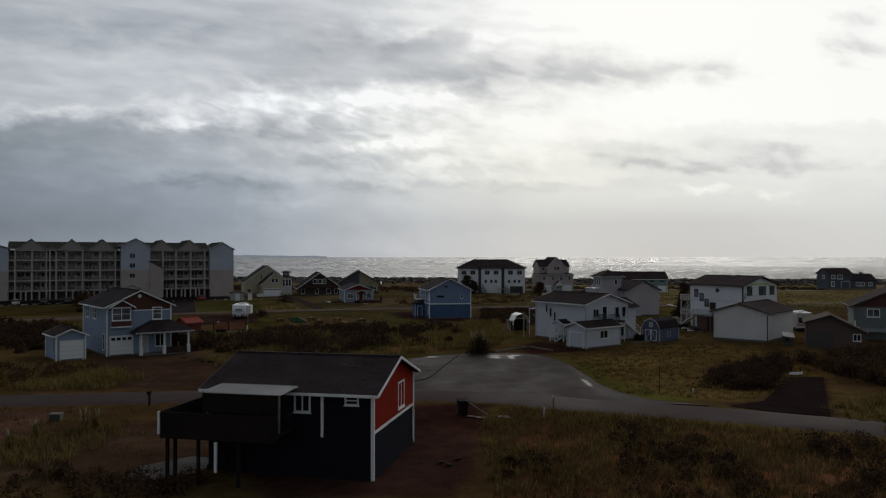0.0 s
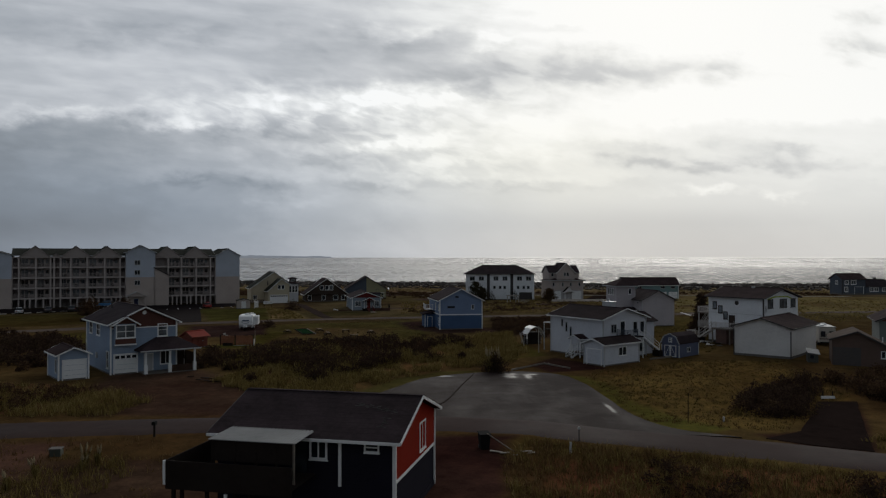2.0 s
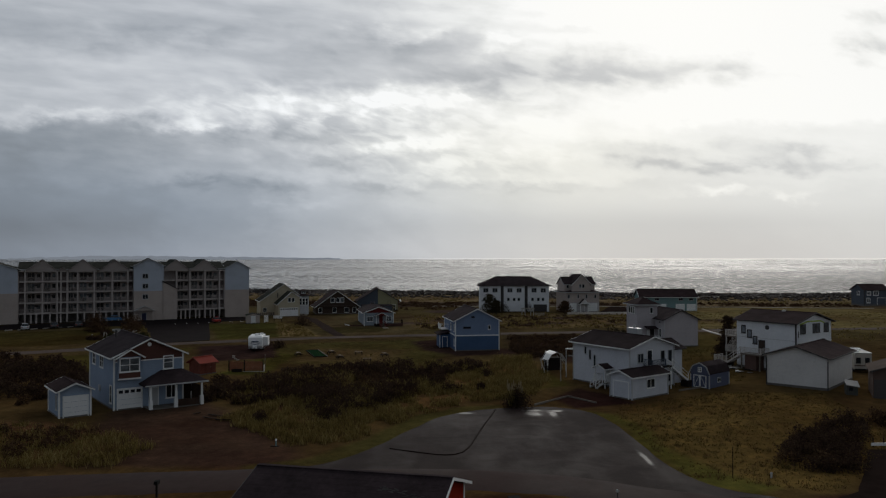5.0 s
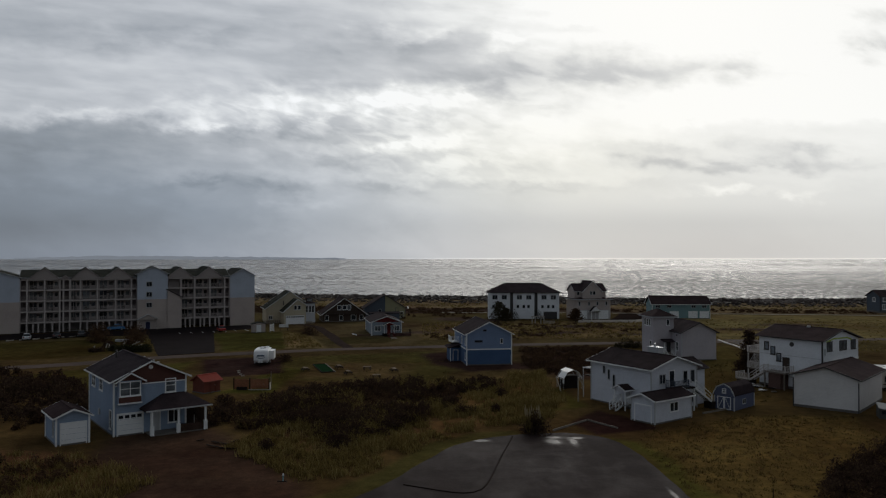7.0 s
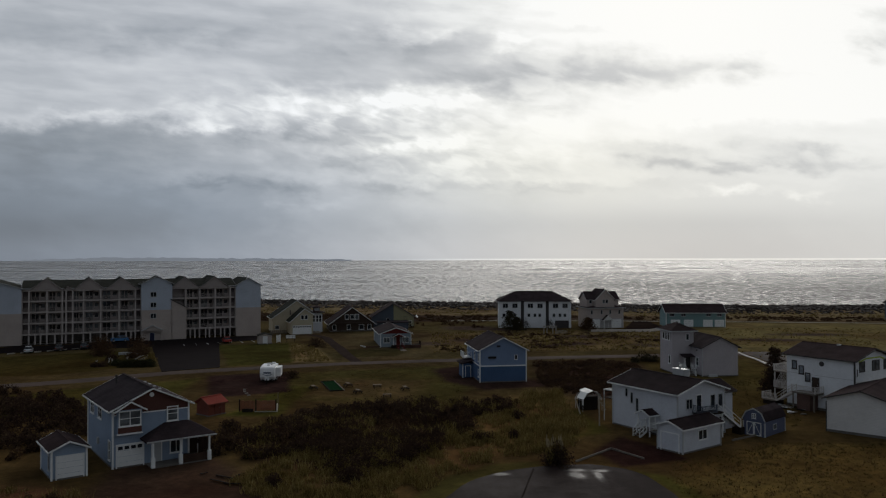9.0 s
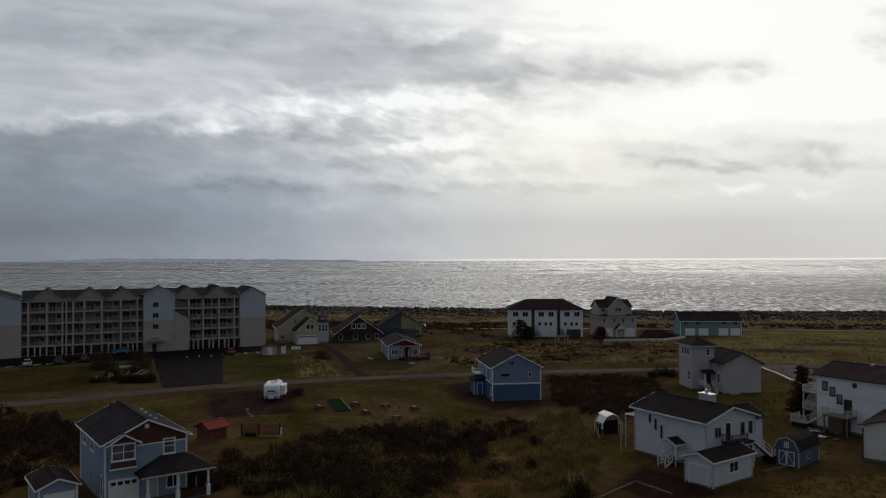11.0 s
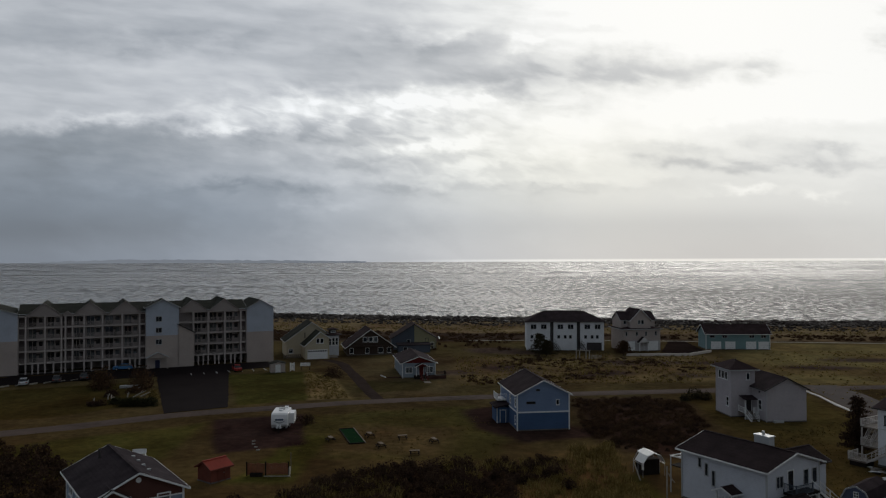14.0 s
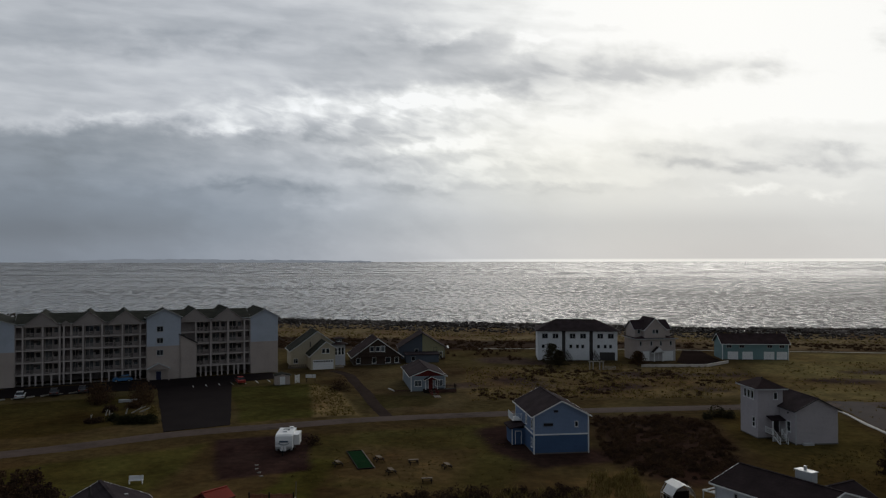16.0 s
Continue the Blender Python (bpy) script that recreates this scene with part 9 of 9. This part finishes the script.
grass_field("field_grass", [(-30, 138), (0, 138), (-2, 176), (-34, 168)], 0.9, GREENGRASS, "patchy grass of the campsite field", 43, 0.08, 0.22, 6, 0.05, 0.42)
grass_field("meadow_grass", [(64, 168), (160, 178), (160, 260), (80, 258), (66, 220)], 0.3, DRYGRASS, "meadow grass by the side road", 44, 0.2, 0.45, 6, 0.08, 0.38)


def single_bush(name, x, y, rad, high, material, label, seed, leaves=500, leaf=0.14, category="bush"):
    rng = np.random.RandomState(seed)
    ob = thing(name, label, category, at(x, y, 0))
    k = 7
    px, py = rng.normal(0, rad * 0.35, k), rng.normal(0, rad * 0.35, k)
    v, f = bush_arrays(px, py, rng.uniform(-0.1, high * 0.15, k), np.full(k, rad * 0.62), rng.uniform(0.6, 1.0, k) * high, leaves // k, np.full(k, leaf), rng)
    crown = from_arrays("crown", v, f, material)
    crown.parent = ob
    bm = bmesh.new()
    for i in range(5):
        a = i * 1.3
        tube(bm, (0.1 * math.cos(a), 0.1 * math.sin(a), -0.2), (rad * 0.4 * math.cos(a), rad * 0.4 * math.sin(a), high * 0.55), 0.05, 0.02, 6)
    part("stem", bm, BARK, ob)
    return ob


def conifer(x, y, high, rad, label, seed, needles=None):
    """A shore pine: tapered trunk, tiers of limbs, ragged needle clumps."""
    rng = np.random.RandomState(seed)
    ob = thing("conifer", label, "tree", at(x, y, 0))
    bm = bmesh.new()
    tube(bm, (0, 0, -0.3), (0.05, 0.03, high * 0.95), 0.18, 0.03, 8)
    cs = []
    for i in range(26):
        t = 0.10 + 0.88 * i / 26
        a = i * 2.4 + rng.uniform(-0.4, 0.4)
        r = rad * (1 - t) ** 0.75 * rng.uniform(0.7, 1.1)
        tip = Vector((r * math.cos(a), r * math.sin(a), high * t + r * 0.12))
        tube(bm, (0, 0, high * t), tip, 0.05 * (1 - t) + 0.012, 0.01, 5)
        for s in np.linspace(0.25, 1.0, 5):
            cs.append((tip.x * s, tip.y * s, high * t + (tip.z - high * t) * s))
    part("trunk", bm, BARK, ob)
    cs = np.array(cs + [(0, 0, high * 0.97)])
    v, f = bush_arrays(cs[:, 0], cs[:, 1], cs[:, 2] - 0.15, np.full(len(cs), rad * 0.30), np.full(len(cs), 0.5), 26, np.full(len(cs), 0.15), rng)
    crown = from_arrays("crown", v, f, needles or CONIFER)
    crown.parent = ob
    return ob


conifer(15.4, 247.2, 6.4, 3.6, "dark shore pine before the white townhouses", 1)
conifer(17.6, 248.4, 4.4, 2.8, "smaller dark pine beside the townhouses", 5)
conifer(39.0, 249.6, 4.0, 3.2, "brown shore pine beside the shingled house", 2, RUSSET)
conifer(50.3, 145.0, 7.4, 2.5, "dark brown conifer beside the white house's decks", 3, SCRUB)
conifer(49.4, 143.0, 4.2, 2.4, "smaller brown conifer beside the white house", 4, SCRUB)
for i, (x, y, r, h) in enumerate(((38.6, 183.6, 1.5, 2.0), (40.9, 182.6, 1.3, 1.7), (36.6, 181.6, 1.0, 1.3), (39.8, 183.4, 1.2, 1.6))):
    single_bush("bush", x, y, r, h, CONIFER, "dark rounded bush near the lane", 60 + i)
for i, (x, y, r, h) in enumerate(((1.6, 113.0, 1.3, 1.3), (5.7, 115.4, 0.9, 1.0), (6.9, 126.4, 1.2, 1.1), (-7.2, 105.3, 1.4, 1.5), (-8.7, 101.5, 1.2, 1.3), (-12.0, 97.1, 1.5, 1.4), (-19.6, 95.4, 1.1, 1.2))):
    single_bush("bush", x, y, r, h, SCRUB, "dark rounded shrub among tussock grass", 40 + i, 600, 0.11)
single_bush("bush", -31.0, 160.6, 1.4, 1.7, SCRUB, "dark bush beside the camper", 70)
single_bush("bush", -35.4, 211.0, 2.7, 2.6, SCRUB, "dark brown bush below the yellow house", 71, 900)
single_bush("bush", -29.6, 112.2, 1.6, 1.9, SCRUB, "dark bush at the porch end", 72)


def clipped_hedge(a, b, deep, high, seed):
    """A low hedge cut to a rounded box."""
    rng = np.random.RandomState(seed)
    a, b = Vector((*a, 0)), Vector((*b, 0))
    long_, mid = (b - a).length, (a + b) / 2
    ob = thing("clipped_hedge", "low clipped olive hedge beside the hotel drive", "hedge", at(mid.x, mid.y, math.degrees(math.atan2(b.y - a.y, b.x - a.x))))
    k = int(long_ * 5)
    v, f = bush_arrays(np.linspace(-long_ / 2, long_ / 2, k), rng.uniform(-0.3, 0.3, k) * deep, np.zeros(k), np.full(k, deep * 0.55), np.full(k, high) * rng.uniform(0.9, 1.05, k), 170, np.full(k, 0.12), rng)
    crown = from_arrays("crown", v, f, HEDGE)
    crown.parent = ob
    stems = bmesh.new()
    for x in np.linspace(-long_ / 2, long_ / 2, 7):
        tube(stems, (x, 0, -0.2), (x, 0, high * 0.6), 0.05, 0.03, 6)
    part("stem", stems, BARK, ob)
    return ob


clipped_hedge((-68.6, 175.0), (-62.6, 176.0), 1.9, 1.5, 91)
for i, (x, y, r, h, mat, label) in enumerate(((-82.6, 196.4, 3.1, 4.0, RUSSET, "round russet bush before the hotel"), (-80.0, 193.4, 2.2, 2.4, RUSSET, "smaller russet bush before the hotel"), (-74.6, 197.0, 3.1, 4.2, RUSSET, "round russet bush before the hotel"),
                                               (-72.4, 193.4, 2.3, 2.6, RUSSET, "smaller russet bush before the hotel"), (-65.0, 181.6, 1.3, 2.0, DRYGRASS, "pale straw-coloured round bush at the hotel drive"), (-73.4, 175.6, 1.3, 1.1, SCRUB, "low dark bush in the hedge bed"),
                                               (-70.6, 177.4, 1.4, 1.3, HEDGE, "low olive bush in the hedge bed"), (-75.6, 186.0, 1.6, 1.3, SCRUB, "low dark bush in the hedge bed"), (-72.6, 189.6, 1.7, 1.4, RUSSET, "low russet bush in the hedge bed"))):
    single_bush("bush", x, y, r, h, mat, label, 80 + i, 1500 if r > 3 else 700, 0.17)
for i, (x, y, r, h) in enumerate(((-29.2, 107.0, 1.3, 1.5), (-27.6, 109.2, 1.7, 2.0), (-26.4, 112.2, 1.6, 1.8), (-30.2, 117.0, 1.8, 2.0))):
    single_bush("bush", x, y, r, h, SCRUB, "dark brown shrub beside the blue house's porch", 110 + i, 700, 0.13)
single_bush("bush", 9.2, 102.9, 1.9, 2.4, SCRUB, "dark mounded bush at the turning circle's edge", 95, 2200, 0.11)


def pampas(x, y, high, n, seed):
    rng = np.random.RandomState(seed)
    ob = thing("pampas_grass", "pampas grass clump with pale feathery plumes", "pampas grass", at(x, y, 0), "pampas clumps")
    bm = bmesh.new()
    for i in range(60):
        a, r = rng.uniform(0, 6.28), rng.uniform(0.3, 0.9) * high * 0.5
        h = high * rng.uniform(0.4, 0.75)
        p0, p1, p2 = Vector((0.1 * math.cos(a), 0.1 * math.sin(a), -0.1)), Vector((r * 0.5 * math.cos(a), r * 0.5 * math.sin(a), h)), Vector((r * math.cos(a), r * math.sin(a), h * 0.55))
        s = Vector((-math.sin(a), math.cos(a), 0)) * 0.03
        q = [bm.verts.new(p) for p in (p0 - s, p0 + s, p1 + s, p1 - s, p2)]
        bm.faces.new(q[:4])
        bm.faces.new((q[3], q[2], q[4]))
    part("leaves", bm, DRYGRASS, ob)
    for i in range(n):
        a, r = rng.uniform(0, 6.28), rng.uniform(0.1, 0.35) * high
        top = Vector((r * math.cos(a), r * math.sin(a), high * rng.uniform(0.85, 1.1)))
        pb = bmesh.new()
        tube(pb, (0, 0, 0), top * 0.75, 0.012, 0.01, 5)
        tube(pb, top * 0.75, top * 0.9, 0.03, 0.085, 7)
        tube(pb, top * 0.9, top * 1.12, 0.085, 0.01, 7)
        part("plume", pb, PLUME, ob)
    return ob


for i, (x, y, h, n) in enumerate(((-22.6, 60.2, 1.35, 5), (-21.9, 60.5, 1.2, 5), (-24.6, 57.4, 1.3, 4), (-24.9, 54.6, 1.2, 4), (-25.6, 53.0, 1.1, 3), (-22.3, 59.0, 1.0, 3), (8.5, 102.9, 2.8, 5), (9.2, 103.4, 3.0, 6), (9.9, 103.2, 2.4, 3))):
    pampas(x, y, h, n, 100 + i)
